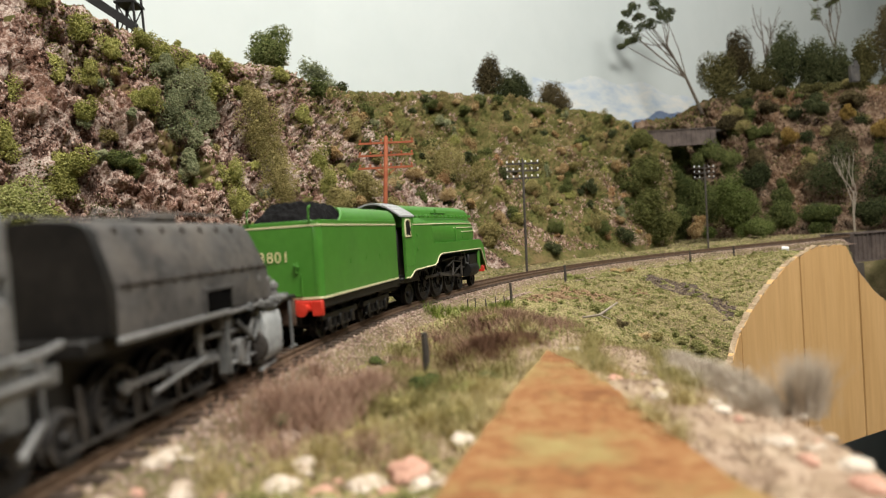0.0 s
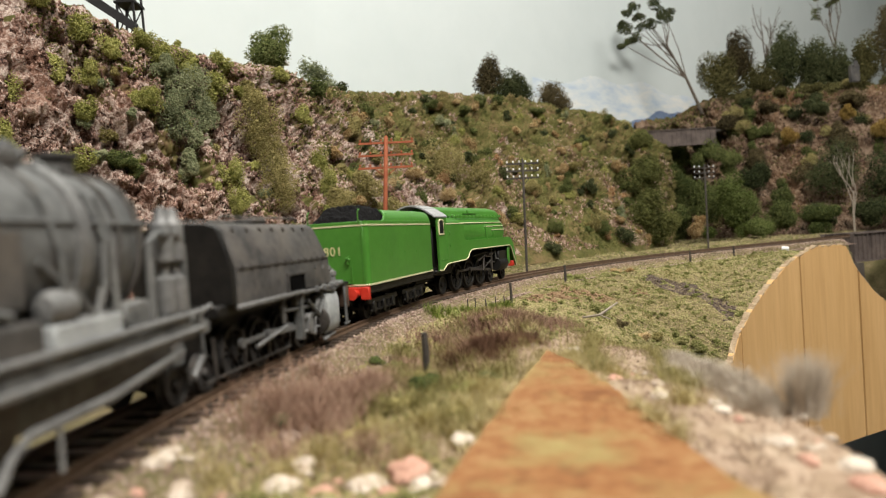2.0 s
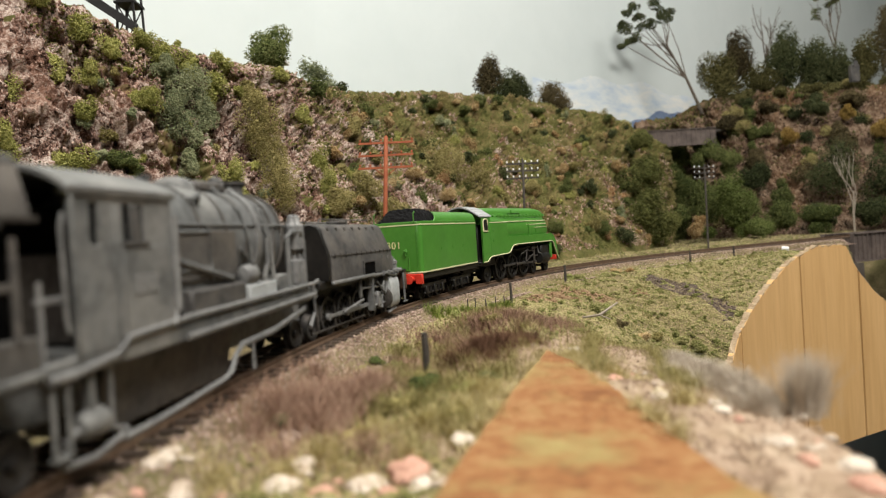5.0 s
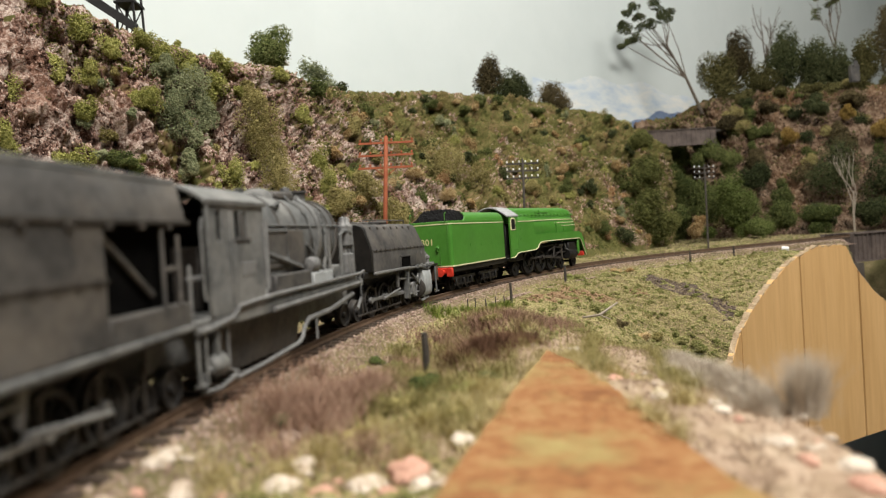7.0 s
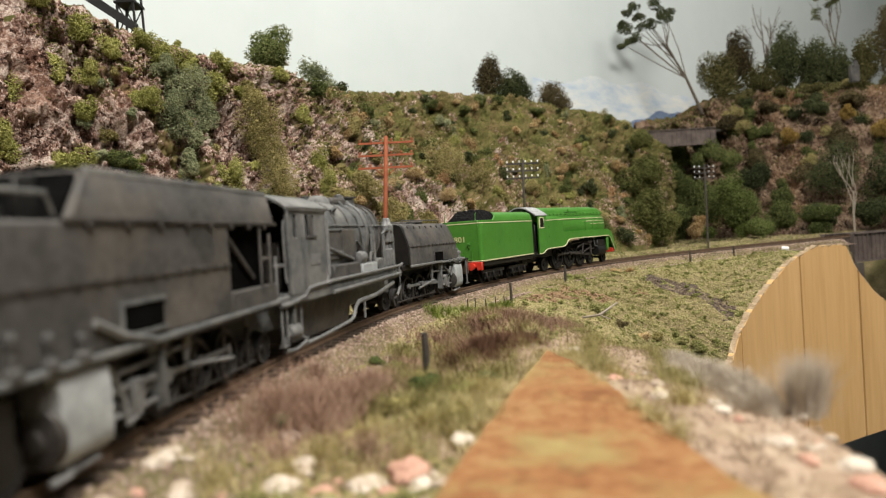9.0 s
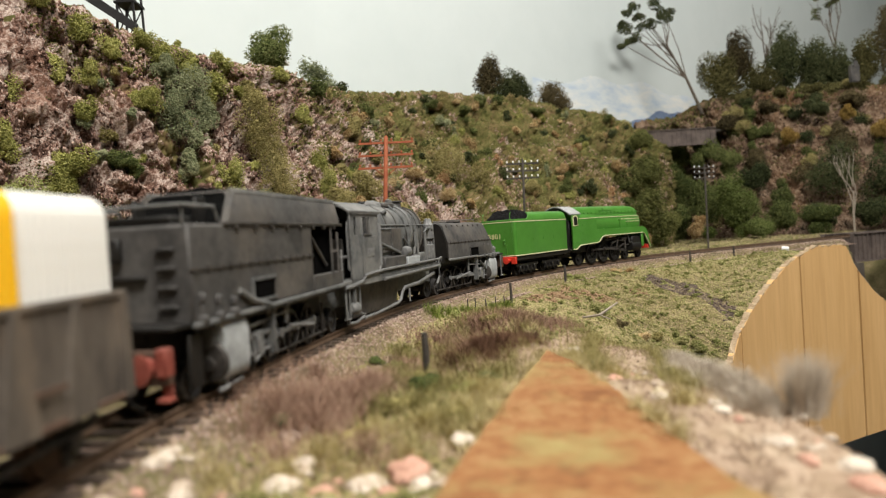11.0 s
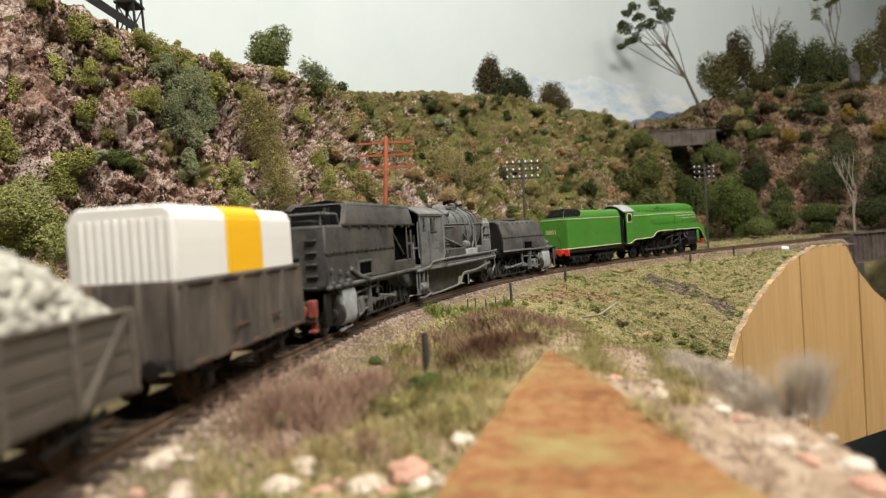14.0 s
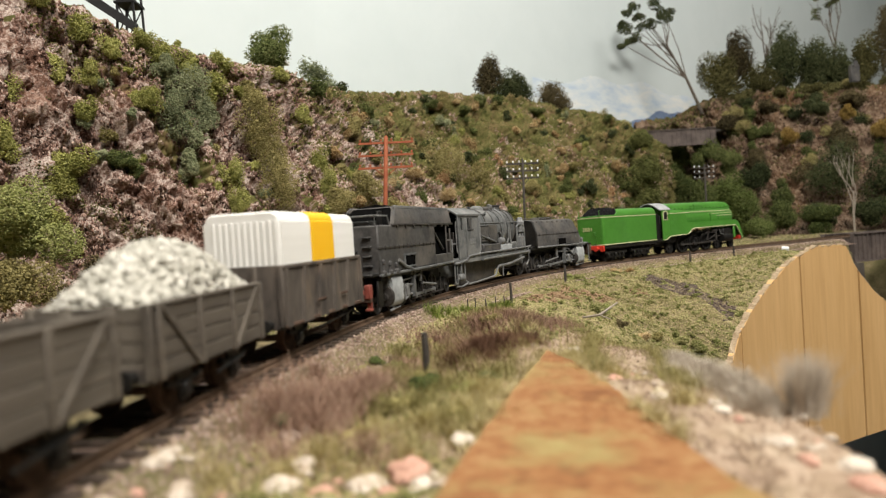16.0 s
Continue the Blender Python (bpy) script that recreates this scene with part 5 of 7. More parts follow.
def stones(n, spots, size, seed, squash=0.8):
    """Many small angular stones as arrays: spots gives their places."""
    rs = np.random.RandomState(seed)
    base = np.array([(1, 0, 0), (-1, 0, 0), (0, 1, 0), (0, -1, 0), (0, 0, 1), (0, 0, -1)], float)
    tri = np.array([(0, 2, 4), (2, 1, 4), (1, 3, 4), (3, 0, 4), (2, 0, 5), (1, 2, 5), (3, 1, 5), (0, 3, 5)])
    V = base[None] * (rs.uniform(0.6, 1.2, (n, 6, 1))) * rs.uniform(0.55, 1.25, (n, 1, 1)) * size
    V = V + rs.uniform(-0.25, 0.25, (n, 6, 3)) * size
    q = rs.normal(size=(n, 4))
    q /= np.linalg.norm(q, axis=1, keepdims=True)
    a, b, c, d = q.T
    R = np.stack([np.stack([1 - 2 * (c * c + d * d), 2 * (b * c - d * a), 2 * (b * d + c * a)], -1), np.stack([2 * (b * c + d * a), 1 - 2 * (b * b + d * d), 2 * (c * d - b * a)], -1), np.stack([2 * (b * d - c * a), 2 * (c * d + b * a), 1 - 2 * (b * b + c * c)], -1)], 1)
    V = np.einsum("nij,nkj->nki", R, V)
    V[:, :, 2] *= squash
    V += spots[:, None, :]
    F = tri[None] + (np.arange(n) * 6)[:, None, None]
    return V.reshape(-1, 3), F.reshape(-1, 3)


def plank_wagon(x0, x1, zt, load):
    w = thing("plank_open_wagon", "weathered grey-brown planked open wagon" + (" heaped with pale stone" if load else " with diagonal braces"), "wagon", "planked wagons in the train")
    n = 4
    h = (zt - 11.2) / n
    me = Geo().box(x0 + 1, x1 - 1, -0.6, 0.6, 0.15, h - 0.15, 0.2).mesh("plank", WAGON_WOOD)
    me2 = Geo().box(-0.6, 0.6, -14.2, 14.2, 0.15, h - 0.15, 0.2).mesh("plank", WAGON_WOOD)
    for k in range(n):
        for sd in (1, -1):
            part("plank", me, None, w).location = (0, sd * 0.0148, (11.2 + k * h) * 0.001)
        for x in (x0 + 0.9, x1 - 0.9):
            part("plank", me2, None, w).location = (x * 0.001, 0, (11.2 + k * h) * 0.001)
    part("floor_boards", Geo().box(x0, x1, -14.6, 14.6, 13.0, 14.0, 0.2), WAGON_WOOD, w)
    for sd in (1, -1):
        y0, y1 = sd * 15.6 - 0.5, sd * 15.6 + 0.5
        for x in (x0 + 1.4, x0 + 20, x1 - 20, x1 - 1.4):
            part("stanchion", Geo().box(x - 1.0, x + 1.0, y0, y1, 10.8, zt, 0.3), WAGON_WOOD, w)
        for xa, xb in ((x0 + 3, x0 + 19), (x1 - 3, x1 - 19)):
            part("brace", Geo().along_y([(xa - 1, zt - 0.4), (xa + 1.2, zt - 0.4), (xb + 1, 11.4), (xb - 1.2, 11.4)], y0, y1 - 0.1), WAGON_WOOD, w)
        part("top_rail", Geo().box(x0, x1, sd * 15.0 - 0.9, sd * 15.0 + 0.9, zt - 0.3, zt + 0.5, 0.2), WAGON_WOOD, w)
    for x in (x0 - 0.2, x1 + 0.2):
        for y in (-13.8, 13.8, -5, 5):
            part("end_post", Geo().box(x - 0.7, x + 0.7, y - 1.1, y + 1.1, 10.8, zt + 0.4, 0.3), WAGON_WOOD, w)
    underframe(w, x0, x1, WAGON_STEEL)
    MOVERS.append((w, 0.0, (x0 + 15.5) * 0.001, (x1 - 15.5) * 0.001, None))
    if load:
        ld = thing("stone_load", "heap of pale crushed stone in the planked wagon", "stone load")

        def mound(x, y):
            u, v = (x - (x0 + x1) / 2) / ((x1 - x0) / 2), y / 14.4
            return zt - 2.0 + 15.5 * np.clip(1 - abs(u) ** 2.2, 0, 1) * np.clip(1 - abs(v) ** 2.4, 0, 1) + 0.8 * np.sin(x * 0.9) * np.cos(y * 0.7)
        xs, ys = np.linspace(x0 + 1.5, x1 - 1.5, 60), np.linspace(-14.2, 14.2, 40)
        MX, MY = np.meshgrid(xs, ys)
        P = np.stack([MX, MY, mound(MX, MY)], -1) * 0.001
        part("heap", raw_mesh("heap", *sheet(P), STONE_LOAD, False), None, ld)
        rs = np.random.RandomState(11)
        px, py = rs.uniform(x0 + 2, x1 - 2, 2600), rs.uniform(-13.8, 13.8, 2600)
        st = part("loose_stones", raw_mesh("loose_stones", *stones(2600, np.stack([px, py, mound(px, py)], -1) * 0.001, 0.0017, 5), STONE_LOAD), None, ld)
        st["kind"] = "stuff"
        MOVERS.append((ld, 0.0, (x0 + 15.5) * 0.001, (x1 - 15.5) * 0.001, None))
    return w


plank_wagon(-591, -533, 27.4, True)
plank_wagon(-664, -606, 27.4, False)


# --- the articulated locomotive's upper works stand tall over its wheels ---
def heighten(ob, low, high, done):
    """Raise what lies above the axles: by low at the footplate, by high at the roof (millimetres)."""
    for ch in ob.children:
        if "wheel" not in ch.name and "rod" not in ch.name:
            heighten(ch, low, high, done)
    if ob.type != "MESH" or ob.data.name in done:
        return
    done.add(ob.data.name)
    for v in ob.data.vertices:
        v.co.z += 0.001 * float(np.interp(v.co.z * 1000, [9, 17, 44, 50], [0, low, high, high]))


done = set()
heighten(fu, 2.6, 3.0, done)
heighten(ru, 3.0, 8.0, done)
heighten(gar, 3.0, 7.3, done)


# ---- plants and small things of the layout ----
def leafy(name, stops, scale=120, island=0.45):
    return paint(name, stops, scale, 0.9, 0.3, island=island, bump_scale=900, spec=0.15)


MOSS = leafy("yellow_green_foam", [(0.17, 0.175, 0.045), (0.30, 0.30, 0.08), (0.43, 0.42, 0.15)])
BLUEGREEN = leafy("blue_green_foam", [(0.15, 0.175, 0.095), (0.25, 0.275, 0.15), (0.36, 0.375, 0.22)])
OLIVE = leafy("olive_foam", [(0.15, 0.128, 0.045), (0.27, 0.23, 0.085), (0.39, 0.335, 0.15)])
DARKLEAF = leafy("dark_green_foliage", [(0.020, 0.028, 0.011), (0.05, 0.063, 0.025), (0.105, 0.115, 0.05)])
MIDLEAF = leafy("mid_green_foliage", [(0.045, 0.062, 0.018), (0.095, 0.115, 0.034), (0.16, 0.175, 0.06)])
TANLEAF = leafy("dry_tan_foliage", [(0.22, 0.13, 0.05), (0.38, 0.26, 0.12), (0.52, 0.40, 0.22)])
BROWNLEAF = leafy("brownish_foliage", [(0.03, 0.025, 0.012), (0.085, 0.065, 0.03), (0.15, 0.12, 0.06)])
EMBGREEN = leafy("embankment_green", [(0.14, 0.15, 0.045), (0.255, 0.25, 0.095), (0.38, 0.35, 0.165)], 60)
SLOPE = paint("slope_scatter", [(0.06, 0.075, 0.018), (0.13, 0.135, 0.036), (0.19, 0.165, 0.06), (0.25, 0.17, 0.09)], 16, 0.95, 0.2, fine=90, island=0.30, spec=0.15)
CARPET = paint("embankment_scatter", [(0.115, 0.118, 0.038), (0.235, 0.225, 0.085), (0.34, 0.305, 0.145), (0.42, 0.325, 0.20)], 22, 0.95, 0.2, fine=120, island=0.32, spec=0.15)
RUSSET = paint("russet_scatter", [(0.07, 0.04, 0.022), (0.18, 0.105, 0.055), (0.32, 0.22, 0.135)], 100, 0.95, 0.2, island=0.4, spec=0.15)
PURPLE = paint("purple_brown_scatter", [(0.07, 0.05, 0.045), (0.13, 0.10, 0.085), (0.2, 0.16, 0.13)], 100, 0.95, 0.2, island=0.3, spec=0.15)
SANDS = paint("sandy_grit", [(0.22, 0.150, 0.105), (0.305, 0.215, 0.150), (0.39, 0.295, 0.215)], 45, 0.95, 0.3, island=0.25, spec=0.15)
STRAW = paint("dry_grass", [(0.30, 0.24, 0.09), (0.45, 0.37, 0.17), (0.58, 0.50, 0.28)], 90, 0.9, 0, island=0.4, spec=0.15)
MAUVE = paint("mauve_brown_grass", [(0.18, 0.105, 0.075), (0.32, 0.195, 0.14), (0.44, 0.30, 0.22)], 90, 0.9, 0, island=0.4, spec=0.15)
HAY = paint("green_grass_blades", [(0.12, 0.11, 0.03), (0.24, 0.215, 0.08), (0.36, 0.31, 0.14)], 90, 0.9, 0, island=0.4, spec=0.15)
UMBER = paint("umber_grass", [(0.05, 0.025, 0.015), (0.10, 0.05, 0.03), (0.17, 0.095, 0.06)], 90, 0.9, 0, island=0.4, spec=0.15)
BARK = paint("grey_brown_bark", [(0.06, 0.05, 0.04), (0.16, 0.13, 0.10)], 200, 0.9, 0.4)
PALEBARK = paint("pale_bare_twigs", [(0.24, 0.20, 0.16), (0.38, 0.33, 0.27)], 200, 0.9, 0.3)
REDPOLE = paint("red_brown_pole", [(0.25, 0.065, 0.03), (0.36, 0.11, 0.05)], 150, 0.7, 0.1)
DARKPOLE = paint("dark_timber_pole", [(0.035, 0.03, 0.027), (0.08, 0.07, 0.06)], 200, 0.8, 0.2)
PORCELAIN = paint("white_porcelain", [(0.75, 0.75, 0.75), (0.85, 0.85, 0.85)], 100, 0.3, 0)
GIRDER = paint("brown_grey_girder", [(0.07, 0.055, 0.05), (0.13, 0.105, 0.095)], 60, 0.75, 0.15, dirt=(0.2, 0.16, 0.14), dirt_scale=40)
ORANGE = paint("orange_brown_board", [(0.16, 0.062, 0.022), (0.25, 0.112, 0.042), (0.31, 0.175, 0.075)], 55, 0.9, 0.5, fine=300, dirt=(0.29, 0.245, 0.095), dirt_scale=42, dirt_amount=0.8, bump_scale=500)
CHALK = paint("pale_rubble", [(0.32, 0.24, 0.18), (0.46, 0.375, 0.295), (0.60, 0.53, 0.45)], 150, 0.9, 0.4, island=0.4)
PINKSTONE = paint("pink_rubble", [(0.42, 0.22, 0.16), (0.58, 0.36, 0.28)], 150, 0.9, 0.4)


def lobes(rs, n, rx, ry, rz, k):
    """Places of n crumbs on k overlapping lobes that fill an ellipsoid with an uneven outline."""
    c = rs.normal(size=(k, 3))
    c = c / np.linalg.norm(c, axis=1, keepdims=True) * rs.uniform(0.25, 0.72, (k, 1))
    rad = rs.uniform(0.30, 0.52, k)
    w = rs.randint(0, k, n)
    d = rs.normal(size=(n, 3))
    d = d / np.linalg.norm(d, axis=1, keepdims=True)
    p = c[w] + d * (rad[w] * (rs.uniform(0.45, 1.0, n) ** 0.5 + np.abs(rs.normal(0, 0.10, n))))[:, None]
    return p * np.array([rx, ry, rz])


def crumbs(name, spots, size, material, seed, squash=1.0):
    return raw_mesh(name, *stones(len(spots), np.asarray(spots), size, seed, squash), material)


SEED = [100]


def foliage(name, rs, n, rx, ry, rz, k, crumb, material, grow=1.0, at=(0, 0, 0)):
    """A dense lobed crown: fine crumbs outside, coarser ones within."""
    state = rs.randint(1, 10 ** 6)
    sp = lobes(np.random.RandomState(state), n, rx, ry, rz, k) * grow
    V, F = stones(n, sp + np.array(at), crumb, SEED[0])
    m = n // 3
    sp2 = lobes(np.random.RandomState(state), m, rx, ry, rz, k) * grow * 0.82
    V2, F2 = stones(m, sp2 + np.array(at), crumb * 1.75, SEED[0] + 5000)
    return raw_mesh(name, np.concatenate([V, V2]), np.concatenate([F, F2 + len(V)]), material)


def bush(x, y, z, r, rz, material, label, n=420, crumb=None, group="bushes on the cliff", k=7, sink=0.25):
    SEED[0] += 1
    rs = np.random.RandomState(SEED[0])
    ob = new("bush", foliage("bush", rs, int(n * 4.2), r, r, rz, k, (crumb or max(0.0013, r * 0.085)) * 0.44, material))
    ob.location = (x, y, z)
    ob.rotation_euler = (0, 0, rs.uniform(0, 6))
    return tagged(ob, label, "bush", group)


def bushes(rows, material, label, **kw):
    for x, y, z, r, q in rows:
        bush(x, y, z, r, r * q, material, label, **kw)


def limb(g, rs, p, d, length, r, depth, ends):
    pts, rad = [p], [r]
    for i in range(4):
        d = (d + Vector(rs.normal(size=3)) * 0.13 + Vector((0, 0, 0.04))).normalized()
        p = p + d * length / 4
        pts.append(p)
        rad.append(r * (1 - 0.14 * (i + 1)))
    g.tube(pts, rad, 5)
    if depth == 0:
        ends.append(p)
        return
    for _ in range(2 + (rs.rand() < 0.5)):
        nd = (d + Vector(rs.normal(size=3)) * 0.5).normalized()
        limb(g, rs, p, nd, length * rs.uniform(0.55, 0.8), rad[-1] * 0.75, depth - 1, ends)


def tree(x, y, z, h, crown_r, crown_h, material, label, lean=(0, 0), n=700, crumb=0.0022, clumps=0, bark=None, depth=2, trunk=0.45):
    """A trunk with limbs; its crown is either one lobed mass or, with clumps, tufts at the limbs' ends."""
    SEED[0] += 1
    rs = np.random.RandomState(SEED[0])
    ob = thing("tree", label, "tree", "trees of the layout")
    ob.location = (x, y, z)
    g, ends = Geo(1.0), []
    d = Vector((lean[0], lean[1], 1)).normalized()
    limb(g, rs, Vector((0, 0, -0.004)), d, h * trunk, h * 0.022, depth, ends)
    part("trunk", g, bark or BARK, ob)
    if n:
        if clumps:
            pick = [ends[i % len(ends)] for i in range(clumps)]
            sp = np.concatenate([lobes(rs, int(n * 5) // clumps, crown_r, crown_r, crown_r * 0.6, 7) + np.array(e) for e in pick])
        else:
            top = Vector((d.x, d.y, d.z)) * (h - crown_h * 0.5)
            part("crown", foliage("crown", rs, int(n * 4.2), crown_r, crown_r, crown_h * 0.5, 12, crumb * 0.46, material, 1.25, tuple(top)), None, ob)
            return ob
        part("crown", crumbs("crown", sp, crumb * 0.45, material, SEED[0]), None, ob)
    return ob


# --- bushes on the rock face ---
bushes([(-0.297, 0.495, 0.240, 0.013, 0.9), (-0.271, 0.508, 0.220, 0.015, 1.0), (-0.252, 0.515, 0.203, 0.013, 1.0), (-0.238, 0.548, 0.217, 0.013, 1.2), (-0.236, 0.526, 0.165, 0.012, 1.2),
        (-0.270, 0.512, 0.184, 0.011, 1.4), (-0.268, 0.503, 0.153, 0.009, 1.6), (-0.290, 0.503, 0.188, 0.010, 1.6), (-0.226, 0.556, 0.211, 0.017, 1.2), (-0.194, 0.600, 0.213, 0.012, 1.2),
        (-0.195, 0.590, 0.187, 0.013, 1.5), (-0.269, 0.490, 0.114, 0.019, 1.0), (-0.272, 0.480, 0.094, 0.014, 1.2), (-0.232, 0.530, 0.165, 0.012, 1.2), (-0.181, 0.572, 0.107, 0.014, 1.6)],
       MOSS, "yellow-green foam bush clinging to the rock face")
bushes([(-0.150, 0.646, 0.209, 0.013, 1.0), (-0.137, 0.682, 0.175, 0.011, 1.2), (-0.120, 0.672, 0.126, 0.015, 1.3), (-0.108, 0.657, 0.100, 0.014, 1.3), (-0.306, 0.466, 0.160, 0.012, 1.8),
        (-0.300, 0.452, 0.120, 0.012, 1.5), (-0.212, 0.572, 0.205, 0.014, 1.0), (-0.280, 0.465, 0.070, 0.015, 1.2), (-0.172, 0.560, 0.080, 0.012, 1.5), (-0.232, 0.560, 0.190, 0.010, 1.5)],
       MOSS, "small yellow-green moss bush on the rocks")
bushes([(-0.213, 0.566, 0.180, 0.024, 1.1), (-0.217, 0.552, 0.152, 0.020, 1.3), (-0.208, 0.570, 0.140, 0.020, 1.3), (-0.212, 0.556, 0.112, 0.014, 1.3), (-0.225, 0.550, 0.195, 0.012, 1.2), (-0.205, 0.580, 0.165, 0.016, 1.4)],
       BLUEGREEN, "blue-green creeping bush spread over the rock", n=700, crumb=0.0014)
bushes([(-0.164, 0.608, 0.155, 0.022, 1.5), (-0.156, 0.615, 0.128, 0.026, 1.5), (-0.146, 0.604, 0.098, 0.024, 1.4), (-0.168, 0.612, 0.178, 0.015, 1.3)],
       OLIVE, "large olive-yellow bush before the cliff", n=800, crumb=0.0014)
bushes([(-0.249, 0.508, 0.117, 0.014, 0.8), (-0.240, 0.512, 0.109, 0.012, 0.8)], MIDLEAF, "dark green bush in a hollow of the rock")
# --- bushes on the grassy slope ---
bushes([(-0.077, 0.680, 0.095, 0.022, 1.1), (-0.102, 0.645, 0.085, 0.018, 1.2), (-0.099, 0.745, 0.173, 0.014, 1.0), (0.004, 0.840, 0.135, 0.034, 1.2), (0.040, 0.845, 0.115, 0.032, 1.1), (-0.050, 0.695, 0.068, 0.022, 1.1), (-0.015, 0.740, 0.056, 0.024, 1.1),
        (0.060, 0.780, 0.040, 0.018, 1.0), (0.128, 0.895, 0.105, 0.016, 1.0)], OLIVE, "feathery olive bush on the slope", n=700, crumb=0.0017, group="bushes on the slope")
bushes([(-0.058, 0.822, 0.190, 0.011, 0.9), (-0.031, 0.782, 0.120, 0.016, 0.9), (0.008, 0.790, 0.093, 0.013, 0.9), (0.070, 0.790, 0.060, 0.012, 0.9), (0.284, 1.035, 0.140, 0.014, 1.1), (-0.051, 0.790, 0.150, 0.010, 0.9)], TANLEAF, "dry tan bush on the slope", group="bushes on the slope", n=300)
bushes([(-0.007, 0.935, 0.235, 0.017, 0.7), (0.071, 1.005, 0.250, 0.015, 0.7), (-0.128, 0.705, 0.210, 0.016, 0.8), (-0.081, 0.776, 0.198, 0.014, 0.8), (0.042, 0.955, 0.226, 0.014, 0.7), (0.167, 1.065, 0.241, 0.013, 0.7), (0.098, 1.025, 0.252, 0.014, 0.7),
        (0.182, 0.935, 0.107, 0.016, 1.0), (0.224, 0.920, 0.047, 0.015, 1.1), (0.149, 0.858, 0.050, 0.014, 1.0), (0.069, 0.925, 0.161, 0.013, 0.8)], MIDLEAF, "low green bush on the grassy slope", group="bushes on the slope")
bushes([(0.226, 0.968, 0.108, 0.014, 1.0), (0.262, 0.945, 0.030, 0.018, 0.9), (0.305, 1.140, 0.207, 0.013, 0.8), (0.169, 1.035, 0.198, 0.012, 0.8), (0.239, 1.066, 0.190, 0.012, 0.8), (0.140, 0.830, 0.020, 0.014, 0.8)], DARKLEAF, "small dark green bush on the slope", group="bushes on the slope")
# --- many more, sown over slope, rock and far cliff ---
def sow(P, n, lo, hi, kinds, r0, r1, group, seed, lift=0.2, joined=False):
    """Bushes sown over a grid surface, one by one or, where too many to count, joined by kind."""
    rs = np.random.RandomState(seed)
    r, c = P.shape[:2]
    heaps = {}
    for _ in range(n):
        i, j = int(rs.uniform(lo[0], hi[0]) * (r - 1)), int(rs.uniform(lo[1], hi[1]) * (c - 1))
        p = P[i, j]
        mt, lb = kinds[rs.randint(len(kinds))]
        q = rs.uniform(r0, r1)
        h = q * rs.uniform(0.7, 1.2)
        if joined:
            spots = lobes(rs, int(500 + 38000 * q), q, q, h, 6) + np.array((p[0], p[1] - q * 0.3, p[2] + q * lift))
            heaps.setdefault(lb, (mt, []))[1].append(spots)
        else:
            bush(p[0], p[1] - q * 0.3, p[2] + q * lift, q, h, mt, lb, n=int(120 + 9000 * q), group=group, k=6)
    for k, (lb, (mt, spots)) in enumerate(heaps.items()):
        tagged(new("scrub", crumbs("scrub", np.concatenate(spots), 0.00075 if r1 < 0.02 else 0.0011, mt, seed + k)), lb.replace(" bush", " bushes").replace(" shrub", " shrubs"), "scrub", kind="stuff")


sow(CLIFF, 85, (0.46, 0.08), (0.82, 0.72), [(OLIVE, "olive scrub bush on the slope"), (OLIVE, "olive scrub bush on the slope"), (MOSS, "yellow-green moss bush on the slope"), (BLUEGREEN, "blue-green scrub bush on the slope"), (TANLEAF, "dry tan scrub bush on the slope"), (MIDLEAF, "green scrub bush on the slope")], 0.006, 0.015, "bushes on the slope", 301)
sow(CLIFF, 34, (0.22, 0.05), (0.46, 0.74), [(MOSS, "yellow-green moss tuft on the rock"), (MOSS, "yellow-green moss tuft on the rock"), (OLIVE, "olive moss tuft on the rock"), (BLUEGREEN, "blue-green tuft on the rock")], 0.005, 0.010, "bushes on the cliff", 302)
sow(FAR_HILL, 60, (0.25, 0.05), (0.80, 0.75), [(BROWNLEAF, "brownish scrub bush on the far cliff face"), (DARKLEAF, "dark green shrub on the far cliff"), (OLIVE, "olive shrub on the far cliff"), (MIDLEAF, "green shrub on the far cliff")], 0.010, 0.024, "far cliff shrubs", 303, joined=True)
sow(CLIFF, 40, (0.46, 0.05), (0.85, 0.72), [(DARKLEAF, "small dark green bush on the slope"), (BROWNLEAF, "brown scrub bush on the slope"), (TANLEAF, "dry tan scrub bush on the slope"), (MIDLEAF, "green scrub bush on the slope")], 0.006, 0.013, "bushes on the slope", 311, joined=True)
RUSTLEAF = leafy("rusty_orange_foliage", [(0.24, 0.12, 0.05), (0.42, 0.25, 0.12), (0.58, 0.40, 0.24)])
sow(CLIFF, 60, (0.47, 0.04), (0.84, 0.66), [(RUSTLEAF, "rusty orange dry bush on the slope"), (TANLEAF, "dry tan scrub bush on the slope")], 0.005, 0.011, "bushes on the slope", 321, 0.35, joined=True)
sow(CLIFF, 75, (0.47, 0.04), (0.84, 0.70), [(DARKLEAF, "small dark green bush on the slope"), (MIDLEAF, "green scrub bush on the slope"), (OLIVE, "olive scrub bush on the slope"), (OLIVE, "olive scrub bush on the slope")], 0.006, 0.013, "bushes on the slope", 322, 0.35, joined=True)
# --- the valley and the far cliff ---
bushes([(0.325, 1.010, 0.060, 0.042, 1.2), (0.318, 1.030, 0.125, 0.038, 1.2), (0.325, 1.060, 0.180, 0.024, 1.2), (0.355, 1.040, 0.045, 0.030, 1.1)], leafy("cone_tree_foliage", [(0.045, 0.055, 0.014), (0.10, 0.11, 0.03), (0.17, 0.17, 0.06)]), "tall conical olive-green tree crown at the valley mouth", n=1100, crumb=0.0026, group="valley trees")
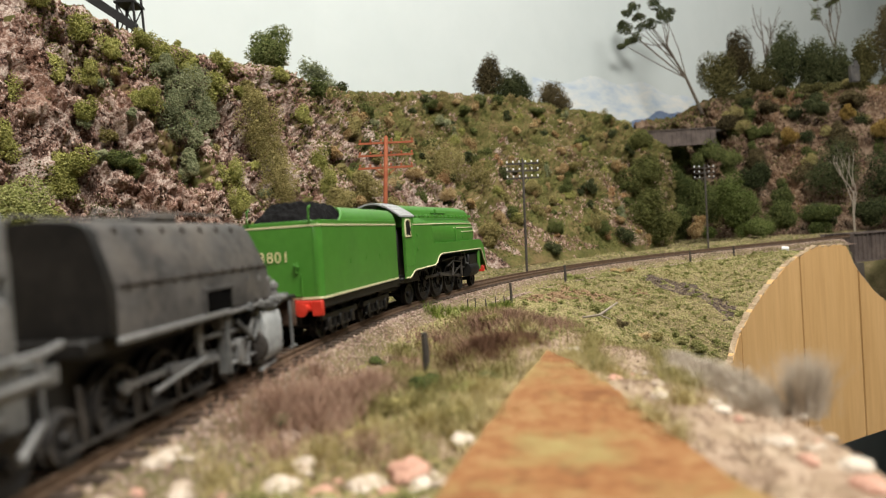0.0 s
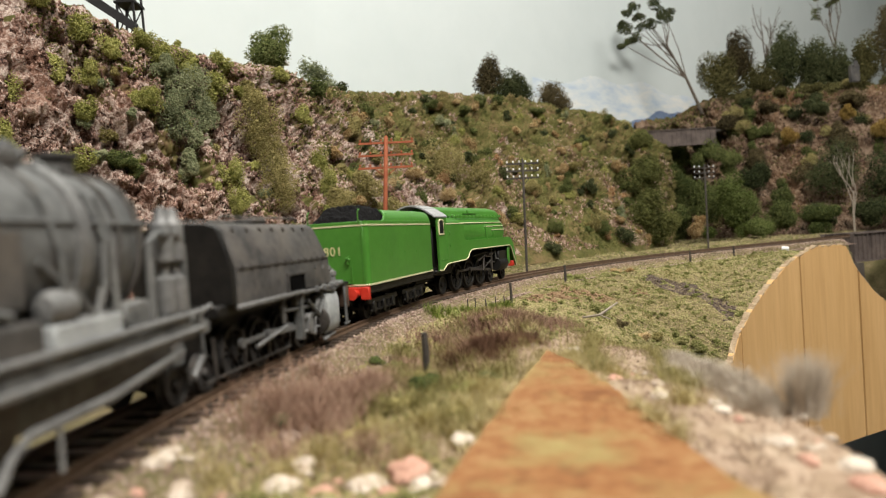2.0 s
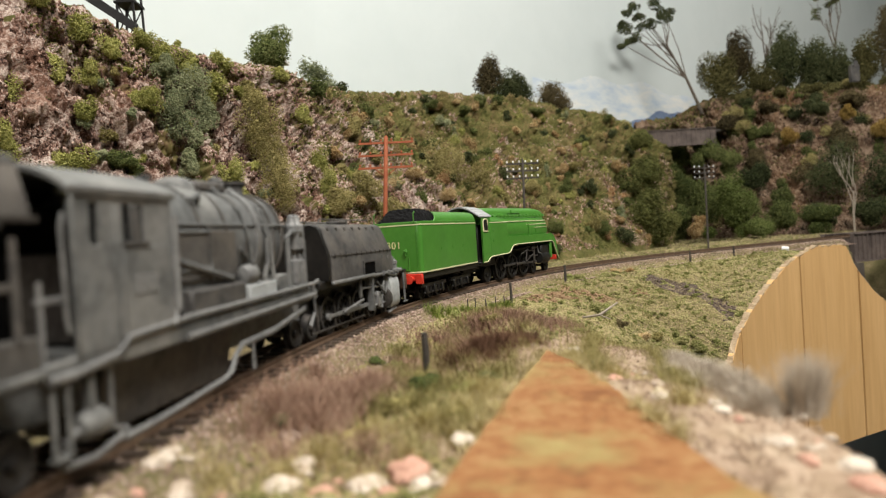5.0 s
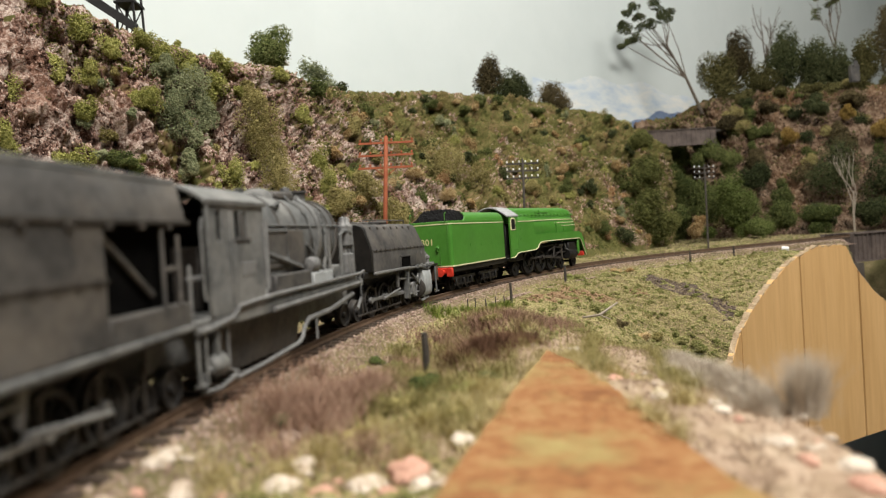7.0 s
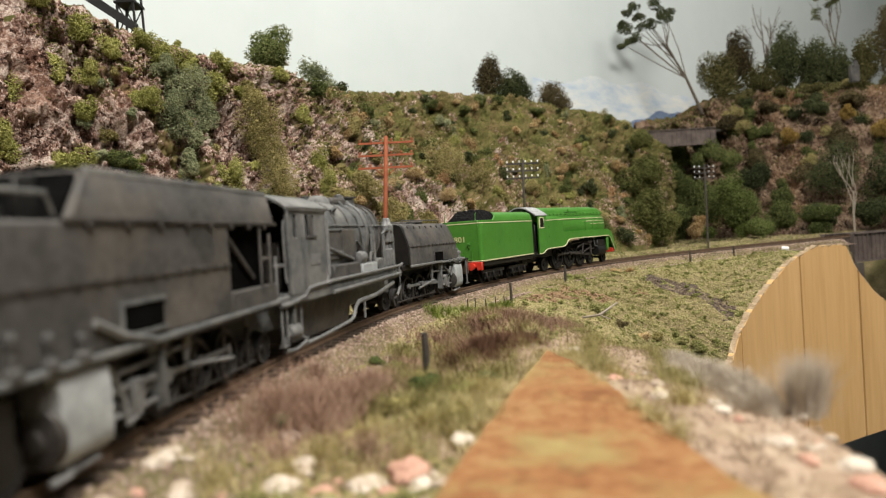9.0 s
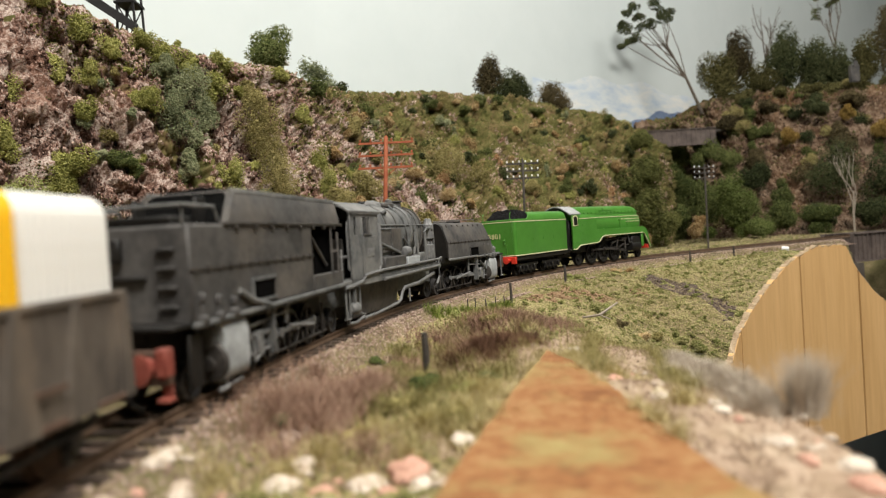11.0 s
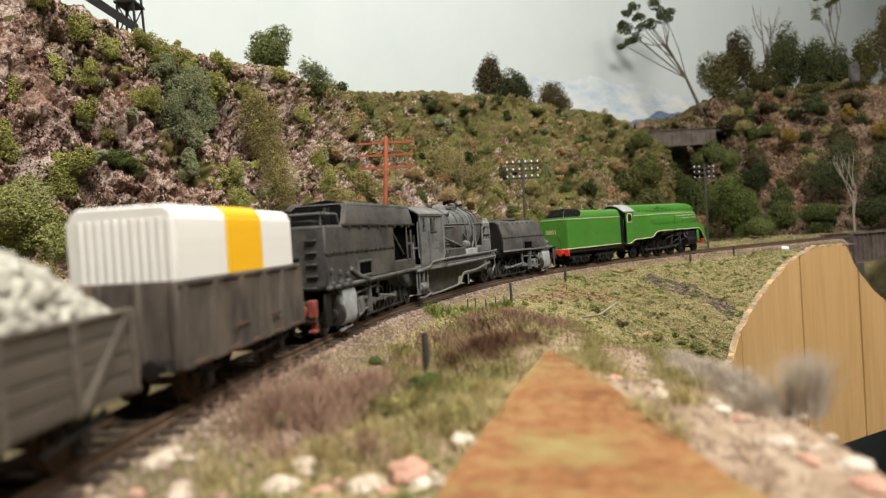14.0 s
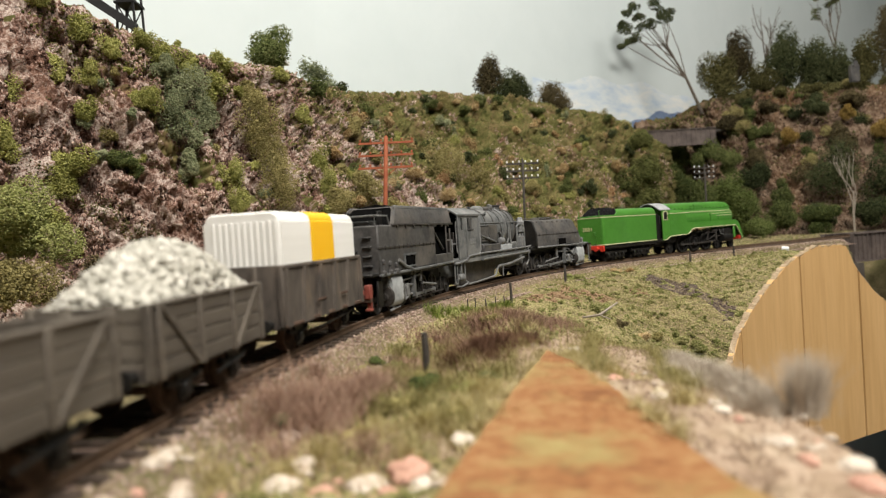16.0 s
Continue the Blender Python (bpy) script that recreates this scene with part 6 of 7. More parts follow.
bushes([(0.500, 1.12, 0.085, 0.036, 1.3), (0.515, 1.12, 0.040, 0.030, 1.0), (0.465, 1.16, 0.030, 0.020, 0.8), (0.560, 1.15, 0.035, 0.026, 1.0)], leafy("fresh_green_foliage", [(0.05, 0.07, 0.015), (0.11, 0.14, 0.035), (0.18, 0.21, 0.07)]), "rounded fresh green tree in the valley", n=900, crumb=0.0026, group="valley trees")
bushes([(0.435, 1.13, 0.035, 0.020, 1.1), (0.450, 1.14, 0.050, 0.012, 1.0)], TANLEAF, "dry tan bush beside the line", n=500, group="valley trees")
bushes([(0.47, 1.30, 0.130, 0.050, 1.0), (0.52, 1.28, 0.100, 0.050, 1.0), (0.44, 1.22, 0.055, 0.035, 1.0), (0.49, 1.18, 0.070, 0.030, 1.3), (0.56, 1.27, 0.160, 0.036, 0.9), (0.57, 1.22, 0.070, 0.04, 1.1), (0.62, 1.19, 0.05, 0.04, 1.0), (0.68, 1.17, 0.04, 0.036, 0.9)], MIDLEAF, "deep green thicket in the valley", n=800, crumb=0.003, group="valley trees")
bushes([(0.734, 1.215, 0.125, 0.060, 1.1), (0.82, 1.18, 0.105, 0.060, 1.1), (0.87, 1.15, 0.12, 0.05, 1.1), (0.62, 1.27, 0.13, 0.035, 1.2), (0.775, 1.33, 0.27, 0.03, 0.8), (0.70, 1.20, 0.05, 0.036, 0.9), (0.765, 1.17, 0.045, 0.035, 1.0)], DARKLEAF, "dark green shrub on the far cliff", n=800, crumb=0.003, group="far cliff shrubs")
bushes([(0.80, 1.15, 0.05, 0.030, 1.0), (0.655, 1.25, 0.085, 0.028, 1.3), (0.90, 1.13, 0.055, 0.034, 1.0), (0.66, 1.36, 0.22, 0.022, 1.0), (0.74, 1.31, 0.17, 0.022, 1.0)], MIDLEAF, "green shrub on the far cliff", n=600, crumb=0.0028, group="far cliff shrubs")
bushes([(0.87, 1.27, 0.215, 0.026, 1.2), (0.83, 1.31, 0.25, 0.020, 1.0), (0.70, 1.30, 0.20, 0.020, 1.2)], leafy("ochre_scrub", [(0.14, 0.08, 0.02), (0.27, 0.17, 0.04), (0.36, 0.25, 0.08)]), "ochre dry scrub on the far cliff", n=500, crumb=0.0026, group="far cliff shrubs")

bushes([(0.46, 1.42, 0.10, 0.062, 1.3), (0.50, 1.45, 0.17, 0.050, 1.0), (0.44, 1.36, 0.06, 0.055, 1.0), (0.53, 1.42, 0.08, 0.060, 1.3), (0.49, 1.40, 0.04, 0.055, 1.0), (0.41, 1.27, 0.10, 0.045, 1.3), (0.425, 1.30, 0.16, 0.035, 1.0), (0.55, 1.36, 0.19, 0.035, 0.9), (0.515, 1.43, 0.20, 0.05, 0.8), (0.46, 1.42, 0.17, 0.05, 0.8)], MIDLEAF, "shadowy deep green thicket under the high bridge", n=900, crumb=0.0036, group="valley trees")
bushes([(0.60, 1.36, 0.24, 0.030, 0.8), (0.64, 1.33, 0.17, 0.026, 1.2), (0.69, 1.36, 0.28, 0.030, 0.7), (0.72, 1.28, 0.13, 0.028, 1.2), (0.80, 1.29, 0.20, 0.028, 1.2), (0.85, 1.33, 0.28, 0.030, 0.7), (0.92, 1.25, 0.20, 0.035, 1.1), (0.95, 1.31, 0.28, 0.034, 0.8), (0.77, 1.24, 0.16, 0.03, 1.2)], BROWNLEAF, "brownish scrub bush on the far cliff face", n=600, crumb=0.0032, group="far cliff shrubs")

# --- trees on the skyline ---
LUSH = leafy("lush_green_foliage", [(0.06, 0.085, 0.025), (0.125, 0.155, 0.05), (0.20, 0.225, 0.085)])
tree(-0.170, 0.70, 0.222, 0.050, 0.027, 0.046, LUSH, "dense round dark green tree on the cliff top", n=1300, crumb=0.0020, trunk=0.25)
tree(-0.145, 0.80, 0.226, 0.042, 0.018, 0.032, BLUEGREEN, "small open blue-green tree on the cliff top", n=260, crumb=0.0020)
tree(-0.118, 0.83, 0.228, 0.018, 0.010, 0.014, DARKLEAF, "tiny dark shrub on the skyline", n=120)
tree(0.095, 1.10, 0.264, 0.085, 0.025, 0.080, BROWNLEAF, "slim brownish tree on the hill crest", n=900, crumb=0.0026, trunk=0.3)
tree(0.132, 1.10, 0.258, 0.070, 0.032, 0.070, DARKLEAF, "dark leafy tree on the hill crest", n=1200, crumb=0.0026, trunk=0.3)
tree(0.150, 1.11, 0.256, 0.028, 0.012, 0.024, MIDLEAF, "small green shrub on the hill crest", n=220, crumb=0.0022)
tree(0.214, 1.16, 0.241, 0.068, 0.036, 0.068, BROWNLEAF, "round brown-green tree on the hill crest", n=1000, crumb=0.0024, trunk=0.25)
gum = thing("tree", "leaning gum tree with bare limbs and tufted leaves", "tree", "trees of the layout")
gum.location = (0.578, 1.45, 0.338)
g = Geo(1.0)
fork = [Vector((-0.018, 0, 0.030)), Vector((-0.040, 0.004, 0.075)), Vector((-0.058, -0.004, 0.105))]
g.tube([(0.014, 0, -0.05), fork[0], fork[1], fork[2]], [0.0036, 0.0030, 0.0022, 0.0016], 7)
tufts = [(-0.150, 0.02, 0.165), (-0.128, -0.01, 0.192), (-0.132, 0.02, 0.128), (-0.152, 0, 0.112), (-0.098, -0.02, 0.150), (-0.050, 0.02, 0.185), (-0.058, -0.01, 0.160), (-0.112, 0.01, 0.172), (-0.080, 0, 0.195), (-0.142, 0.01, 0.148), (-0.118, 0, 0.140), (-0.062, 0.01, 0.175), (-0.140, -0.01, 0.182)]
for k, q in enumerate(tufts):
    f, q = fork[k % 3], Vector(q)
    g.tube([f, f.lerp(q, 0.5) + Vector((0.006, 0, -0.006)), q], [0.0014, 0.0010, 0.0005], 5)
part("trunk", g, BARK, gum)
rs = np.random.RandomState(91)
sp = np.concatenate([lobes(rs, 420, w, w, w * 0.8, 6) + np.array(q) for q, w in zip(tufts, rs.uniform(0.015, 0.023, len(tufts)))])
part("crown", crumbs("crown", sp, 0.0016, DARKLEAF, 92), None, gum)
DULLOLIVE = leafy("dull_olive_foliage", [(0.045, 0.043, 0.014), (0.10, 0.092, 0.034), (0.165, 0.15, 0.06)])


def bare_tree(x, y, z, h, lean, material, label, seed, tufts=0):
    """A slim trunk that forks into fine upright twigs, with or without small leaf tufts."""
    rs = np.random.RandomState(seed)
    ob = thing("tree", label, "tree", "trees of the layout")
    ob.location = (x, y, z)
    g, ends = Geo(1.0), []

    def fork(p, d, length, r, depth):
        q = p + d * length
        g.tube([p, p.lerp(q, 0.5) + Vector(rs.normal(size=3)) * length * 0.03, q], [r, r * 0.85, r * 0.65], 5)
        if depth == 0:
            ends.append(q)
            return
        for k in range(3 if depth > 1 else 2):
            nd = (d + Vector(rs.normal(size=3)) * 0.30 + Vector((0, 0, 0.08))).normalized()
            fork(p.lerp(q, rs.uniform(0.55, 1.0)), nd, length * rs.uniform(0.5, 0.75), r * 0.55, depth - 1)
    fork(Vector((0, 0, -0.02)), Vector((lean, 0, 1)).normalized(), h * 0.45, h * 0.011, 3)
    part("trunk", g, material, ob)
    if tufts:
        pick = [ends[k] for k in rs.permutation(len(ends))[:tufts]]
        part("crown", crumbs("crown", np.concatenate([lobes(rs, 130, 0.013, 0.013, 0.009, 5) + np.array(e) for e in pick]), 0.0015, MIDLEAF, seed), None, ob)
    return ob


tree(0.630, 1.44, 0.302, 0.120, 0.036, 0.115, DULLOLIVE, "broad olive tree on the far cliff", n=1500, crumb=0.0034, trunk=0.3)
tree(0.682, 1.46, 0.307, 0.155, 0.032, 0.12, BROWNLEAF, "tall brownish tree on the far cliff", n=1300, crumb=0.0034, trunk=0.3)
tree(0.715, 1.43, 0.300, 0.075, 0.040, 0.075, DULLOLIVE, "low olive scrub tree on the far cliff", n=900, crumb=0.0034, trunk=0.25)
tree(0.775, 1.45, 0.303, 0.145, 0.040, 0.135, DARKLEAF, "dense dark green tree on the far cliff", n=1700, crumb=0.0036, trunk=0.3)
tree(0.832, 1.44, 0.303, 0.130, 0.040, 0.12, DARKLEAF, "dark bushy tree on the far cliff", n=1500, crumb=0.0036, trunk=0.3)
tree(0.880, 1.43, 0.300, 0.105, 0.036, 0.10, DARKLEAF, "dark green tree crowding the far cliff top", n=1200, crumb=0.0036, trunk=0.3)
tree(0.925, 1.41, 0.300, 0.120, 0.034, 0.11, DULLOLIVE, "shadowy olive tree on the far cliff", n=1000, crumb=0.0036, trunk=0.3)
tree(0.985, 1.39, 0.299, 0.205, 0.048, 0.18, BROWNLEAF, "tall brown-leaved tree on the far cliff", n=1800, crumb=0.0036, trunk=0.3)
tree(1.070, 1.40, 0.305, 0.17, 0.05, 0.14, DARKLEAF, "dark tall tree on the far cliff", n=1200, crumb=0.004)
bushes([(0.66, 1.42, 0.315, 0.026, 0.8), (0.745, 1.41, 0.315, 0.028, 0.8), (0.80, 1.40, 0.318, 0.030, 0.8), (0.85, 1.40, 0.318, 0.028, 0.8), (0.90, 1.39, 0.318, 0.030, 0.8), (0.95, 1.38, 0.318, 0.030, 0.8)], DULLOLIVE, "low dull olive scrub under the far trees", n=700, crumb=0.0032, group="far cliff shrubs")
bare_tree(0.760, 1.50, 0.345, 0.27, 0.05, BARK, "bare leafless tree against the pale wall", 201)
bare_tree(0.905, 1.49, 0.345, 0.25, 0.12, BARK, "thin gum tree with sparse leaf tufts", 202, 9)
bare_tree(0.735, 1.165, 0.02, 0.19, 0.02, PALEBARK, "bare pale dead tree before the far cliff", 203)

# --- the near bush beside the line ---
LINEGREEN = leafy("lineside_green", [(0.17, 0.19, 0.055), (0.26, 0.28, 0.09), (0.37, 0.38, 0.15)])
bush(-0.222, 0.345, 0.054, 0.027, 0.028, LINEGREEN, "leafy mid-green bush beside the track", n=2600, crumb=0.0014, group="lineside bushes", k=9)
bush(-0.225, 0.340, 0.020, 0.026, 0.030, OLIVE, "leafy olive bush beside the track", n=1800, crumb=0.0014, group="lineside bushes")
bush(-0.196, 0.355, 0.020, 0.018, 0.024, BROWNLEAF, "scrubby brown bush beside the track", n=700, crumb=0.0017, group="lineside bushes")


# ---- scatter: too small to count ----
def on_grid(P, n, lo, hi, rs, mask=None):
    """Random places on a grid surface, its rows between lo and hi (shares of the whole)."""
    r, c = P.shape[:2]
    i, j = rs.uniform(lo[0] * (r - 2), hi[0] * (r - 2), n), rs.uniform(lo[1] * (c - 2), hi[1] * (c - 2), n)
    a, b = i.astype(int), j.astype(int)
    f, g = (i - a)[:, None], (j - b)[:, None]
    p = P[a, b] * (1 - f) * (1 - g) + P[a + 1, b] * f * (1 - g) + P[a, b + 1] * (1 - f) * g + P[a + 1, b + 1] * f * g
    nn = np.cross(P[a + 1, b] - P[a, b], P[a, b + 1] - P[a, b])
    nn /= np.linalg.norm(nn, axis=1, keepdims=True) + 1e-12
    return p, np.abs(nn[:, 2]), i / (r - 2), j / (c - 2)


def stuff(name, label, category, spots, size, material, seed, squash=0.8):
    ob = new(name, crumbs(name, spots, size, material, seed, squash))
    return tagged(ob, label, category, kind="stuff")


rs = np.random.RandomState(21)
p, nz, fi, fj = on_grid(CLIFF, 170000, (0.42, 0.03), (0.97, 0.98), rs)
patch = value_noise(p[:, 0] * 1.0 + p[:, 2], p[:, 1] + p[:, 2], 26, 3, 9)
ok = (rs.rand(len(p)) < np.clip(0.45 + 2.0 * (fi - 0.45) + 0.5 * (fj - 0.4) + 2.4 * patch, 0.06, 1))
stuff("slope_scrub", "fine olive and brown scatter on the grassy slope", "scrub", p[ok], 0.0013, SLOPE, 31)
p, nz, fi, fj = on_grid(CLIFF, 26000, (0.20, 0.60), (0.5, 0.98), rs)
ok = (nz > 0.45)
stuff("cliff_top_moss", "yellow-green moss scatter on the cliff's crest", "moss", p[ok], 0.0014, SLOPE, 32)
p, nz, fi, fj = on_grid(CLIFF, 26000, (0.20, 0.02), (0.55, 0.70), rs)
patch = value_noise(p[:, 0] + p[:, 2] * 1.1, p[:, 1] + p[:, 2], 34, 3, 19)
ok = patch > 0.13
stuff("cliff_moss", "thin moss scatter in patches on the rock", "moss", p[ok], 0.0011, leafy("rock_moss", [(0.06, 0.07, 0.02), (0.12, 0.12, 0.04), (0.18, 0.13, 0.07)]), 33)
p, nz, fi, fj = on_grid(CLIFF, 60000, (0.16, 0.0), (0.62, 0.74), rs)
patch = value_noise(p[:, 0] + p[:, 2] * 0.6, p[:, 1] + p[:, 2], 60, 3, 23)
ok = (patch > 0.02) & (rs.rand(len(p)) < np.clip(1 - 6.0 * np.maximum(0, fi - 0.42), 0.05, 1))
FLAKE = paint("rock_flakes", [(0.04, 0.024, 0.019), (0.23, 0.13, 0.10), (0.41, 0.26, 0.20), (0.64, 0.50, 0.42)], 40, 0.9, 0.3, fine=200, island=0.30, spec=0.15, span=0.2)
stuff("rock_flakes", "jagged red-brown and pale rock flakes on the cliff", "rock", p[ok], 0.00105, FLAKE, 44, 1.7)
p, nz, fi, fj = on_grid(CLIFF, 50000, (0.50, 0.03), (0.90, 0.80), rs)
patch = value_noise(p[:, 0] + p[:, 2] * 0.6, p[:, 1] + p[:, 2], 30, 3, 57)
stuff("slope_rubble", "tan and brown rock rubble showing through the grass", "rock", p[patch > np.where((fi > 0.60) & (fj < 0.5), 0.02, 0.16)], 0.0014, FLAKE, 58, 1.4)
p, nz, fi, fj = on_grid(FAR_HILL, 26000, (0.15, 0.0), (0.98, 0.72), rs)
FARFLAKE = paint("ochre_flakes", [(0.03, 0.022, 0.016), (0.15, 0.09, 0.058), (0.29, 0.19, 0.12), (0.46, 0.35, 0.25)], 30, 0.9, 0.3, fine=150, island=0.30, spec=0.15, span=0.2)
stuff("ochre_flakes", "jagged ochre and brown rock flakes on the far cliff", "rock", p, 0.0019, FARFLAKE, 45, 1.6)
p, nz, fi, fj = on_grid(FAR_HILL, 34000, (0.05, 0.05), (0.98, 0.98), rs)
patch = value_noise(p[:, 0] + p[:, 2], p[:, 1] + p[:, 2], 16, 3, 29)
ok = (rs.rand(len(p)) < np.clip(0.22 + 2.2 * patch + 0.5 * (fj > 0.66), 0, 1))
stuff("far_scrub", "brown and green scrub on the far cliff", "scrub", p[ok], 0.0026, SLOPE, 34)


def on_ground(n, s0, s1, r0, r1, rs):
    s, r = rs.uniform(s0, s1, n), rs.uniform(r0, r1, n)
    x, y, h = (np.interp(s, LINE_S, a) for a in (LINE_X, LINE_Y, HEAD))
    x, y = x - np.sin(h) * r, y + np.cos(h) * r
    return np.stack([x, y, ground_z(x, y)], -1), s, r


p, s, r = on_ground(120000, 0.16, 0.94, -0.156, -0.024, rs)
patch = value_noise(p[:, 0], p[:, 1], 30, 3, 41)
_t = np.clip(((p[:, 0] - 0.203) * 0.040 + (p[:, 1] - 0.632) * -0.070) / 0.0065, 0, 1)
purple = np.hypot(p[:, 0] - 0.203 - 0.040 * _t, p[:, 1] - 0.632 + 0.070 * _t) < 0.009 + 0.03 * patch
russet = (np.abs(r + 0.050 + 0.15 * (s - 0.3)) < 0.006 + 0.045 * patch) & (s > 0.26) & (s < 0.44)
stuff("embankment_scatter", "green and olive scatter on the embankment", "ground cover", p[~purple & ~russet], 0.00085, CARPET, 35)
stuff("heather_strip", "purple-brown scatter strip on the embankment", "ground cover", p[purple], 0.0009, PURPLE, 36)
stuff("russet_scatter", "russet dry leaf scatter on the embankment", "ground cover", p[russet], 0.0012, RUSSET, 37)
q, s2, r2 = on_ground(900, 0.20, 0.80, -0.152, -0.030, rs)
lump = np.concatenate([c + lobes(rs, 60, w, w, w * 0.6, 3) for c, w in zip(q, rs.uniform(0.0018, 0.0055, len(q)))])
stuff("low_cushion_plants", "low lumpy green cushion plants on the embankment", "ground cover", lump, 0.0008, EMBGREEN, 47)
p, s, r = on_ground(16000, 0.10, 0.95, 0.022, 0.16, rs)
stuff("lineside_scatter", "olive and sandy scatter behind the track", "ground cover", p, 0.0013, CARPET, 38)
p, s, r = on_ground(9000, 0.55, 1.2, 0.10, 0.40, rs)
stuff("valley_scatter", "olive scatter on the valley floor", "ground cover", p, 0.002, CARPET, 39)
p, s, r = on_ground(46000, -0.25, 0.26, -0.156, -0.028, rs)
patch = value_noise(p[:, 0], p[:, 1], 45, 3, 51)
sandy = patch * 0.5 + (-r - 0.080) * 9 - np.maximum(0, s - 0.03) * 8 > 0.0
stuff("sandy_grit", "pale sandy grit along the layout's edge", "grit", p[sandy], 0.00045, SANDS, 40)
stuff("edge_scatter", "olive and brown scatter along the layout's edge", "ground cover", p[~sandy], 0.0010, CARPET, 42)
p, s, r = on_ground(34000, -0.30, 0.93, -0.036, -0.0085, rs)
p[:, 2] = np.maximum(p[:, 2], GRADE * s - 0.0040 - 0.0065 * np.clip((-r - 0.019) / 0.008, 0, 1))
stuff("ballast_grit_near", "pinkish brown ballast grit beside the rail", "ballast", p, 0.00055, paint("ballast_grit", [(0.16, 0.105, 0.085), (0.34, 0.235, 0.19), (0.50, 0.39, 0.33)], 90, 0.95, 0.2, island=0.5, spec=0.15), 43)


def blades(rs, centres, n, spread, length, width, lean=0.45):
    """Thin grass blades that fan out of tufts."""
    c = np.asarray(centres)[rs.randint(0, len(centres), n)]
    a, rad = rs.uniform(0, 2 * np.pi, n), np.abs(rs.normal(0, spread, n))
    base = c + np.stack([np.cos(a) * rad, np.sin(a) * rad, np.zeros(n)], -1)
    base[:, 2] = ground_z(base[:, 0], base[:, 1]) - 0.0005
    tilt = rs.normal(0, lean, (n, 2))
    L = length * rs.uniform(0.4, 1.1, n)
    tip = base + np.stack([tilt[:, 0] * L, tilt[:, 1] * L, L], -1)
    side = np.stack([np.cos(a + 1.3), np.sin(a + 1.3), np.zeros(n)], -1) * width
    mid = (base + tip) / 2 + side * 0.2
    V = np.stack([base - side, base + side, mid + side * 0.8, tip, mid - side * 0.8], 1).reshape(-1, 3)
    k = (np.arange(n) * 5)[:, None]
    F = np.concatenate([np.array([[0, 1, 2, 4]]) + k, np.array([[4, 2, 3, 3]]) + k])
    return V, F


def grass(name, label, centres, n, spread, length, width, material, seed, lean=0.45):
    rs = np.random.RandomState(seed)
    V, F = blades(rs, centres, n, spread, length, width, lean)
    quads = F[: n]
    tris = F[n:, :3]
    me = bpy.data.meshes.new(name)
    me.from_pydata(V.tolist(), [], quads.tolist() + tris.tolist())
    me.materials.append(material)
    return tagged(new(name, me), label, "grass tuft", kind="stuff")


grass("mauve_grass", "mauve-brown dry grass tufts among the stones", [(-0.042, 0.192, 0), (-0.036, 0.205, 0), (-0.030, 0.195, 0), (-0.046, 0.180, 0), (-0.026, 0.215, 0), (-0.036, 0.180, 0)], 7000, 0.0065, 0.0085, 0.00010, MAUVE, 61)
grass("umber_grass", "dark umber dry grass on the knoll", [(0.012, 0.256, 0), (0.022, 0.264, 0), (0.003, 0.249, 0), (0.031, 0.270, 0), (0.015, 0.262, 0)], 7000, 0.0058, 0.0075, 0.00010, UMBER, 62)
grass("brown_grass", "brown dry grass on the knoll", [(0.030, 0.305, 0), (0.045, 0.31, 0), (0.015, 0.30, 0), (0.055, 0.33, 0), (0.035, 0.34, 0), (-0.005, 0.29, 0)], 4200, 0.012, 0.008, 0.00014, MAUVE, 63)
grass("green_grass", "yellow-green grass tufts among the stones", [(-0.020, 0.235, 0), (-0.010, 0.215, 0), (0.002, 0.20, 0), (0.012, 0.222, 0), (-0.022, 0.19, 0), (-0.008, 0.185, 0), (0.006, 0.245, 0), (-0.02, 0.27, 0), (0.02, 0.325, 0), (0.0, 0.16, 0)], 5200, 0.0075, 0.0065, 0.00012, HAY, 64)
grass("straw_grass", "pale straw clumps at the layout's edge", [(-0.006, 0.160, 0), (0.004, 0.175, 0), (-0.020, 0.165, 0), (0.008, 0.19, 0), (-0.03, 0.15, 0), (0.012, 0.205, 0)], 2000, 0.0040, 0.0065, 0.00012, STRAW, 65)
grass("lineside_fern", "bright green fern tufts by the fence", [(0.003, 0.384, 0), (0.012, 0.392, 0), (0.022, 0.405, 0), (0.030, 0.42, 0), (0.04, 0.435, 0), (-0.006, 0.37, 0)], 2200, 0.0045, 0.0065, 0.00018, paint("fern_green", [(0.10, 0.14, 0.02), (0.22, 0.26, 0.06), (0.34, 0.36, 0.12)], 90, 0.9, 0, island=0.4, spec=0.15), 66)
WISP = paint("pale_wisp_fibre", [(0.36, 0.30, 0.235), (0.52, 0.45, 0.365), (0.66, 0.60, 0.51)], 90, 0.9, 0, island=0.4, spec=0.15)
grass("pale_wisp", "wispy pale grey grass tuft on the brim", [(0.0800, 0.150, 0), (0.0815, 0.149, 0), (0.0825, 0.150, 0)], 1500, 0.0018, 0.0150, 0.00008, WISP, 67, 0.24)
grass("tan_drift", "low drift of pale tan grass along the brim", [(float(on_line(q, -0.149).x), float(on_line(q, -0.149).y), 0) for q in np.arange(-0.085, 0.10, 0.008)], 15000, 0.0038, 0.0062, 0.00009, WISP, 71)
grass("brim_green", "thin green grass among the tan drift", [(float(on_line(q, -0.140).x), float(on_line(q, -0.140).y), 0) for q in np.arange(-0.05, 0.12, 0.012)], 4000, 0.0050, 0.0048, 0.00010, HAY, 72)
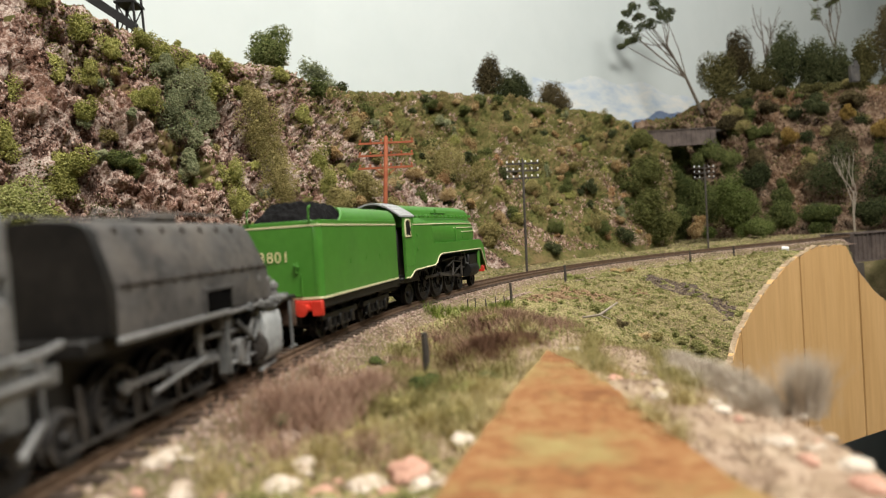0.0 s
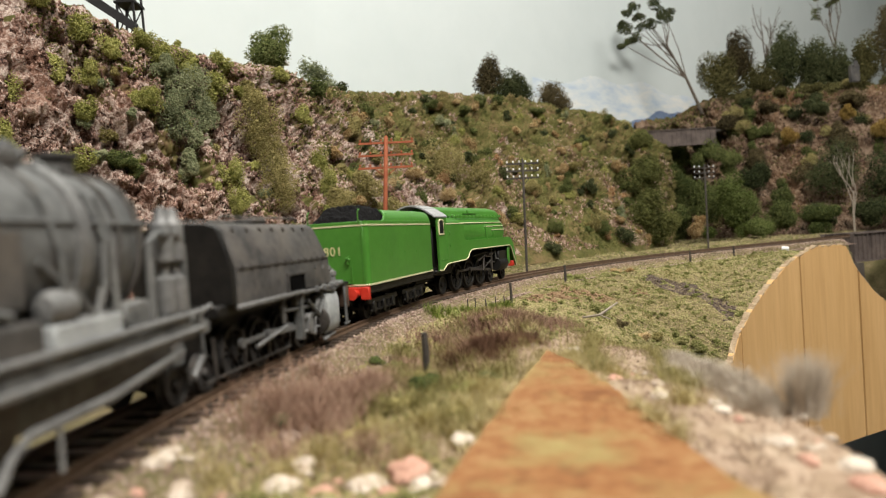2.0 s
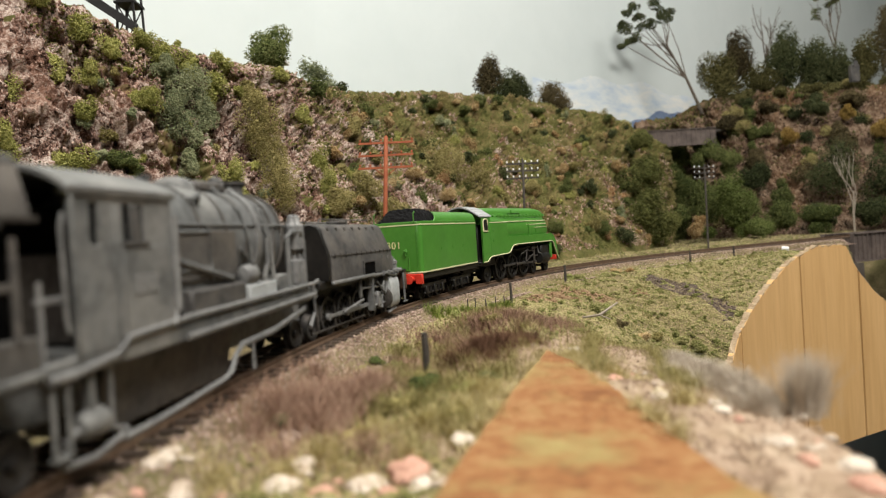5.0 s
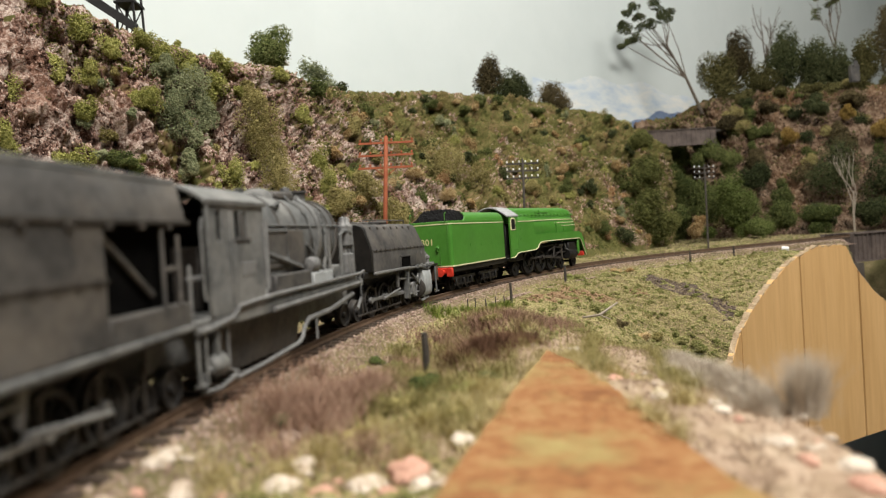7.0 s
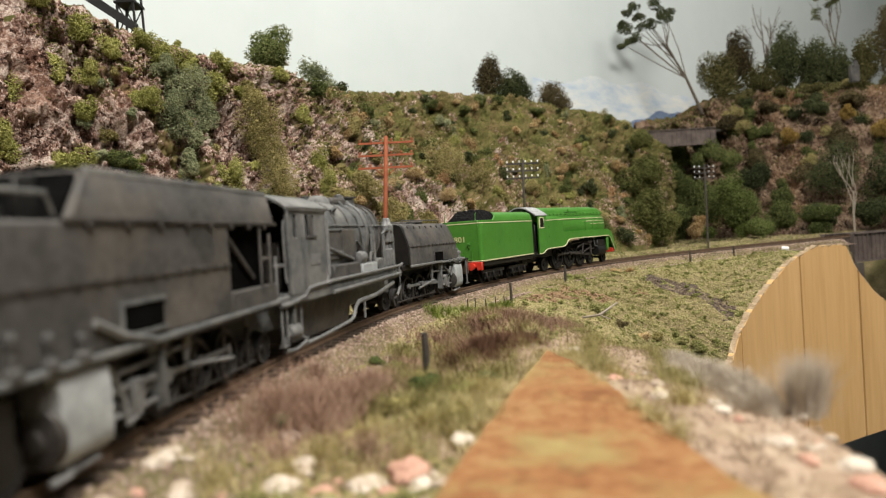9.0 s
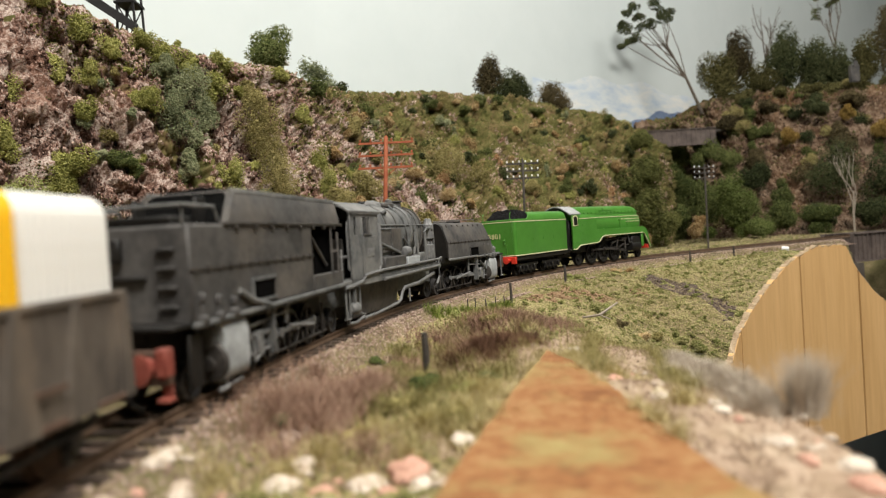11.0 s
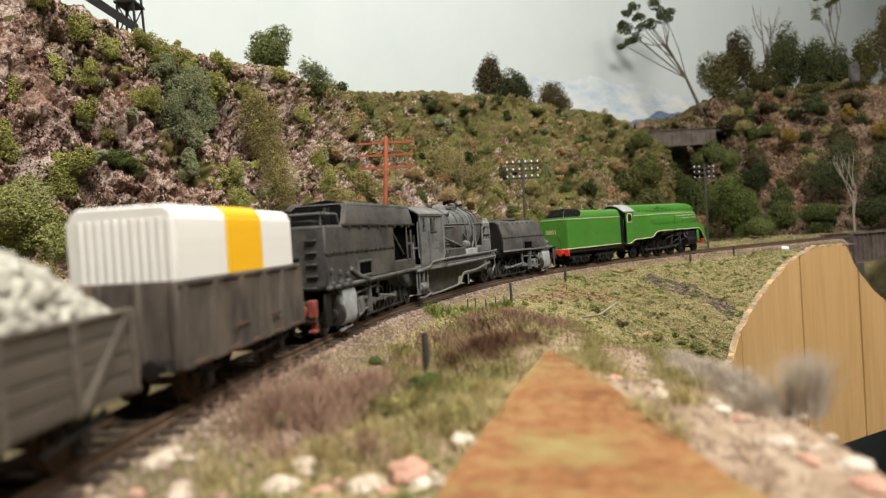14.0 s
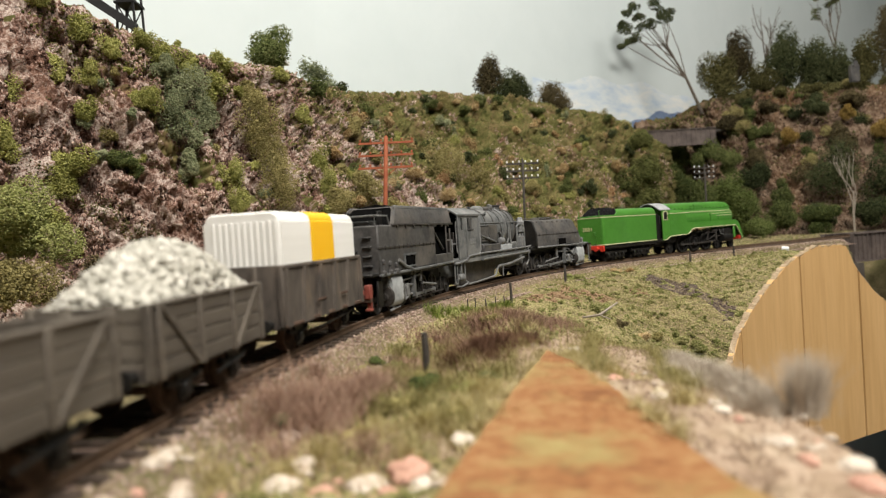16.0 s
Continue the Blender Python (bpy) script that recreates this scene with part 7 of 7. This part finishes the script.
grass("board_edge_straw", "pale straw and grit along the board's edges", [(0.0365 - 0.0365 * k / 12 - 0.002, 0.243 - 0.121 * k / 12, 0) for k in range(13)] + [(0.0395 + 0.006 * k / 10, 0.238 - 0.105 * k / 10, 0) for k in range(11)], 5200, 0.0020, 0.0052, 0.00010, STRAW, 74)
grass("knoll_grass", "tousled olive and brown grass over the knoll", [(float(on_line(q, o).x), float(on_line(q, o).y), 0) for q in np.arange(-0.02, 0.17, 0.016) for o in (-0.055, -0.085, -0.115)], 12000, 0.0085, 0.0055, 0.00010, HAY, 73)
grass("slope_grass", "short green grass along the embankment", [(0.10, 0.55, 0), (0.14, 0.57, 0), (0.18, 0.60, 0), (0.22, 0.64, 0), (0.12, 0.50, 0), (0.17, 0.55, 0), (0.27, 0.66, 0), (0.2, 0.53, 0), (0.33, 0.70, 0)], 4000, 0.022, 0.0035, 0.00022, HAY, 68)

for x, y, r, mt, lb in ((0.1313, 0.4936, 0.007, BROWNLEAF, "russet-brown shrublet on the slope"), (0.150, 0.503, 0.008, TANLEAF, "dry tan shrublet on the slope"), (0.163, 0.516, 0.008, OLIVE, "olive shrublet on the slope"), (0.185, 0.528, 0.009, EMBGREEN, "green shrublet low on the slope"), (0.200, 0.523, 0.010, EMBGREEN, "green shrublet low on the slope"), (0.115, 0.500, 0.010, EMBGREEN, "dark green shrublet on the slope"),
                      (0.125, 0.515, 0.009, LINEGREEN, "fresh green shrublet on the slope"), (0.112, 0.588, 0.006, LINEGREEN, "fresh green shrublet by the post"), (0.122, 0.596, 0.007, EMBGREEN, "green shrublet by the post"), (0.168, 0.640, 0.006, TANLEAF, "tan shrublet beside the rail"), (0.185, 0.652, 0.005, TANLEAF, "tan shrublet beside the rail"), (0.425, 0.800, 0.010, EMBGREEN, "green shrublet by the bridge"), (0.36, 0.77, 0.006, EMBGREEN, "green shrublet beside the rail")):
    bush(x, y, float(ground_z(np.array([x]), np.array([y]))[0]) + r * 0.3, r, r * 0.7, mt, lb, n=260, crumb=0.0013, group="shrublets on the embankment", k=5)

STRAWBUSH = leafy("straw_cushion", [(0.28, 0.22, 0.08), (0.42, 0.34, 0.15), (0.55, 0.47, 0.25)])
for x, y, r, mt, lb in ((-0.022, 0.232, 0.0050, LINEGREEN, "fresh green cushion plant among the stones"), (-0.008, 0.205, 0.0060, MIDLEAF, "dark green cushion plant among the stones"), (0.004, 0.193, 0.0050, LINEGREEN, "fresh green cushion plant among the stones"), (0.012, 0.216, 0.0055, MIDLEAF, "dark green cushion plant among the stones"), (-0.047, 0.176, 0.0035, DARKLEAF, "small dark cushion plant among the stones"),
                        (-0.015, 0.186, 0.0050, OLIVE, "olive cushion plant among the stones"), (0.0, 0.168, 0.0045, STRAWBUSH, "pale straw cushion among the stones"), (-0.026, 0.168, 0.0045, STRAWBUSH, "pale straw cushion among the stones"), (-0.037, 0.200, 0.0040, BROWNLEAF, "brown cushion plant among the stones"), (-0.012, 0.225, 0.0045, OLIVE, "olive cushion plant among the stones"), (0.020, 0.300, 0.0070, OLIVE, "olive cushion plant on the knoll"), (0.045, 0.318, 0.0070, BROWNLEAF, "brown cushion plant on the knoll"), (-0.010, 0.285, 0.0055, OLIVE, "olive cushion plant by the fence"), (-0.028, 0.255, 0.0045, MIDLEAF, "green cushion plant by the track"), (0.008, 0.325, 0.0060, LINEGREEN, "fresh green cushion plant by the fence")):
    bush(x, y, float(ground_z(np.array([x]), np.array([y]))[0]) + r * 0.25, r, r * 0.65, mt, lb, n=330, crumb=0.0011, group="cushion plants", k=6)

# --- rubble and the orange board ---
rs = np.random.RandomState(77)


def rubble(x, y, r, material, label):
    SEED[0] += 1
    bm = bmesh.new()
    bmesh.ops.create_icosphere(bm, subdivisions=3, radius=r)
    for v in bm.verts:
        v.co *= 1 + 0.28 * noise.noise(v.co * (1.3 / r) + Vector((SEED[0], 0, 0))) + 0.10 * noise.noise(v.co * (4 / r))
        v.co.z *= 0.75
    me = bpy.data.meshes.new("stone")
    bm.to_mesh(me)
    bm.free()
    me.materials.append(material)
    ob = new("stone", me)
    ob.location = (x, y, float(ground_z(np.array([x]), np.array([y]))[0]) - r * 0.12)
    return tagged(ob, label, "stone", "loose stones")


for x, y, r, mt in ((-0.0545, 0.128, 0.0026, CHALK), (-0.0195, 0.138, 0.0050, CHALK), (-0.036, 0.134, 0.0045, CHALK), (-0.010, 0.140, 0.0045, PINKSTONE), (-0.027, 0.130, 0.0030, PINKSTONE), (0.002, 0.150, 0.0030, CHALK),
                    (0.007, 0.188, 0.0022, CHALK), (0.0045, 0.240, 0.0026, CHALK), (0.0651, 0.131, 0.0030, CHALK), (0.0735, 0.120, 0.0030, CHALK), (0.0715, 0.113, 0.0032, PINKSTONE), (0.0760, 0.110, 0.0028, CHALK),
                    (0.066, 0.122, 0.0022, PINKSTONE), (0.062, 0.150, 0.0020, CHALK), (0.056, 0.175, 0.0024, CHALK), (0.050, 0.200, 0.0024, PINKSTONE), (0.046, 0.225, 0.0026, CHALK), (0.060, 0.190, 0.0020, CHALK), (0.066, 0.165, 0.0018, CHALK), (0.034, 0.262, 0.0028, CHALK), (0.048, 0.252, 0.0030, CHALK)):
    rubble(x, y, r, mt, "rounded pale plaster stone" if mt is CHALK else "pinkish rough plaster stone")
for _ in range(34):
    x, y = rs.uniform(-0.062, 0.002), rs.uniform(0.110, 0.146)
    rubble(x, y, rs.uniform(0.0010, 0.0026), CHALK if rs.rand() < 0.55 else PINKSTONE, "small rough piece of pale rubble")
for _ in range(46):
    x, y = rs.uniform(0.045, 0.080), rs.uniform(0.10, 0.24)
    if x < 0.050 + (0.24 - y) * 0.1 - 0.002:
        continue
    rubble(x, y, rs.uniform(0.0006, 0.0014), CHALK if rs.rand() < 0.6 else PINKSTONE, "small pale pebble of rubble")
grass("mauve_wisps", "sparse mauve and brown grass between the stones", [(-0.05, 0.165, 0), (-0.03, 0.23, 0), (-0.015, 0.255, 0), (-0.005, 0.225, 0), (0.01, 0.235, 0), (-0.04, 0.15, 0), (-0.02, 0.15, 0), (0.005, 0.28, 0), (-0.045, 0.22, 0)], 6000, 0.011, 0.0050, 0.00010, MAUVE, 69)
grass("straw_wisps", "pale straw strewn between the stones", [(-0.0195, 0.142, 0), (-0.036, 0.138, 0), (-0.010, 0.146, 0), (0.0, 0.155, 0), (-0.05, 0.135, 0), (0.008, 0.18, 0), (0.045, 0.235, 0), (0.052, 0.21, 0), (0.06, 0.17, 0)], 4200, 0.0060, 0.0045, 0.00012, STRAW, 70)
g = Geo(1.0)
outline = [(0.0365, 0.243), (0.020, 0.190), (0.0, 0.122), (-0.010, 0.085), (0.050, 0.085), (0.0455, 0.115), (0.0445, 0.150), (0.0440, 0.185), (0.0415, 0.215)]
rough = []
for (xa, ya), (xb, yb) in zip(outline, outline[1:] + outline[:1]):
    for k in range(8):
        f = k / 8
        w = math.sin(f * math.pi) ** 0.5 if f else 0
        rough.append((xa + (xb - xa) * f + rs.uniform(-0.0007, 0.0007) * w, ya + (yb - ya) * f + rs.uniform(-0.0007, 0.0007) * w))
outline = rough
g.loft([[(x, y, -0.022) for x, y in outline], [(x, y, -0.0068 + 0.012 * (0.15 - y) * 0.1) for x, y in outline], [(x * 0.992 + 0.0002, y * 0.998 + 0.0003, -0.0062) for x, y in outline]])
thing("board", "orange-brown painted board corner lying in the scenery", "board", geo=g, material=ORANGE, smooth=False)
thing("stick", "thin pale forked stick lying on the slope", "stick", geo=Geo(1.0).tube([(0.088, 0.425, -0.018), (0.098, 0.420, -0.0165), (0.112, 0.428, -0.010)], [0.0006, 0.0010, 0.0006], 6).tube([(0.098, 0.420, -0.0165), (0.104, 0.416, -0.019)], 0.0004, 5), material=PALEBARK)


# ---- poles, posts, bridges ----
def telegraph_pole(base, top, arm, tiers, gap, pole_mat, label, pegs, peg_mat, turn, thick):
    ob = thing("telegraph_pole", label, "telegraph pole", "poles along the line")
    ob.location = base
    b, t = Vector((0, 0, 0)), Vector(top) - Vector(base)
    up = t.normalized()
    part("post", Geo(1.0).tube([b - up * 0.01, t * 0.5, t, t + up * 0.0014], [thick, thick * 0.9, thick * 0.8, thick * 0.2], 10), pole_mat, ob)
    ax = Vector((math.cos(turn), math.sin(turn), 0))
    for k in range(tiers):
        c = t - up * (0.004 + k * gap)
        g = Geo(1.0)
        h = arm / 2
        n = ax.cross(up).normalized()
        q = c - n * thick * 1.1
        g.loft([[q + ax * e * h + up * dz * 0.0008 + n * dy * 0.0006 for dz, dy in ((-1, -1), (1, -1), (1, 1), (-1, 1))] for e in (-1, 1)])
        cr = part("crossarm", g, pole_mat, ob)
        for e in np.linspace(-0.94, 0.94, pegs):
            if abs(e) < 0.12:
                continue
            f = q + ax * e * h
            g = Geo(1.0)
            g.tube([f, f + up * 0.0012, f + up * 0.0014, f + up * 0.0026, f + up * 0.0032], [0.0003, 0.0003, 0.0008, 0.0008, 0.0002], 8)
            part("insulator", g, peg_mat, cr)
    for sd in (1, -1):
        c = t - up * (0.004 + (tiers - 1) * gap)
        part("brace", Geo(1.0).tube([c - up * 0.007 - ax.cross(up) * thick, c + ax * sd * arm * 0.22 - ax.cross(up) * thick * 1.2], 0.0004, 5), pole_mat, ob)
    return ob


telegraph_pole((-0.047, 0.50, -0.008), (-0.0385, 0.50, 0.119), 0.042, 3, 0.0095, REDPOLE, "red-brown telegraph pole with three crossarms", 6, REDPOLE, 0.06, 0.0019)
telegraph_pole((0.082, 0.65, -0.004), (0.084, 0.65, 0.114), 0.033, 3, 0.0072, DARKPOLE, "dark telegraph pole with white insulators", 6, PORCELAIN, 0.10, 0.0014)
telegraph_pole((0.373, 0.92, -0.002), (0.374, 0.92, 0.124), 0.031, 3, 0.0072, DARKPOLE, "distant dark telegraph pole with white insulators", 5, PORCELAIN, 0.16, 0.0014)


def fence_post(x, y, h, r):
    z = float(ground_z(np.array([x]), np.array([y]))[0])
    ob = thing("fence_post", "weathered dark timber fence post in the grass", "fence post", "fence posts along the line", geo=Geo(1.0).tube([(x, y, z - 0.004), (x + 0.0002, y, z + h * 0.5), (x, y, z + h), (x, y, z + h + 0.0002)], [r, r, r * 0.9, r * 0.5], 7), material=DARKPOLE)
    return ob


for x, y, h, r in ((-0.0087, 0.2389, 0.0150, 0.0013), (0.0458, 0.4593, 0.0155, 0.0010), (0.1055, 0.5722, 0.0145, 0.0012), (0.276, 0.7325, 0.0120, 0.0011), (0.3458, 0.7790, 0.0120, 0.0011), (0.395, 0.800, 0.010, 0.001),
                   (0.0130, 0.398, 0.0095, 0.0004), (0.0180, 0.405, 0.0095, 0.0004), (0.0250, 0.414, 0.0085, 0.0004), (0.0320, 0.424, 0.0085, 0.0004), (0.0385, 0.433, 0.0080, 0.0004)):
    fence_post(x, y, h, r)


def plate_girder(name, a, b, z0, z1, n, material, label, base=None):
    """A plate girder with flanges and upright stiffeners between two plan points."""
    ob = thing(name, label, "bridge", "railway bridges")
    a, b = Vector(a), Vector(b)
    d = (b - a).normalized()
    nn = Vector((d.y, -d.x, 0))

    def bar(lo, hi, ua, ub, w, nm):
        g = Geo(1.0)
        g.loft([[a + d * u + nn * o + Vector((0, 0, z)) for o, z in ((-w, lo), (w, lo), (w, hi), (-w, hi))] for u in (ua, ub)])
        return part(nm, g, material, ob, smooth=False)
    L = (b - a).length
    bar(z0, z1, 0, L, 0.0008, "web")
    bar(z1, z1 + 0.0018, 0, L, 0.0038, "top_flange")
    bar(z0 - 0.0018, z0, 0, L, 0.0038, "bottom_flange")
    for k in range(n + 1):
        u = L * k / n
        bar(z0, z1, max(0, u - 0.0007), min(L, u + 0.0007), 0.0028, "stiffener")
    return ob


a, b = on_line(0.945, -0.021), on_line(1.19, -0.021)
lower = plate_girder("girder_bridge", (a.x, a.y, 0), (b.x, b.y, 0), -0.022, 0.0145, 24, GIRDER, "brown-grey plate girder bridge carrying the track")
a, b = on_line(0.945, 0.021), on_line(1.19, 0.021)
plate_girder("girder_bridge", (a.x, a.y, 0), (b.x, b.y, 0), -0.022, 0.0145, 24, GIRDER, "brown-grey plate girder bridge carrying the track")
for s in (0.935, 1.195):
    g = Geo(1.0)
    q = [on_line(s + ds, o) for ds, o in ((-0.012, -0.034), (0.012, -0.034), (0.012, 0.034), (-0.012, 0.034))]
    g.loft([[(v.x, v.y, z) for v in q] for z in (-0.19, -0.024)])
    thing("abutment", "weathered grey stone bridge abutment", "abutment", "bridge abutments", geo=g, material=paint("grey_stonework", [(0.05, 0.042, 0.036), (0.11, 0.095, 0.08)], 60, 0.9, 0.5), smooth=False)
plate_girder("upper_girder_bridge", (0.395, 1.35, 0), (0.575, 1.35, 0), 0.209, 0.240, 18, GIRDER, "dark brown plate girder bridge high across the valley")
thing("bridge_deck", "dark timber deck on the high girder bridge", "bridge deck", geo=Geo(1.0).box(0.395, 0.60, 1.352, 1.40, 0.232, 0.238, 0.001), material=DARKPOLE)

# --- steel trestle on the cliff top ---
tr = thing("steel_trestle", "black steel trestle tower and girder on the cliff top", "trestle")
TRESTLE = paint("black_steel", [(0.006, 0.006, 0.007), (0.014, 0.014, 0.014)], 200, 0.6, 0.1)
for x0, x1 in ((-0.286, -0.282), (-0.2685, -0.2725)):
    for yy in (0.600, 0.618):
        part("tower_leg", Geo(1.0).tube([(x0, yy, 0.236), (x1, yy, 0.330)], 0.0013, 6), TRESTLE, tr)
for yy in (0.600, 0.618):
    for za, zb in ((0.244, 0.270), (0.270, 0.298)):
        part("cross_brace", Geo(1.0).tube([(-0.285, yy, za), (-0.271, yy, zb)], 0.0006, 5), TRESTLE, tr)
        part("cross_brace", Geo(1.0).tube([(-0.270, yy, za), (-0.284, yy, zb)], 0.0006, 5), TRESTLE, tr)
part("strut", Geo(1.0).box(-0.287, -0.268, 0.598, 0.620, 0.272, 0.2745, 0.0003), TRESTLE, tr)
g = Geo(1.0)
g.loft([[(-0.335, 0.585, 0.292), (-0.335, 0.592, 0.292), (-0.335, 0.592, 0.303), (-0.335, 0.585, 0.303)], [(-0.268, 0.597, 0.244), (-0.268, 0.604, 0.244), (-0.268, 0.604, 0.253), (-0.268, 0.597, 0.253)]])
part("girder", g, TRESTLE, tr, smooth=False)
# --- little hut with a white roof ---
hut = thing("hut", "tiny hut with a white flat roof on the cliff", "hut")
part("walls", Geo(1.0).box(-0.192, -0.166, 0.715, 0.735, 0.222, 0.2455, 0.0005), DARKGREY, hut)
part("roof", Geo(1.0).box(-0.197, -0.161, 0.711, 0.739, 0.2455, 0.2485, 0.0004), PORCELAIN, hut, "white flat roof")
thing("white_can", "small white tin lying on the embankment", "can", geo=Geo(1.0).cyl((0.404, 0.780, 0.0055), (0.410, 0.776, 0.0045), 0.0028), material=PORCELAIN)
sig = thing("marker_board", "small dark grey signal box by the far trees", "signal box")
part("case", Geo(1.0).box(0.852, 0.870, 1.335, 1.345, 0.315, 0.350, 0.001), DARKGREY, sig)
part("panel", Geo(1.0).box(0.857, 0.865, 1.333, 1.3352, 0.345, 0.357, 0.0003), DARKGREY, sig)

# --- painted distance on the wall ---
e_, n_ = Vector((0.7682, 0.6402, 0)), Vector((0.6402, -0.7682, 0))


def on_wall(x, z, off):
    p = Vector((CORNER[0], CORNER[1], 0)) + e_ * ((x - CORNER[0]) / e_.x) + n_ * off
    return (p.x, p.y, z)


CLOUD = paint("painted_cloud", [(0.50, 0.60, 0.72), (0.66, 0.72, 0.76), (0.78, 0.79, 0.77)], 7, 0.9, 0, fine=30, stretch=(1, 1, 3.5))
HAZEBLUE = paint("painted_blue_hills", [(0.13, 0.19, 0.33), (0.22, 0.29, 0.43)], 14, 0.9, 0, stretch=(1, 1, 3))
xs = np.linspace(0.20, 0.78, 40)
g = Geo(1.0)
g.loft([[on_wall(x, 0.20, 0.003), on_wall(x, 0.355 + 0.035 * math.sin((x - 0.2) / 0.58 * math.pi) + 0.008 * math.sin(x * 40), 0.003)] for x in xs], caps=False, closed=False)
thing("backdrop", "painted pale clouds on the backdrop wall", "backdrop", kind="structure", geo=g, material=CLOUD, smooth=False)
g = Geo(1.0)
g.loft([[on_wall(x, 0.20, 0.006), on_wall(x, 0.290 + 0.055 * smoothstep(0.36, 0.70, x) + 0.006 * math.sin(x * 37) + 0.004 * math.sin(x * 83), 0.006)] for x in xs], caps=False, closed=False)
thing("backdrop_hills", "painted hazy blue hills on the backdrop wall", "backdrop", kind="structure", geo=g, material=HAZEBLUE, smooth=False)


# ---- what moves ----
def motions():
    slow = [k * 0.4 for k in range(41)]
    fast = [k * 0.2 for k in range(81)]
    for ob, lag, pa, pb, base in MOVERS:
        rows = []
        for t in slow:
            m = on_track(gone(t) - lag, pa, pb)
            if base is not None:
                b = [q for q in MOVERS if q[0] == base][0]
                m = on_track(gone(t) - lag, b[2], b[3]).inverted() @ m
            rows.append((t, m))
        walk(ob, rows)
    for ob, x, r in TURNERS:
        walk(ob, [(t, pose(x, 0, r, 0, math.degrees(gone(t) / r), 0)) for t in fast])
    for ob, kind, x, r, crank, phase, reach, axle in RODS:
        rows = []
        for t in fast:
            a = gone(t) / (r * 0.001) + radians(phase)
            px, pz = x + crank * math.sin(a), r + crank * math.cos(a)
            tilt = 0.0
            if kind == "main":
                tilt = math.degrees(math.asin((axle - pz) / abs(reach))) * (-1 if reach > 0 else 1)
            rows.append((t, pose(px * 0.001, 0, pz * 0.001, 0, tilt, 0)))
        walk(ob, rows)


motions()
